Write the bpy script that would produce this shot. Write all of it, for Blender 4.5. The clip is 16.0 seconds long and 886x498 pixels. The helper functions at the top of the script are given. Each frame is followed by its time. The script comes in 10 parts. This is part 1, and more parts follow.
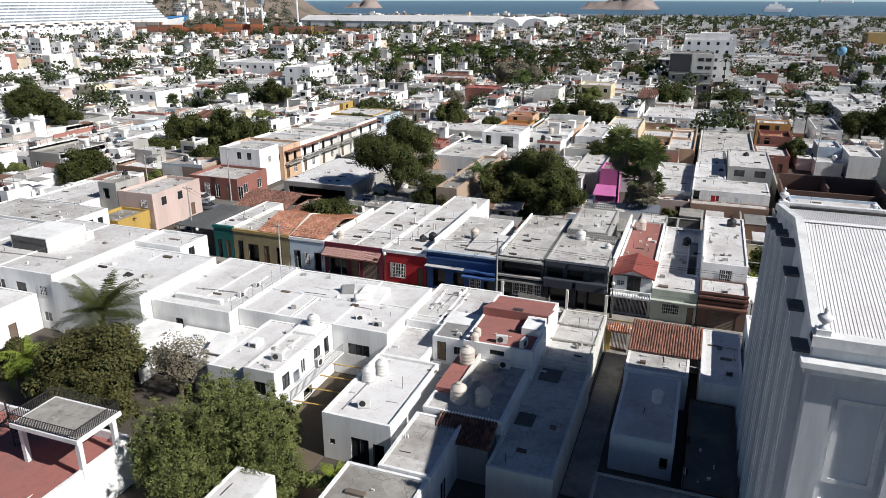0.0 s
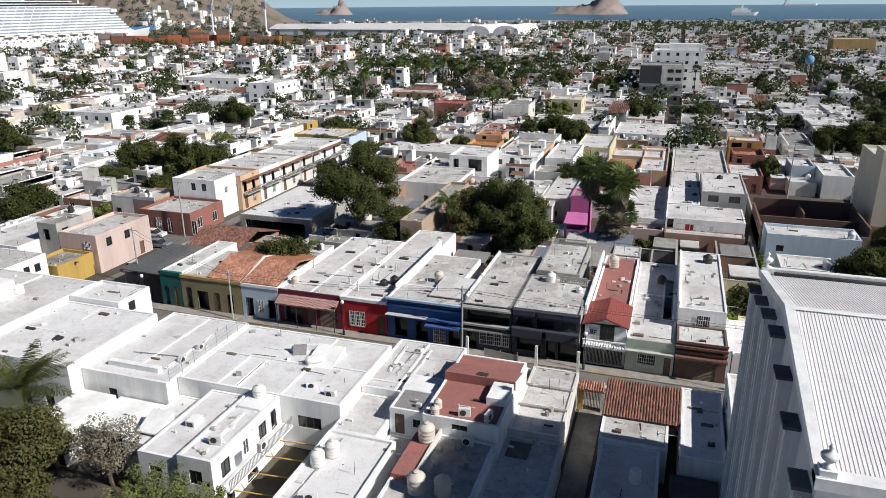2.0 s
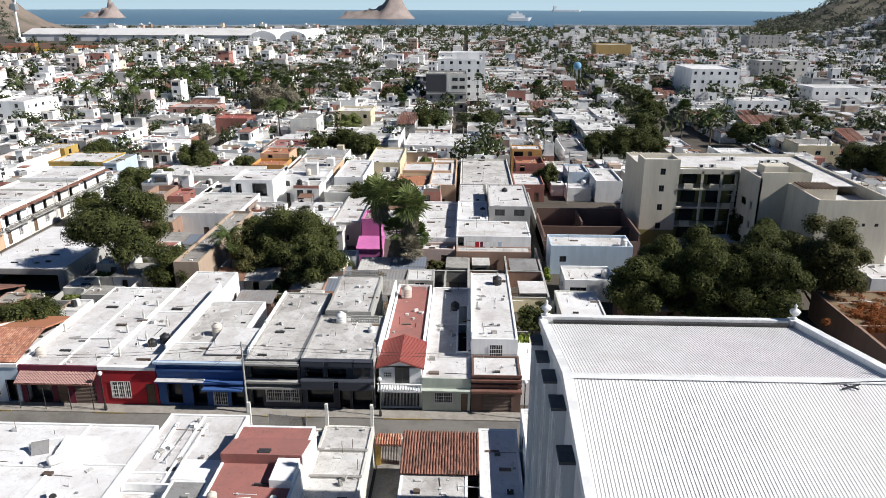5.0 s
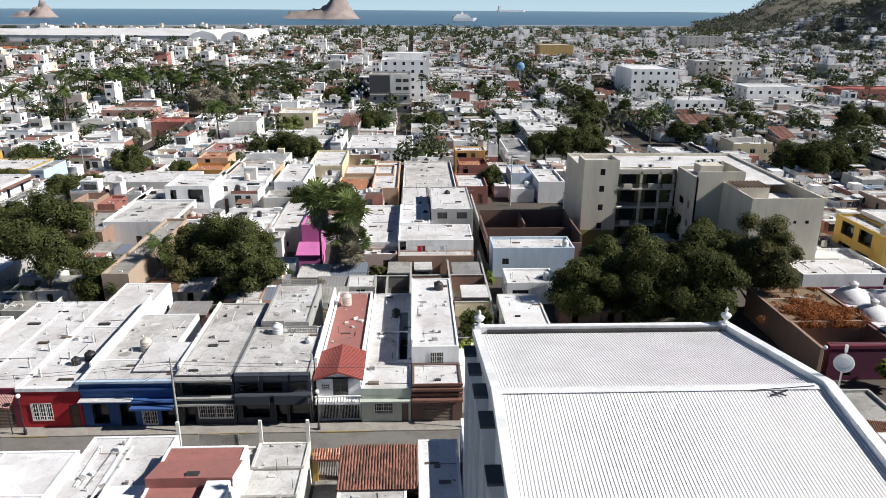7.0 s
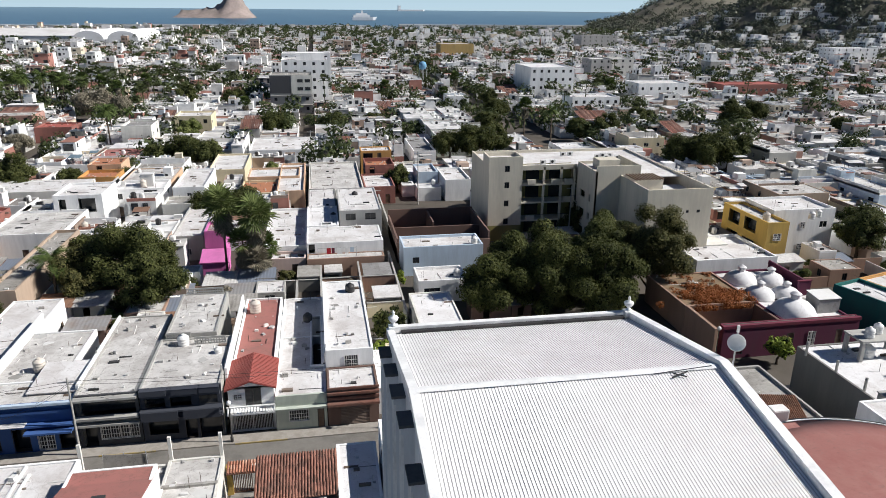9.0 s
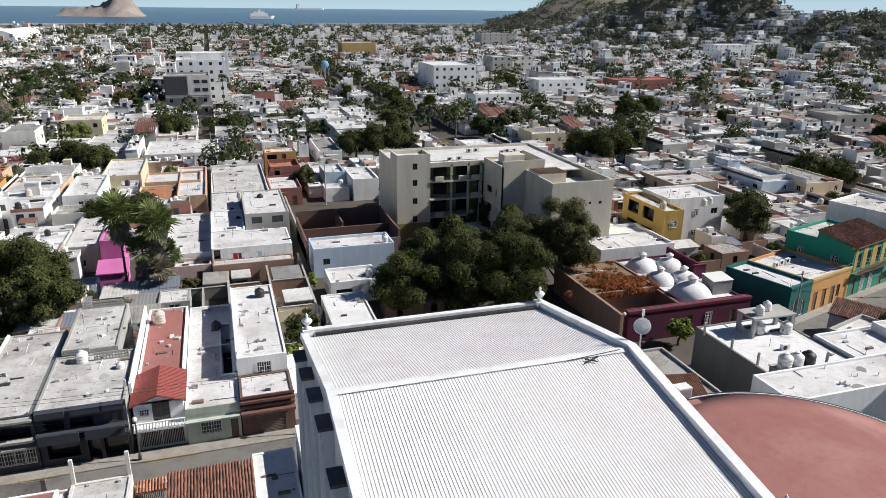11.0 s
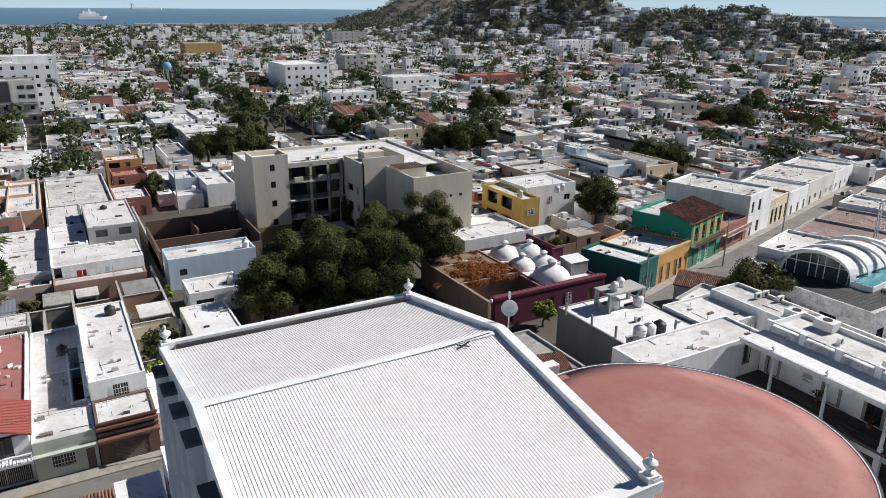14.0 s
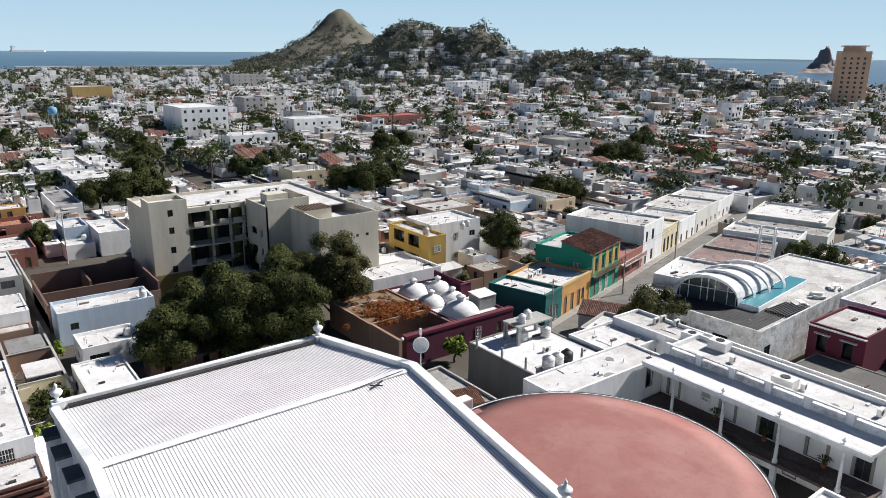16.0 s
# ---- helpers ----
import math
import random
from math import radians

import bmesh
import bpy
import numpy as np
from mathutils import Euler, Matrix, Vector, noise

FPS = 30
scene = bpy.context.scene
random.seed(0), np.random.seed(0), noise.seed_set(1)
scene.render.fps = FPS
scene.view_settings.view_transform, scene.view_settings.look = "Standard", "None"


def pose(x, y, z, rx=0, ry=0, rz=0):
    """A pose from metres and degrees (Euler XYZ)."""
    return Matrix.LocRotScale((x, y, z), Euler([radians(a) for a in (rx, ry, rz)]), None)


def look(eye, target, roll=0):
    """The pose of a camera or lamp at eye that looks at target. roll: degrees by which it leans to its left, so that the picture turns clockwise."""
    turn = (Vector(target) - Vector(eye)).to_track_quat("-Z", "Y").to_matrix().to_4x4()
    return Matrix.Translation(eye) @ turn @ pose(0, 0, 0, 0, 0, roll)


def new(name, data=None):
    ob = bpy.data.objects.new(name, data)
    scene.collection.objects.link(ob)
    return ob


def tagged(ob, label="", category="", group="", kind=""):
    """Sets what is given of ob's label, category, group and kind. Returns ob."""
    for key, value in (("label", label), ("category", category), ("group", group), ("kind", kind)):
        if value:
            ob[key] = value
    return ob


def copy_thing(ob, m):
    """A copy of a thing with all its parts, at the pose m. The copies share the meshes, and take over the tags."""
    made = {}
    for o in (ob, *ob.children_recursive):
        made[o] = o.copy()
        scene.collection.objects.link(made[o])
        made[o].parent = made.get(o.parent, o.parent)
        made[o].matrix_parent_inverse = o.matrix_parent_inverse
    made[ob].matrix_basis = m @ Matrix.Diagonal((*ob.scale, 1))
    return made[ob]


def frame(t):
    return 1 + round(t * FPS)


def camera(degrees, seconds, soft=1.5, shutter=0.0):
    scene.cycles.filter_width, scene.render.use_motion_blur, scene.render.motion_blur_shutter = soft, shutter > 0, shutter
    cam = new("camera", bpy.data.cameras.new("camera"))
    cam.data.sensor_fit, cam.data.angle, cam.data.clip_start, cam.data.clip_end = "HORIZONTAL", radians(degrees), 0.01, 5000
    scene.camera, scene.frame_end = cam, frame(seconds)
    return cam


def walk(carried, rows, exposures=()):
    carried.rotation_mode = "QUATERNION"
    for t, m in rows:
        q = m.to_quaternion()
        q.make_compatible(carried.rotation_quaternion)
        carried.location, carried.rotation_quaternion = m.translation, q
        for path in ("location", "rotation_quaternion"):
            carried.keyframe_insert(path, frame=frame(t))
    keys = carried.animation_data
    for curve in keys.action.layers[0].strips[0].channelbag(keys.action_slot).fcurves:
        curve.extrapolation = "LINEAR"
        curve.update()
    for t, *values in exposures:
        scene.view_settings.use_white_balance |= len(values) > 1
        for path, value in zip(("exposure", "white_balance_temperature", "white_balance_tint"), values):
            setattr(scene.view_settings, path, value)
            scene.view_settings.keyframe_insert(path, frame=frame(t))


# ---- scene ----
cam = camera(64.23, 16.0, soft=0.5)
PATH = [  # seconds, x, y, z, tilt from straight down, roll, yaw
    (0.0, 0.00, 0.00, 36.50, 70.49, -0.07, 20.27),
    (0.5, -0.53, 1.75, 37.22, 70.62, 0.03, 20.21),
    (1.0, -0.77, 3.80, 37.96, 70.72, 0.19, 20.27),
    (1.5, -0.83, 5.56, 38.88, 70.78, 0.34, 20.32),
    (2.0, -0.70, 7.35, 39.44, 70.87, 0.36, 18.07),
    (2.5, -0.95, 8.91, 39.65, 70.89, 0.08, 10.07),
    (3.0, -0.97, 10.09, 40.34, 70.93, 0.07, 8.83),
    (3.5, -0.64, 11.48, 41.01, 70.96, -0.07, 8.69),
    (4.0, -0.15, 12.61, 41.21, 71.05, -0.02, 6.28),
    (4.5, 0.34, 13.60, 41.45, 71.08, -0.08, 3.64),
    (7.0, 2.25, 16.02, 41.82, 71.13, -0.36, -2.25),
    (7.5, 2.25, 15.93, 41.82, 71.11, -0.38, -4.19),
    (8.0, 2.24, 15.88, 41.81, 71.14, -0.42, -6.10),
    (8.5, 2.20, 15.91, 41.88, 71.14, -0.47, -8.02),
    (9.0, 2.14, 15.95, 41.92, 71.13, -0.52, -9.95),
    (11.5, 2.04, 16.10, 41.73, 71.12, -0.55, -19.52),
    (12.0, 2.07, 16.21, 41.56, 71.15, -0.49, -21.45),
    (12.5, 2.10, 16.28, 41.42, 71.13, -0.44, -23.38),
    (13.0, 2.13, 16.29, 41.36, 71.09, -0.44, -25.29),
    (13.5, 2.13, 16.28, 41.35, 71.09, -0.43, -27.24),
    (14.0, 2.13, 16.27, 41.36, 71.11, -0.38, -29.16),
    (14.5, 2.11, 16.26, 41.35, 73.14, -0.40, -31.11),
    (15.0, 2.09, 16.22, 41.33, 74.17, -0.34, -33.07),
    (15.5, 2.03, 16.16, 41.35, 74.30, -0.38, -35.01),
    (16.0, 2.00, 16.13, 41.36, 74.31, -0.38, -36.98),
]
walk(cam, [(t, pose(x, y, z, rx, ry, rz)) for t, x, y, z, rx, ry, rz in PATH],
     exposures=[(0.0, 0.17), (2.0, 0.11), (3.5, 0.37), (7.0, 0.42), (9.0, 0.37), (11.5, 0.34), (13.5, 0.31), (16.0, 0.50)])

# ---- light ----
SUN_DIR = Vector((1.26, -0.20, 1.0)).normalized()
world = bpy.data.worlds.new("sky")
scene.world = world
world.use_nodes = True
wn = world.node_tree
sky = wn.nodes.new("ShaderNodeTexSky")
sky.sky_type = 'NISHITA'
sky.sun_disc = False
sky.sun_elevation = math.asin(SUN_DIR.z)
sky.sun_rotation = math.atan2(SUN_DIR.x, SUN_DIR.y)
sky.altitude = 20
sky.air_density, sky.dust_density, sky.ozone_density = 1.0, 0.3, 3.0
tint = wn.nodes.new("ShaderNodeMixRGB")
tint.blend_type = 'MULTIPLY'
tint.inputs[0].default_value, tint.inputs[2].default_value = 1.0, (0.76, 0.95, 1.25, 1)
wn.links.new(sky.outputs[0], tint.inputs[1])
wn.links.new(tint.outputs[0], wn.nodes["Background"].inputs[0])
wn.nodes["Background"].inputs[1].default_value = 0.027
sun_data = bpy.data.lights.new("sun", 'SUN')
sun_data.energy, sun_data.angle, sun_data.color = 5.15, radians(0.5), (1.0, 0.975, 0.945)
sun = new("sun", sun_data)
sun.matrix_world = look(SUN_DIR * 100, (0, 0, 0))

# glowing ring coloured as pale haze, added low in the sky, far out at sea
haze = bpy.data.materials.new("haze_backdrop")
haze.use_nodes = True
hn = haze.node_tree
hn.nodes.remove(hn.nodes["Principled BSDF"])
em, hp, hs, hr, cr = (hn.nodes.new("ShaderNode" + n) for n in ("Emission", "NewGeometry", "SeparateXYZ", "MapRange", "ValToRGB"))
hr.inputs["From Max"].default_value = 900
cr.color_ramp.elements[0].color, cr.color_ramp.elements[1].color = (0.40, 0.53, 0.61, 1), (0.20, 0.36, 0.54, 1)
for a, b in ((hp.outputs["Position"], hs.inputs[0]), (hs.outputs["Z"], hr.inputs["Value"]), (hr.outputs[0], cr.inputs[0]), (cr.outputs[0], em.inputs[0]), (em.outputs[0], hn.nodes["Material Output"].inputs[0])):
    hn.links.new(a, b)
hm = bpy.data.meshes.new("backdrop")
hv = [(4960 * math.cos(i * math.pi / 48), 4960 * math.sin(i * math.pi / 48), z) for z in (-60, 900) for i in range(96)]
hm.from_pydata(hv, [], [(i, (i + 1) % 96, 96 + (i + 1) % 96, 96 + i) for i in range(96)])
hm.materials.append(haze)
tagged(new("backdrop", hm), "glowing backdrop ring coloured as pale blue haze", "sky", kind="structure")

# ---- materials ----
MATS = {}


def surf(name, rgb, rough=0.85, patches=0.0, dirt=(0.3, 0.27, 0.23), amount=0.35, big=0.12, fine=2.5, streak=False, bump=0.25, metal=0.0, vary=0.0, spec=0.3):
    """A weathered surface: broad stains, fine grain, optional rain streaks and relief."""
    if name in MATS:
        return MATS[name]
    m = bpy.data.materials.new(name)
    m.use_nodes = True
    nt = m.node_tree
    b = nt.nodes["Principled BSDF"]
    b.inputs["Roughness"].default_value = rough
    b.inputs["Metallic"].default_value = metal
    b.inputs["Specular IOR Level"].default_value = spec
    geo = nt.nodes.new("ShaderNodeNewGeometry")
    pos = geo.outputs["Position"]
    if streak:
        mp = nt.nodes.new("ShaderNodeMapping")
        mp.inputs["Scale"].default_value = (1.0, 1.0, 0.16)
        nt.links.new(pos, mp.inputs["Vector"])
        pos = mp.outputs[0]

    def ns(scale, detail, rough_=0.6):
        n = nt.nodes.new("ShaderNodeTexNoise")
        n.inputs["Scale"].default_value, n.inputs["Detail"].default_value, n.inputs["Roughness"].default_value = scale, detail, rough_
        nt.links.new(pos, n.inputs["Vector"])
        return n.outputs["Fac"]

    def ramp(src, a, c):
        r = nt.nodes.new("ShaderNodeMapRange")
        r.inputs["From Min"].default_value, r.inputs["From Max"].default_value = a, c
        nt.links.new(src, r.inputs["Value"])
        return r.outputs[0]

    def mix(kind, fac, c1, c2):
        x = nt.nodes.new("ShaderNodeMixRGB")
        x.blend_type = kind
        for i, s in enumerate((fac, c1, c2)):
            if isinstance(s, (int, float)):
                x.inputs[i].default_value = s
            elif isinstance(s, tuple):
                x.inputs[i].default_value = (*s, 1)
            else:
                nt.links.new(s, x.inputs[i])
        return x.outputs[0]

    def times(s, k):
        x = nt.nodes.new("ShaderNodeMath")
        x.operation = 'MULTIPLY'
        nt.links.new(s, x.inputs[0])
        x.inputs[1].default_value = k
        return x.outputs[0]

    stains = ramp(ns(big, 6, 0.65), 0.46, 0.72)
    grain = ramp(ns(fine, 5, 0.7), 0.35, 0.75)
    col = mix('MIX', times(stains, amount), rgb, dirt)
    col = mix('MIX', times(grain, amount * 0.45), col, dirt)
    if patches:
        vo = nt.nodes.new("ShaderNodeTexVoronoi")
        vo.inputs["Scale"].default_value = 0.23
        vo.distance = 'CHEBYCHEV'
        nt.links.new(pos, vo.inputs["Vector"])
        col = mix('MIX', times(ramp(vo.outputs["Color"], 0.45, 1.0), patches), col, dirt)
        ve = nt.nodes.new("ShaderNodeTexVoronoi")
        ve.feature = 'DISTANCE_TO_EDGE'
        ve.inputs["Scale"].default_value = 0.31
        wob = nt.nodes.new("ShaderNodeVectorMath")
        wob.operation = 'ADD'
        nz = nt.nodes.new("ShaderNodeTexNoise")
        nz.inputs["Scale"].default_value = 0.8
        nt.links.new(pos, nz.inputs["Vector"])
        nt.links.new(pos, wob.inputs[0])
        nt.links.new(nz.outputs["Color"], wob.inputs[1])
        nt.links.new(wob.outputs[0], ve.inputs["Vector"])
        col = mix('MIX', times(ramp(ns(2.6, 6, 0.75), 0.58, 0.64), min(1.0, patches * 0.9)), col, tuple(x * 0.5 for x in dirt))
        col = mix('MIX', times(ramp(ve.outputs["Distance"], 0.009, 0.002), min(1.0, patches * 0.9)), col, tuple(x * 0.7 for x in dirt))
        col = mix('MIX', times(ramp(ns(0.9, 8, 0.8), 0.55, 0.64), min(1.0, patches * 1.0)), col, tuple(x * 0.6 for x in dirt))
    if vary:
        oi = nt.nodes.new("ShaderNodeObjectInfo")
        hs = nt.nodes.new("ShaderNodeHueSaturation")
        nt.links.new(col, hs.inputs["Color"])
        nt.links.new(ramp(oi.outputs["Random"], 0, 1), hs.inputs["Value"])
        mr = nt.nodes.new("ShaderNodeMapRange")
        mr.inputs["To Min"].default_value, mr.inputs["To Max"].default_value = 1 - vary, 1 + vary
        nt.links.new(oi.outputs["Random"], mr.inputs["Value"])
        nt.links.new(mr.outputs[0], hs.inputs["Value"])
        col = hs.outputs[0]
    nt.links.new(col, b.inputs["Base Color"])
    if bump:
        bp = nt.nodes.new("ShaderNodeBump")
        bp.inputs["Strength"].default_value, bp.inputs["Distance"].default_value = bump, 0.04
        nt.links.new(ns(fine * 3, 4), bp.inputs["Height"])
        nt.links.new(bp.outputs[0], b.inputs["Normal"])
    MATS[name] = m
    return m


def island(name, colours, rough=0.8, dirt=0.25, rgb_noise=0.3):
    """A material that takes one of several colours for each loose piece of its mesh."""
    m = bpy.data.materials.new(name)
    m.use_nodes = True
    nt = m.node_tree
    b = nt.nodes["Principled BSDF"]
    b.inputs["Roughness"].default_value = rough
    b.inputs["Specular IOR Level"].default_value = 0.2
    g = nt.nodes.new("ShaderNodeNewGeometry")
    cr = nt.nodes.new("ShaderNodeValToRGB")
    cr.color_ramp.interpolation = 'CONSTANT'
    el = cr.color_ramp.elements
    for i, c in enumerate(colours):
        e = el[0] if i == 0 else el[1] if i == 1 else el.new(i / len(colours))
        e.position = i / len(colours)
        e.color = (*c, 1)
    nt.links.new(g.outputs["Random Per Island"], cr.inputs[0])
    n = nt.nodes.new("ShaderNodeTexNoise")
    n.inputs["Scale"].default_value, n.inputs["Detail"].default_value = 0.4, 5
    nt.links.new(g.outputs["Position"], n.inputs["Vector"])
    mr = nt.nodes.new("ShaderNodeMapRange")
    mr.inputs["From Min"].default_value, mr.inputs["From Max"].default_value = 0.35, 0.75
    mr.inputs["To Min"].default_value, mr.inputs["To Max"].default_value = 1.0, 1.0 - rgb_noise
    nt.links.new(n.outputs["Fac"], mr.inputs["Value"])
    hs = nt.nodes.new("ShaderNodeHueSaturation")
    nt.links.new(cr.outputs[0], hs.inputs["Color"])
    nt.links.new(mr.outputs[0], hs.inputs["Value"])
    nt.links.new(hs.outputs[0], b.inputs["Base Color"])
    MATS[name] = m
    return m


def leafy(name, dark, light, rough=0.6):
    m = bpy.data.materials.new(name)
    m.use_nodes = True
    nt = m.node_tree
    b = nt.nodes["Principled BSDF"]
    b.inputs["Roughness"].default_value = rough
    b.inputs["Specular IOR Level"].default_value = 0.08
    g = nt.nodes.new("ShaderNodeNewGeometry")
    n = nt.nodes.new("ShaderNodeTexNoise")
    n.inputs["Scale"].default_value = 0.35
    nt.links.new(g.outputs["Position"], n.inputs["Vector"])
    add = nt.nodes.new("ShaderNodeMath")
    add.operation = 'MULTIPLY_ADD'
    nt.links.new(g.outputs["Random Per Island"], add.inputs[0])
    add.inputs[1].default_value = 0.55
    nt.links.new(n.outputs["Fac"], add.inputs[2])
    mr = nt.nodes.new("ShaderNodeMapRange")
    mr.inputs["From Min"].default_value, mr.inputs["From Max"].default_value = 0.3, 1.2
    nt.links.new(add.outputs[0], mr.inputs["Value"])
    mx = nt.nodes.new("ShaderNodeMixRGB")
    mx.inputs[1].default_value, mx.inputs[2].default_value = (*dark, 1), (*light, 1)
    nt.links.new(mr.outputs[0], mx.inputs[0])
    nt.links.new(mx.outputs[0], b.inputs["Base Color"])
    tr = nt.nodes.new("ShaderNodeBsdfTranslucent")
    nt.links.new(mx.outputs[0], tr.inputs[0])
    ms = nt.nodes.new("ShaderNodeMixShader")
    ms.inputs[0].default_value = 0.14
    out = nt.nodes["Material Output"]
    nt.links.new(b.outputs[0], ms.inputs[1])
    nt.links.new(tr.outputs[0], ms.inputs[2])
    nt.links.new(ms.outputs[0], out.inputs[0])
    MATS[name] = m
    return m


def wall(name):
    """Painted plaster by colour name."""
    c = WALLS[name]
    return surf("plaster_" + name, c, dirt=tuple(x * 0.42 + 0.03 for x in c), amount=0.45, big=0.35, streak=True, bump=0.15)


WALLS = {"white": (0.87, 0.865, 0.85), "offwhite": (0.70, 0.68, 0.62), "grey": (0.42, 0.41, 0.39), "darkgrey": (0.06, 0.062, 0.068),
         "slate": (0.048, 0.053, 0.068), "red": (0.44, 0.022, 0.03), "blue": (0.045, 0.11, 0.30), "teal": (0.010, 0.125, 0.112), "green": (0.02, 0.27, 0.18),
         "ochre": (0.50, 0.35, 0.14), "orangepaint": (0.56, 0.30, 0.10), "adobe": (0.42, 0.32, 0.24), "olive": (0.30, 0.25, 0.14), "yellow": (0.50, 0.33, 0.085), "peach": (0.62, 0.42, 0.28), "salmon": (0.46, 0.27, 0.22),
         "pink": (0.62, 0.17, 0.42), "lightpink": (0.62, 0.48, 0.43), "lightblue": (0.52, 0.62, 0.72), "palegreen": (0.52, 0.56, 0.48),
         "brown": (0.16, 0.10, 0.08), "brick": (0.34, 0.22, 0.16), "terracotta": (0.30, 0.125, 0.10), "cream": (0.72, 0.62, 0.42), "purple": (0.105, 0.022, 0.05),
         "magenta": (0.144, 0.021, 0.042), "taupe": (0.62, 0.57, 0.465), "concrete": (0.40, 0.39, 0.36), "stained": (0.20, 0.195, 0.18), "darkolive": (0.24, 0.22, 0.08)}
ROOFS = {
    "white": surf("roof_white_coating", (0.68, 0.67, 0.66), patches=0.3, dirt=(0.30, 0.25, 0.22), amount=0.55, big=0.22, fine=1.6, bump=0.1),
    "bright": surf("roof_fresh_white_coating", (0.74, 0.735, 0.73), patches=0.28, dirt=(0.42, 0.37, 0.34), amount=0.45, big=0.2, fine=1.2, bump=0.08),
    "worn": surf("roof_worn_white_coating", (0.60, 0.585, 0.56), patches=0.42, dirt=(0.18, 0.155, 0.135), amount=0.6, big=0.3, fine=1.3, bump=0.2),
    "concrete": surf("roof_bare_concrete", (0.38, 0.365, 0.335), patches=0.5, dirt=(0.12, 0.105, 0.09), amount=0.75, big=0.25, fine=1.5, bump=0.3),
    "grey": surf("roof_grey_coating", (0.29, 0.285, 0.28), patches=0.4, dirt=(0.14, 0.13, 0.12), amount=0.6, big=0.3, fine=1.5),
    "salmon": surf("roof_salmon_coating", (0.37, 0.145, 0.125), patches=0.3, dirt=(0.23, 0.125, 0.105), amount=0.6, big=0.3, fine=1.2, bump=0.12),
    "red": surf("roof_red_coating", (0.38, 0.10, 0.08), patches=0.3, dirt=(0.26, 0.11, 0.085), amount=0.55, big=0.3, fine=1.2, bump=0.12),
    "orange": surf("roof_orange_coating", (0.40, 0.17, 0.09), dirt=(0.30, 0.15, 0.10), amount=0.5, big=0.3),
    "pinkdust": surf("roof_dusty_pink_slabs", (0.30, 0.20, 0.18), patches=0.5, dirt=(0.13, 0.10, 0.09), amount=0.8, big=0.3, fine=1.4, bump=0.2),
    "tawny": surf("fallen_roof_earth", (0.25, 0.17, 0.10), patches=0.4, dirt=(0.09, 0.07, 0.045), amount=0.8, big=0.4, fine=2, bump=0.6),
    "dark": surf("roof_tar", (0.09, 0.085, 0.08), dirt=(0.2, 0.19, 0.17), amount=0.6, big=0.3),
}
asphalt = surf("asphalt", (0.19, 0.178, 0.16), dirt=(0.06, 0.056, 0.05), amount=0.6, big=0.3, fine=2, bump=0.2)
sidewalk = surf("sidewalk_concrete", (0.33, 0.305, 0.27), dirt=(0.15, 0.13, 0.11), amount=0.6, big=0.5, fine=2)
earth = surf("bare_earth", (0.16, 0.125, 0.09), dirt=(0.07, 0.06, 0.04), amount=0.7, big=0.06, fine=0.8)
yellow_paint = surf("yellow_kerb_paint", (0.36, 0.27, 0.10), dirt=(0.2, 0.18, 0.13), amount=1.0, big=0.9)
glass = surf("dark_window_glass", (0.02, 0.024, 0.028), rough=0.12, amount=0.1, bump=0, spec=0.6)
frame_white = surf("white_window_frame", (0.75, 0.74, 0.72), rough=0.5, amount=0.2)
frame_dark = surf("dark_metal_frame", (0.03, 0.03, 0.032), rough=0.5, amount=0.2)
iron = surf("black_iron", (0.02, 0.02, 0.022), rough=0.5, amount=0.2, bump=0)
galv = surf("galvanised_steel", (0.45, 0.46, 0.47), rough=0.45, metal=0.6, amount=0.3)
wood = surf("brown_wood", (0.13, 0.075, 0.045), amount=0.4)
tank_black = surf("black_plastic_tank", (0.025, 0.025, 0.027), rough=0.5, dirt=(0.12, 0.11, 0.1), amount=0.35, bump=0)
tank_beige = surf("beige_plastic_tank", (0.60, 0.54, 0.47), rough=0.55, dirt=(0.35, 0.3, 0.25), amount=0.3, bump=0)
tank_white = surf("white_plastic_tank", (0.74, 0.73, 0.70), rough=0.55, dirt=(0.4, 0.37, 0.33), amount=0.35, bump=0)
clay = surf("clay_roof_tile", (0.34, 0.135, 0.075), dirt=(0.12, 0.07, 0.05), amount=0.7, big=0.8, fine=5, vary=0.3)
clay_old = surf("weathered_clay_tile", (0.26, 0.12, 0.085), dirt=(0.085, 0.06, 0.05), amount=0.8, big=0.8, fine=5, vary=0.3)
bark = surf("bark", (0.12, 0.09, 0.065), dirt=(0.05, 0.04, 0.03), amount=0.6, big=1.5)
leaf_mango = leafy("mango_leaves", (0.018, 0.026, 0.008), (0.125, 0.135, 0.045))
leaf_dark = leafy("dark_leaves", (0.018, 0.026, 0.008), (0.108, 0.116, 0.036))
leaf_light = leafy("light_green_leaves", (0.06, 0.085, 0.02), (0.24, 0.26, 0.09))
leaf_olive = leafy("olive_green_leaves", (0.03, 0.034, 0.012), (0.14, 0.132, 0.05))
leaf_feather = leafy("feathery_leaves", (0.05, 0.066, 0.018), (0.22, 0.24, 0.085))
leaf_lime = leafy("lime_green_leaves", (0.08, 0.13, 0.02), (0.28, 0.33, 0.06))
leaf_dry = leafy("dry_grey_leaves", (0.12, 0.105, 0.075), (0.30, 0.27, 0.20))
leaf_orange = leafy("orange_vine", (0.14, 0.05, 0.02), (0.38, 0.13, 0.04))
leaf_fan = leafy("fan_palm_fronds", (0.05, 0.075, 0.02), (0.20, 0.235, 0.085))
leaf_palm = leafy("palm_fronds", (0.025, 0.05, 0.014), (0.13, 0.165, 0.05))
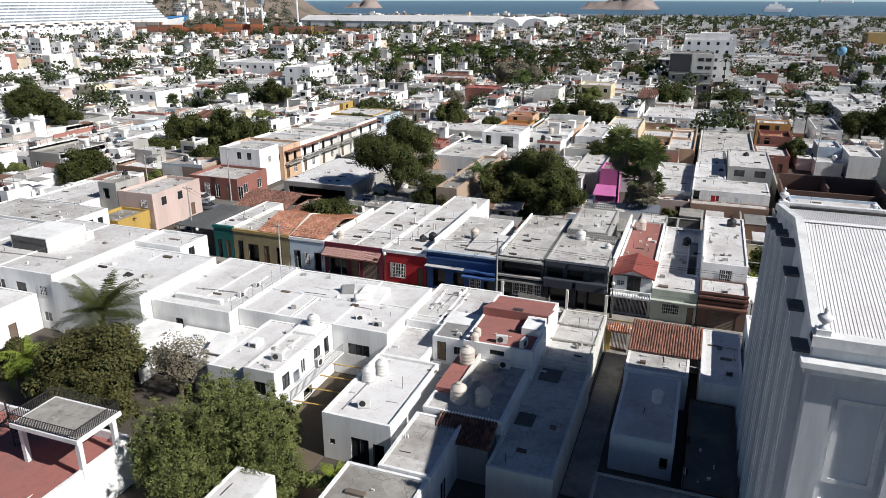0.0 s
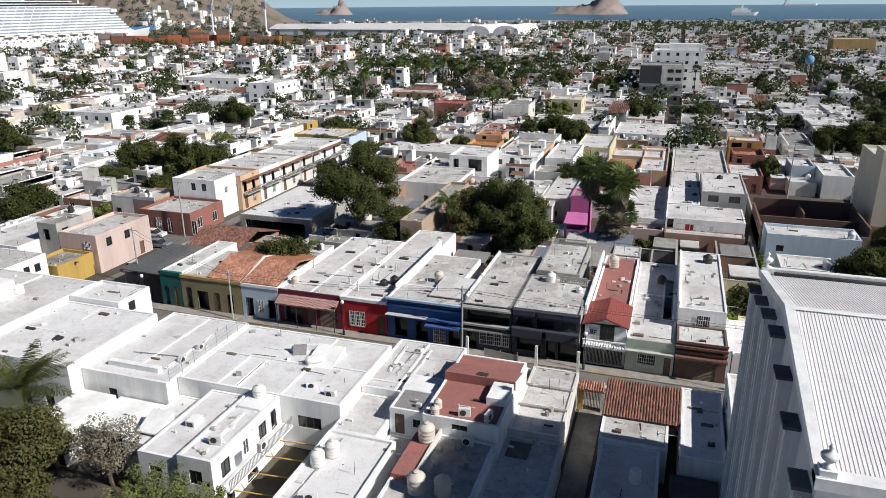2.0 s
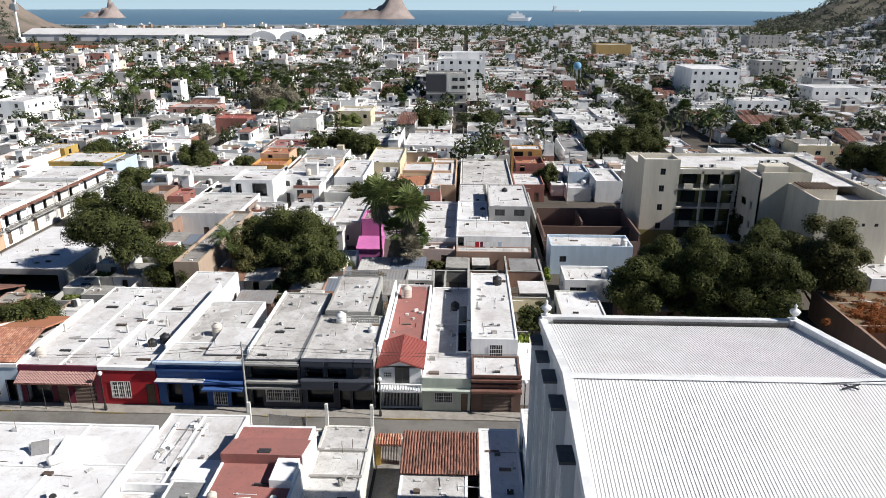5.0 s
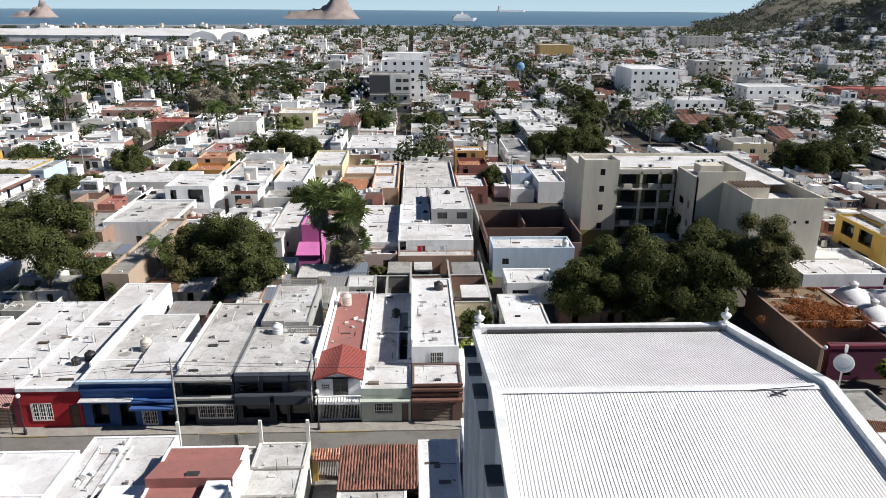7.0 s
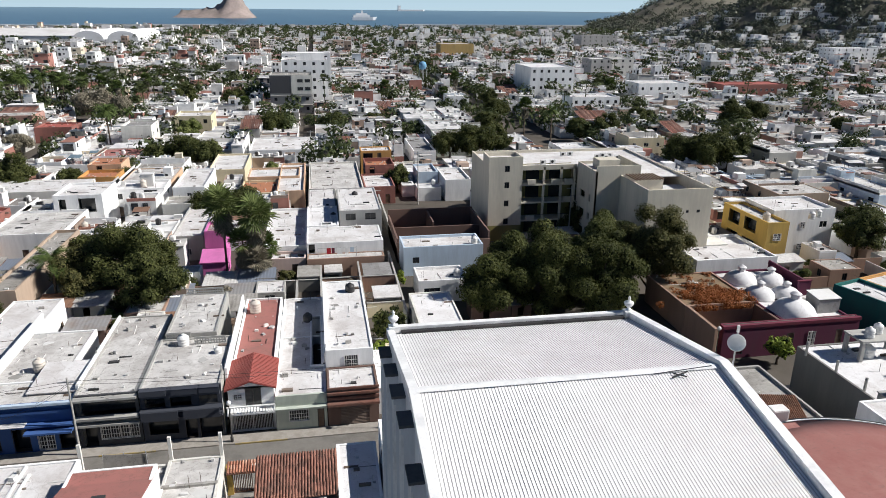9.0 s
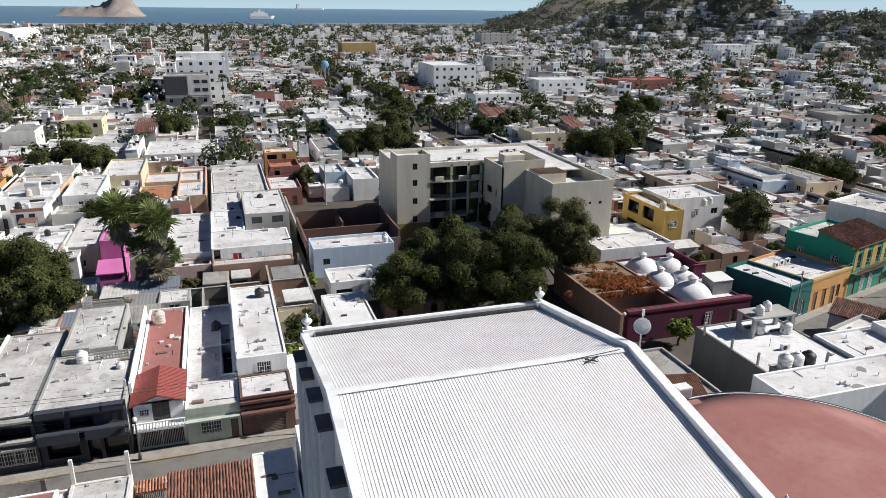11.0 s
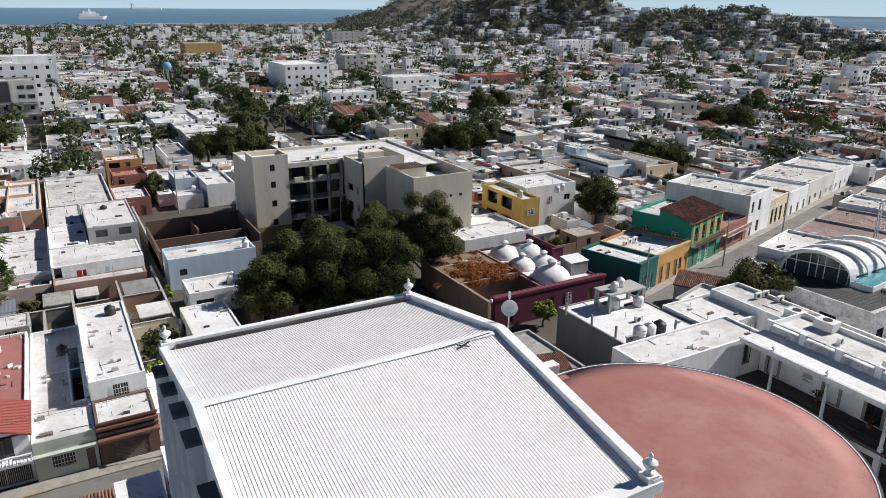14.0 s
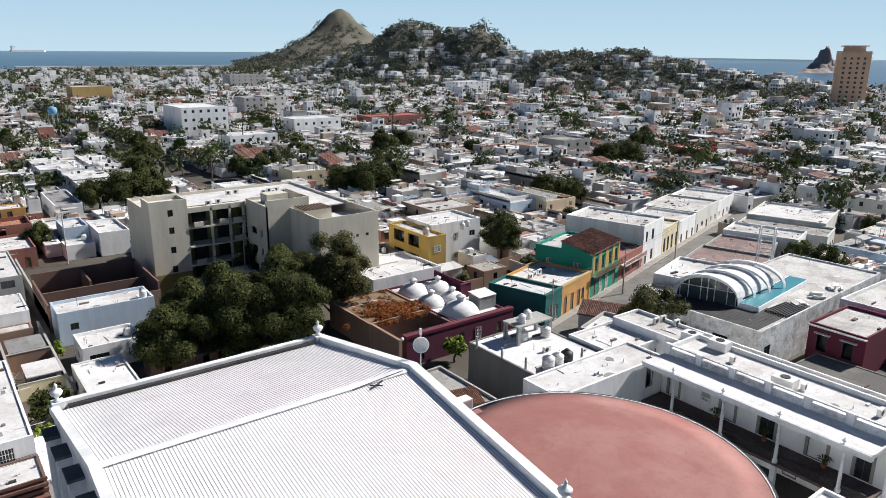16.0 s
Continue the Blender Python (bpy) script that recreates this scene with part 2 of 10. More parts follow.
# paler and greyer than leaf_far: distance haze put into the leaf colour
leaf_hill_hazed = leafy("hill_foliage_hazed", (0.075, 0.083, 0.062), (0.175, 0.185, 0.135))
leaf_far = leafy("far_foliage", (0.022, 0.032, 0.014), (0.095, 0.115, 0.046))


tiles_island = island("clay_tile_rows", [(0.44, 0.20, 0.13), (0.38, 0.17, 0.11), (0.50, 0.26, 0.17), (0.32, 0.15, 0.10), (0.48, 0.28, 0.20), (0.41, 0.18, 0.12)], rgb_noise=0.5)
tiles_old = island("old_clay_tile_rows", [(0.22, 0.10, 0.075), (0.17, 0.085, 0.065), (0.28, 0.14, 0.10), (0.13, 0.07, 0.055), (0.25, 0.15, 0.12)], rgb_noise=0.5)

# ---- geometry helpers ----
class Geo:
    """Collects vertices and faces of one mesh."""

    def __init__(self):
        self.v, self.f, self.m = [], [], []

    def face(self, pts, m=0):
        n = len(self.v)
        self.v += [tuple(p) for p in pts]
        self.f.append(tuple(range(n, n + len(pts))))
        self.m.append(m)

    def box(self, x0, x1, y0, y1, z0, z1, m=0):
        n = len(self.v)
        self.v += [(x0, y0, z0), (x1, y0, z0), (x1, y1, z0), (x0, y1, z0), (x0, y0, z1), (x1, y0, z1), (x1, y1, z1), (x0, y1, z1)]
        for q in ((3, 2, 1, 0), (4, 5, 6, 7), (0, 1, 5, 4), (1, 2, 6, 5), (2, 3, 7, 6), (3, 0, 4, 7)):
            self.f.append(tuple(n + i for i in q))
            self.m.append(m)
        return self

    def solid(self, bottom, top, m=0):
        """A prism between two rings of points."""
        n, k = len(self.v), len(bottom)
        self.v += [tuple(p) for p in bottom] + [tuple(p) for p in top]
        self.f += [tuple(range(n + k - 1, n - 1, -1)), tuple(range(n + k, n + 2 * k))]
        self.f += [(n + i, n + (i + 1) % k, n + k + (i + 1) % k, n + k + i) for i in range(k)]
        self.m += [m] * (k + 2)
        return self

    def lathe(self, profile, cx=0.0, cy=0.0, cz=0.0, n=12, m=0):
        k = len(self.v)
        for r, z in profile:
            self.v += [(cx + r * math.cos(2 * math.pi * i / n), cy + r * math.sin(2 * math.pi * i / n), cz + z) for i in range(n)]
        for j in range(len(profile) - 1):
            for i in range(n):
                a, b = k + j * n + i, k + j * n + (i + 1) % n
                self.f.append((a, b, b + n, a + n))
                self.m.append(m)
        self.f.append(tuple(k + i for i in range(n))[::-1])
        self.f.append(tuple(k + (len(profile) - 1) * n + i for i in range(n)))
        self.m += [m, m]
        return self

    def tube(self, p, q, r, r2=None, n=6, m=0):
        p, q = Vector(p), Vector(q)
        d = (q - p).normalized()
        a = d.orthogonal().normalized()
        b = d.cross(a)
        r2 = r if r2 is None else r2
        ring = lambda c, rr: [c + (a * math.cos(2 * math.pi * i / n) + b * math.sin(2 * math.pi * i / n)) * rr for i in range(n)]
        return self.solid(ring(p, r), ring(q, r2), m)

    def mesh(self, name, mats, smooth=False, weld=True):
        if weld and len(self.v) < 4000:
            seen, to, keep = {}, [], []
            for p in self.v:
                k = (round(p[0], 4), round(p[1], 4), round(p[2], 4))
                if k not in seen:
                    seen[k] = len(keep)
                    keep.append(p)
                to.append(seen[k])
            self.v = keep
            self.f = [tuple(to[i] for i in f) for f in self.f]
        me = bpy.data.meshes.new(name)
        me.from_pydata(self.v, [], self.f)
        for m in (mats if isinstance(mats, (list, tuple)) else [mats]):
            me.materials.append(m)
        me.polygons.foreach_set("material_index", self.m)
        if smooth:
            me.polygons.foreach_set("use_smooth", [True] * len(self.f))
        me.update()
        return me


def part(name, geo, mats, parent=None, label="", at=None, smooth=False):
    """Links a Geo or a mesh as one object under a thing or a part."""
    me = geo.mesh(name, mats, smooth) if isinstance(geo, Geo) else geo
    ob = new(name, me)
    ob.parent = parent
    if at is not None:
        ob.matrix_basis = at
    if label:
        ob["label"] = label
    return ob


def thing(name, at, label, category, group="", kind=""):
    ob = new(name)
    ob.matrix_basis = at
    ob.empty_display_size = 0.2
    return tagged(ob, label, category, group, kind)


def setting(name, geo, mats, label, category="", smooth=False):
    return tagged(part(name, geo, mats, smooth=smooth), label, category or name, kind="structure")


def panel(g, u0, u1, z0, z1, holes, thick=0.25):
    """A wall in the plane y = 0 (its face looks to -y), with openings cut through."""
    us = sorted({u0, u1, *[min(max(h[k], u0), u1) for h in holes for k in (0, 1)]})
    zs = sorted({z0, z1, *[min(max(h[k], z0), z1) for h in holes for k in (2, 3)]})
    for a, b in zip(us, us[1:]):
        run = None
        for c, d in zip(zs, zs[1:]):
            if any(h[0] < (a + b) / 2 < h[1] and h[2] < (c + d) / 2 < h[3] for h in holes):
                if run:
                    g.box(a, b, 0, thick, *run)
                run = None
            else:
                run = (run[0], d) if run else (c, d)
        if run:
            g.box(a, b, 0, thick, *run)


def moved(g, m, into):
    n = len(into.v)
    into.v += [tuple(m @ Vector(p)) for p in g.v]
    into.f += [tuple(n + i for i in f) for f in g.f]
    into.m += g.m
    return into


OPENINGS = {}
TAKEN = []


def opening_mesh(w, h, kind):
    """Meshes for one filled opening: the frame and what fills it, in the plane y = 0 from (0, 0)."""
    key = (round(w, 1), round(h, 1), kind)
    if key in OPENINGS:
        return OPENINGS[key]
    w, h = key[0], key[1]
    g, p, extra = Geo(), Geo(), None
    t = 0.07
    if kind in ("win", "grille", "whitewin"):
        n = max(2, round(w / 0.8))
        raw = Geo()
        panel(raw, 0, w, 0, h, [(w * i / n + (t if i == 0 else 0.03), w * (i + 1) / n - (t if i == n - 1 else 0.03), t, h - t) for i in range(n)], 0.08)
        moved(raw, Matrix.Translation((0, 0.04, 0)), g)
        p.box(t, w - t, 0.08, 0.1, t, h - t)
        if kind == "grille":
            raw = Geo()
            k, r = max(4, round(w / 0.24)), max(3, round(h / 0.5))
            panel(raw, -0.03, w + 0.03, -0.03, h + 0.03, [(w * i / k + 0.018, w * (i + 1) / k - 0.018, h * j / r + 0.018, h * (j + 1) / r - 0.018) for i in range(k) for j in range(r)], 0.03)
            extra = Geo()
            moved(raw, Matrix.Translation((0, -0.08, 0)), extra)
            extra = extra.mesh("grille", frame_white)
        mats = (frame_dark if kind == "win" else frame_white, glass)
    elif kind == "door":
        panel(g, 0, w, 0, h, [(t, w - t, 0, h - t)], 0.09)
        raw = Geo()
        panel(raw, t, w - t, 0, h - t, [(t + 0.12, w - t - 0.12, 0.2, h * 0.42), (t + 0.12, w - t - 0.12, h * 0.5, h - 0.3)], 0.03)
        moved(raw, Matrix.Translation((0, 0.05, 0)), p)
        p.box(t, w - t, 0.08, 0.1, 0, h - t)
        mats = (frame_dark, wood)
    elif kind == "gate":
        k = max(6, round(w / 0.16))
        panel(g, 0, w, 0.05, h, [(w * i / k + 0.02, w * (i + 1) / k - 0.02, 0.13, h - 0.08) for i in range(k)], 0.05)
        p.box(w / 2 - 0.05, w / 2 + 0.05, 0.05, 0.1, 0, h)
        mats = (frame_white, frame_white)
    elif kind == "shutter":
        k = max(6, round(h / 0.18))
        for i in range(k):
            z0, z1, z2 = h * i / k, h * (i + 0.5) / k, h * (i + 1) / k
            g.face(((0, 0.08, z0), (w, 0.08, z0), (w, 0.04, z1), (0, 0.04, z1)))
            g.face(((0, 0.04, z1), (w, 0.04, z1), (w, 0.08, z2), (0, 0.08, z2)))
        p.box(0, w, 0.1, 0.12, 0, h)
        mats = (surf("brown_shutter", (0.14, 0.10, 0.08), amount=0.4), frame_dark)
    else:
        p.box(0, w, 0.9, 0.95, 0, h)
        panel(g, 0, w, 0, h, [(0.06, w - 0.06, 0.06, h - 0.06)], 0.06)
        mats = (frame_dark, glass)
    k = len(g.v)
    both = Geo()
    both.v, both.f, both.m = g.v + p.v, g.f + [tuple(k + i for i in f) for f in p.f], [0] * len(g.f) + [1] * len(p.f)
    OPENINGS[key] = (g.mesh(kind, mats[0]), p.mesh("pane", mats[1]), key, extra, both.mesh(kind, mats))
    return OPENINGS[key]


PART_NAMES = {"win": "window", "grille": "window", "whitewin": "window", "door": "door", "gate": "gate", "shutter": "garage_door", "dark": "opening"}


def fill_openings(th, holes, m, plain=False):
    for u0, u1, z0, z1, kind in holes:
        if kind == "void":
            continue
        fr, pn, (w, h, _), extra, both = opening_mesh(u1 - u0, z1 - z0, kind)
        o = part(PART_NAMES[kind], both if plain else fr, None, th, at=m @ Matrix.Translation((u0, 0, z0)) @ Matrix.Diagonal(((u1 - u0) / w, 1, (z1 - z0) / h, 1)))
        if plain:
            continue
        if extra:
            part("grille", extra, None, o, "white iron grille")
        part("pane" if "win" in kind or kind in ("grille", "dark") else "leaf", pn, None, o)


def rows_of(width, h, rng, kinds=("win", "whitewin", "grille"), first=None, step=3.0):
    """Openings for a plain wall, storey by storey."""
    out = []
    storeys = max(1, int(h // 2.9))
    n = int((width - 0.6) / step)
    for s in range(storeys):
        z = s * (h - 0.5) / storeys
        for i in range(n):
            c = width * (i + 0.5) / n
            if rng.random() < 0.18:
                continue
            w = rng.choice((0.9, 1.2, 1.5))
            if s == 0 and rng.random() < 0.35:
                out.append((c - 0.5, c + 0.5, 0.05, 2.15, "door"))
            else:
                out.append((c - w / 2, c + w / 2, z + 1.0, z + 2.2, rng.choice(kinds)))
    return out


ROOF_TOPS = []


def house(x0, x1, y0, y1, h, colour="white", roof="white", label="", S=None, E=None, Wt=None, para=0.45, z0=0.0, turn=0.0, sides=None, seed=None, name="house", cat="house", bandc=None, N=(), front=None, plain=False, well=None):
    """A flat-roofed house: four walls with openings, a parapet and a sunk roof slab. Returns the thing."""
    plain = plain or name == "building"
    w, d = x1 - x0, y1 - y0
    c, s = math.cos(radians(turn)), math.sin(radians(turn))
    far = [(x0 + u * c - v * s, y0 + u * s + v * c) for u, v in ((0, 0), (w, 0), (w, d), (0, d))]
    ROOF_TOPS.append((x0, y0, w, d, turn, z0 + h - para))
    TAKEN.append((min(p[0] for p in far), max(p[0] for p in far), min(p[1] for p in far), max(p[1] for p in far)))
    rng = random.Random(seed if seed is not None else int(x0 * 31 + y0 * 17))
    th = thing(name, pose(x0, y0, z0, 0, 0, turn), label or f"flat-roofed house with {colour} plaster walls and {roof} roof", cat)
    S = rows_of(w, h, rng) if S is None else S
    E = rows_of(d, h, rng, step=4.0) if E is None else E
    Wt = rows_of(d, h, rng, step=4.0) if Wt is None else Wt
    body = Geo()
    for holes, m, length in ((S, Matrix.Identity(4), w), (E, pose(w, 0, 0, 0, 0, 90), d), (N, pose(w, d, 0, 0, 0, 180), w), (Wt, pose(0, d, 0, 0, 0, -90), d)):
        g = Geo()
        inset = 0.25 if abs(m[0][1]) > 0.5 else 0.0
        panel(g, inset, length - inset, 0, h, holes)
        if front and holes is S:
            part("facade", g, wall(front), th)
        elif plain:
            moved(g, m, body)
        else:
            part("wall", moved(g, m, Geo()), (sides or wall(colour)), th)
        fill_openings(th, holes, m, plain)
    if plain:
        part("wall", body, (sides or wall(colour)), th)
    top, g = h - para, Geo()
    if well:
        a, b, e, f = well
        for q in ((0.25, w - 0.25, 0.25, e), (0.25, w - 0.25, f, d - 0.25), (0.25, a, e, f), (b, w - 0.25, e, f)):
            g.box(*q, top - 0.2, top)
        k = Geo()
        for q in ((a - 0.2, a, e - 0.2, f + 0.2), (b, b + 0.2, e - 0.2, f + 0.2), (a, b, e - 0.2, e), (a, b, f, f + 0.2)):
            k.box(*q, 0.1, top + 0.18)
        part("light_well", k, sides or wall(colour), th, "low rim of a dark light well")
    else:
        g.box(0.25, w - 0.25, 0.25, d - 0.25, top - 0.2, top)
    part("roof", g, ROOFS[roof], th)
    if bandc:
        g = Geo()
        panel(g, -0.12, w + 0.12, h - 0.35, h + 0.05, (), 0.5)
        moved(g, Matrix.Translation((0, -0.1, 0)), gg := Geo())
        part("cornice", gg, wall(bandc), th)
    return th

# ---- ground, sea, hills ----
def grid_sheet(xs, ys, zf):
    g = Geo()
    g.v = [(x, y, zf(x, y)) for y in ys for x in xs]
    k = len(xs)
    g.f = [(j * k + i, j * k + i + 1, (j + 1) * k + i + 1, (j + 1) * k + i) for j in range(len(ys) - 1) for i in range(k - 1)]
    g.m = [0] * len(g.f)
    return g


def polar(az, d):
    return 2 + d * math.sin(radians(az)), 16 + d * math.cos(radians(az))


BUMPS = [(*polar(a, d), h, s) for a, d, h, s in (
    (28.8, 1600, 108, 75), (28.0, 1560, 62, 150), (31.5, 1500, 50, 120), (35.0, 950, 68, 90), (37.5, 940, 61, 75), (32.0, 1020, 50, 85), (39.9, 900, 58, 60), (43.0, 860, 36, 80),
    (46.4, 820, 38, 75), (50.8, 800, 41, 62), (54.0, 790, 31, 62), (57.5, 770, 20, 60), (61.0, 760, 12, 60), (-40.5, 1500, 150, 150), (-37.0, 1480, 125, 120), (-34.2, 1520, 85, 80), (-43.0, 1500, 90, 150))]


def land(x, y):
    """Height of the ground: flat town, hills at the coast."""
    z = 0.0
    for bx, by, h, s in BUMPS[1:]:
        q = ((x - bx) ** 2 + (y - by) ** 2) / (s * s)
        if q < 9:
            z = max(z, h * math.exp(-q)) + 0.12 * min(z, h * math.exp(-q))
    z = max(z, 129 * (1 - (math.hypot(x - BUMPS[0][0], y - BUMPS[0][1]) / 172) ** 1.08))
    z *= 0.92 + 0.25 * noise.noise((x * 0.012, y * 0.012, 0.0))
    if z > 4:
        z += 4.0 * noise.noise((x * 0.04, y * 0.04, 3.0)) * min(1.0, z / 20)
    if z > 60:
        z += (9.0 * abs(noise.noise((x * 0.03, y * 0.03, 9.0))) + 4.0 * noise.noise((x * 0.09, y * 0.09, 2.0))) * min(1.0, (z - 60) / 20)
    return max(z - 1.5, 0.0) if z > 0.2 else 0.0


hill_mat = surf("hill_scrub", (0.15, 0.135, 0.105), dirt=(0.075, 0.078, 0.05), amount=1.0, big=0.03, fine=0.25, bump=0.4)
rock_mat = surf("bare_rock", (0.34, 0.275, 0.25), dirt=(0.15, 0.13, 0.11), amount=0.9, big=0.02, fine=0.15, bump=0.6)
setting("ground", grid_sheet([-4800, -1500, -700, -300, -150, -60, 0, 60, 150, 300, 700, 1500, 4800], [-2500, -600, -100, 0, 60, 120, 250, 500, 900, 1400], lambda x, y: -0.02),
        surf("town_ground", (0.10, 0.085, 0.07), dirt=(0.045, 0.04, 0.03), amount=0.8, big=0.05, fine=0.5), "grey-brown dusty ground of the town", "ground")
far_x = [200 + 20 * i for i in range(66)]
far_y = [350 + 20 * i for i in range(66)]
setting("hillside", grid_sheet(far_x, far_y, lambda x, y: land(x, y) - 0.3), hill_mat, "scrub-covered hill rising beside the sea", "hill", smooth=True)
setting("port_hill", grid_sheet([-1500 + 30 * i for i in range(36)], [820 + 30 * i for i in range(30)], lambda x, y: land(x, y) - 0.3), surf("brown_rock_slope", (0.24, 0.19, 0.155), dirt=(0.07, 0.07, 0.045), amount=0.9, big=0.015, fine=0.1, bump=0.5), "rocky brown hill behind the port", "hill", smooth=True)

sea_mat = surf("sea_water", (0.025, 0.075, 0.13), rough=0.35, dirt=(0.04, 0.10, 0.16), amount=0.6, big=0.004, fine=0.02, bump=0.2)
setting("sea", grid_sheet([-4700, -2500, -1000, 0, 1000, 2500, 4700], [1401, 1800, 2500, 3500, 4700], lambda x, y: 0.1 + max(0, y - 1800) / 2900 * 25), sea_mat, "calm blue sea out to the horizon", "sea")
setting("bay", grid_sheet([900, 1100, 1500, 2500, 4900], [-800, 100, 330, 560, 800, 1401], lambda x, y: 0.35 + max(0, x - 1100) / 3500 * 22), sea_mat, "blue bay beyond the old town", "sea")


def islet(name, az, d, h, w, seed, label):
    rng = random.Random(seed)
    cx, cy = polar(az, d)
    n = 34
    bumps = [(rng.uniform(-0.6, 0.6), rng.uniform(-0.3, 0.3), rng.uniform(0.15, 0.4), rng.uniform(0.2, 0.4)) for _ in range(7)]

    def zf(x, y):
        u, v = (x - cx) / w, (y - cy) / w
        sm = lambda p: min(1.0, max(0.0, p)) ** 2 * (3 - 2 * min(1.0, max(0.0, p)))
        fall = math.exp(-v * v / 0.16)
        z = (0.46 * sm((u + 1.05) / 1.0) + 0.62 * math.exp(-((u - 0.32) ** 2) / 0.035)) * sm((0.86 - u) / 0.35) * fall
        for a, b, k, s in bumps:
            z = max(z, k * math.exp(-((u - a) ** 2 + (v - b) ** 2) / (s * s)) * fall)
        return (z * (1 + 0.7 * noise.noise((x * 5 / w, y * 5 / w, seed)) + 0.25 * noise.noise((x * 14 / w, y * 14 / w, seed))) - 0.05) * h + max(0, cy - 1800) / 3100 * 25
    setting(name, grid_sheet([cx + w * (i / n * 2 - 1) * 1.25 for i in range(n + 1)], [cy + w * (i / n * 2 - 1) * 1.25 for i in range(n + 1)], zf), rock_mat, label, "island", smooth=True)


islet("island_1", -26.45, 2700, 52, 80, 4, "small bare rocky island off the coast")
islet("island_2", -6.85, 2500, 80, 152, 9, "steep bare rocky island off the coast")
islet("island_3", 64.2, 1700, 45, 70, 12, "dark wooded headland in the bay")
setting("breakwater", Geo().box(-420, 120, 1560, 1580, 0, 5.5).box(190, 620, 1640, 1665, 0, 6).box(-900, -260, 1500, 1520, 0, 5), surf("breakwater_stone", (0.52, 0.50, 0.47), amount=0.5), "long pale breakwater in the sea", "breakwater")

# ---- the street in front of the coloured houses ----
g = Geo().box(-140, 75, 73.6, 79.6, -0.02, 0.02)
setting("road", g, asphalt, "grey asphalt street with worn patches", "street")
g = Geo().box(-72, 75, 79.6, 81.28, -0.02, 0.16)
setting("pavement_north", g, sidewalk, "narrow concrete pavement along the coloured house fronts", "pavement")
g = Geo().box(-72, 40, 72.0, 73.6, -0.02, 0.16)
setting("pavement_south", g, sidewalk, "narrow concrete pavement along white walls", "pavement")
paint = Geo()
for xa, xb in ((-58, -49.5), (-46.5, -41), (-36.5, -26.4), (-24, -21.5), (-15, -7), (-2.5, 1.2)):
    paint.box(xa, xb, 73.55, 73.68, 0.0, 0.17)
for xa, xb in ((-55, -48), (-39, -35.5), (-20.5, -15.2), (-7.6, -2.4)):
    paint.box(xa, xb, 79.52, 79.65, 0, 0.17)
setting("kerb_paint", paint, yellow_paint, "worn yellow paint on the kerbs", "kerb")
setting("driveway", Geo().box(-7.2, -4.9, 46, 72, -0.02, 0.05), surf("driveway_concrete", (0.36, 0.34, 0.31), patches=0.3, dirt=(0.09, 0.08, 0.07), amount=0.7, big=0.3), "long concrete driveway between walls", "driveway")
setting("side_street", Geo().box(-81.3, -75.6, 79.6, 182, -0.02, 0.025).box(-140, -81.3, 100.8, 108.6, -0.02, 0.025), asphalt, "asphalt side street with parked cars", "street")

# ---- theatre: stage house with a ribbed white metal roof ----
TX0, TX1, TY0, TY1, TZ, RIDGE = 6.2, 23.6, 34.8, 59.1, 21.4, 23.6
theatre = thing("theatre", pose(0, 0, 0), "tall white theatre stage house with pilasters and ribbed white metal roof", "theatre")
stucco = surf("theatre_stucco", (0.66, 0.68, 0.70), dirt=(0.36, 0.37, 0.39), amount=0.7, big=0.3, fine=1.5, streak=True, bump=0.2)
ym = (TY0 + TY1) / 2 + 0.45
g = Geo()
gable = [(TX0, TY0, 0), (TX0, TY1, 0), (TX0, TY1, TZ - 0.3), (TX0, ym, RIDGE - 0.3), (TX0, TY0, TZ - 0.3)]
g.solid([(x + 0.0, y, z) for x, y, z in gable], [(TX1, y, z) for x, y, z in gable])
part("wall", g, stucco, theatre)
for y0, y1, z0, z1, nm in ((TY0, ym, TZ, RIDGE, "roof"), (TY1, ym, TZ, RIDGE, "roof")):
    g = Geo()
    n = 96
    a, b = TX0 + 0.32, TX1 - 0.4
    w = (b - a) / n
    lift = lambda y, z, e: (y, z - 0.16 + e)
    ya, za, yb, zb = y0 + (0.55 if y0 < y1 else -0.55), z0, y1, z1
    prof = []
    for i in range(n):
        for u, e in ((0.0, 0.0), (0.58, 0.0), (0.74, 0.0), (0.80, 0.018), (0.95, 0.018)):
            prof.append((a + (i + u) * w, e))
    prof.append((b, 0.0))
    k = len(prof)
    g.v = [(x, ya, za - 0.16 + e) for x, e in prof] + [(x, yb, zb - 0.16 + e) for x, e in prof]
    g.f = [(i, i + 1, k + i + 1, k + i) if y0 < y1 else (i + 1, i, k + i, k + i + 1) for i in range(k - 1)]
    # second material: a darker strip beside each rib, its shade put in colour
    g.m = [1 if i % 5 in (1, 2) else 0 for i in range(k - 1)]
    part("roof", g, (surf("white_metal_sheet", (0.82, 0.80, 0.795), rough=0.5, dirt=(0.52, 0.48, 0.465), amount=0.35, big=0.4, fine=2, bump=0.0), surf("rib_shade_strip", (0.50, 0.49, 0.485), rough=0.7, dirt=(0.42, 0.40, 0.39), amount=0.8, big=0.5, fine=2, bump=0.0)), theatre, "ribbed white metal sheet")
trim_mat = surf("theatre_trim", (0.78, 0.78, 0.77), dirt=(0.42, 0.42, 0.42), amount=0.5, big=0.5, fine=2, bump=0.1)
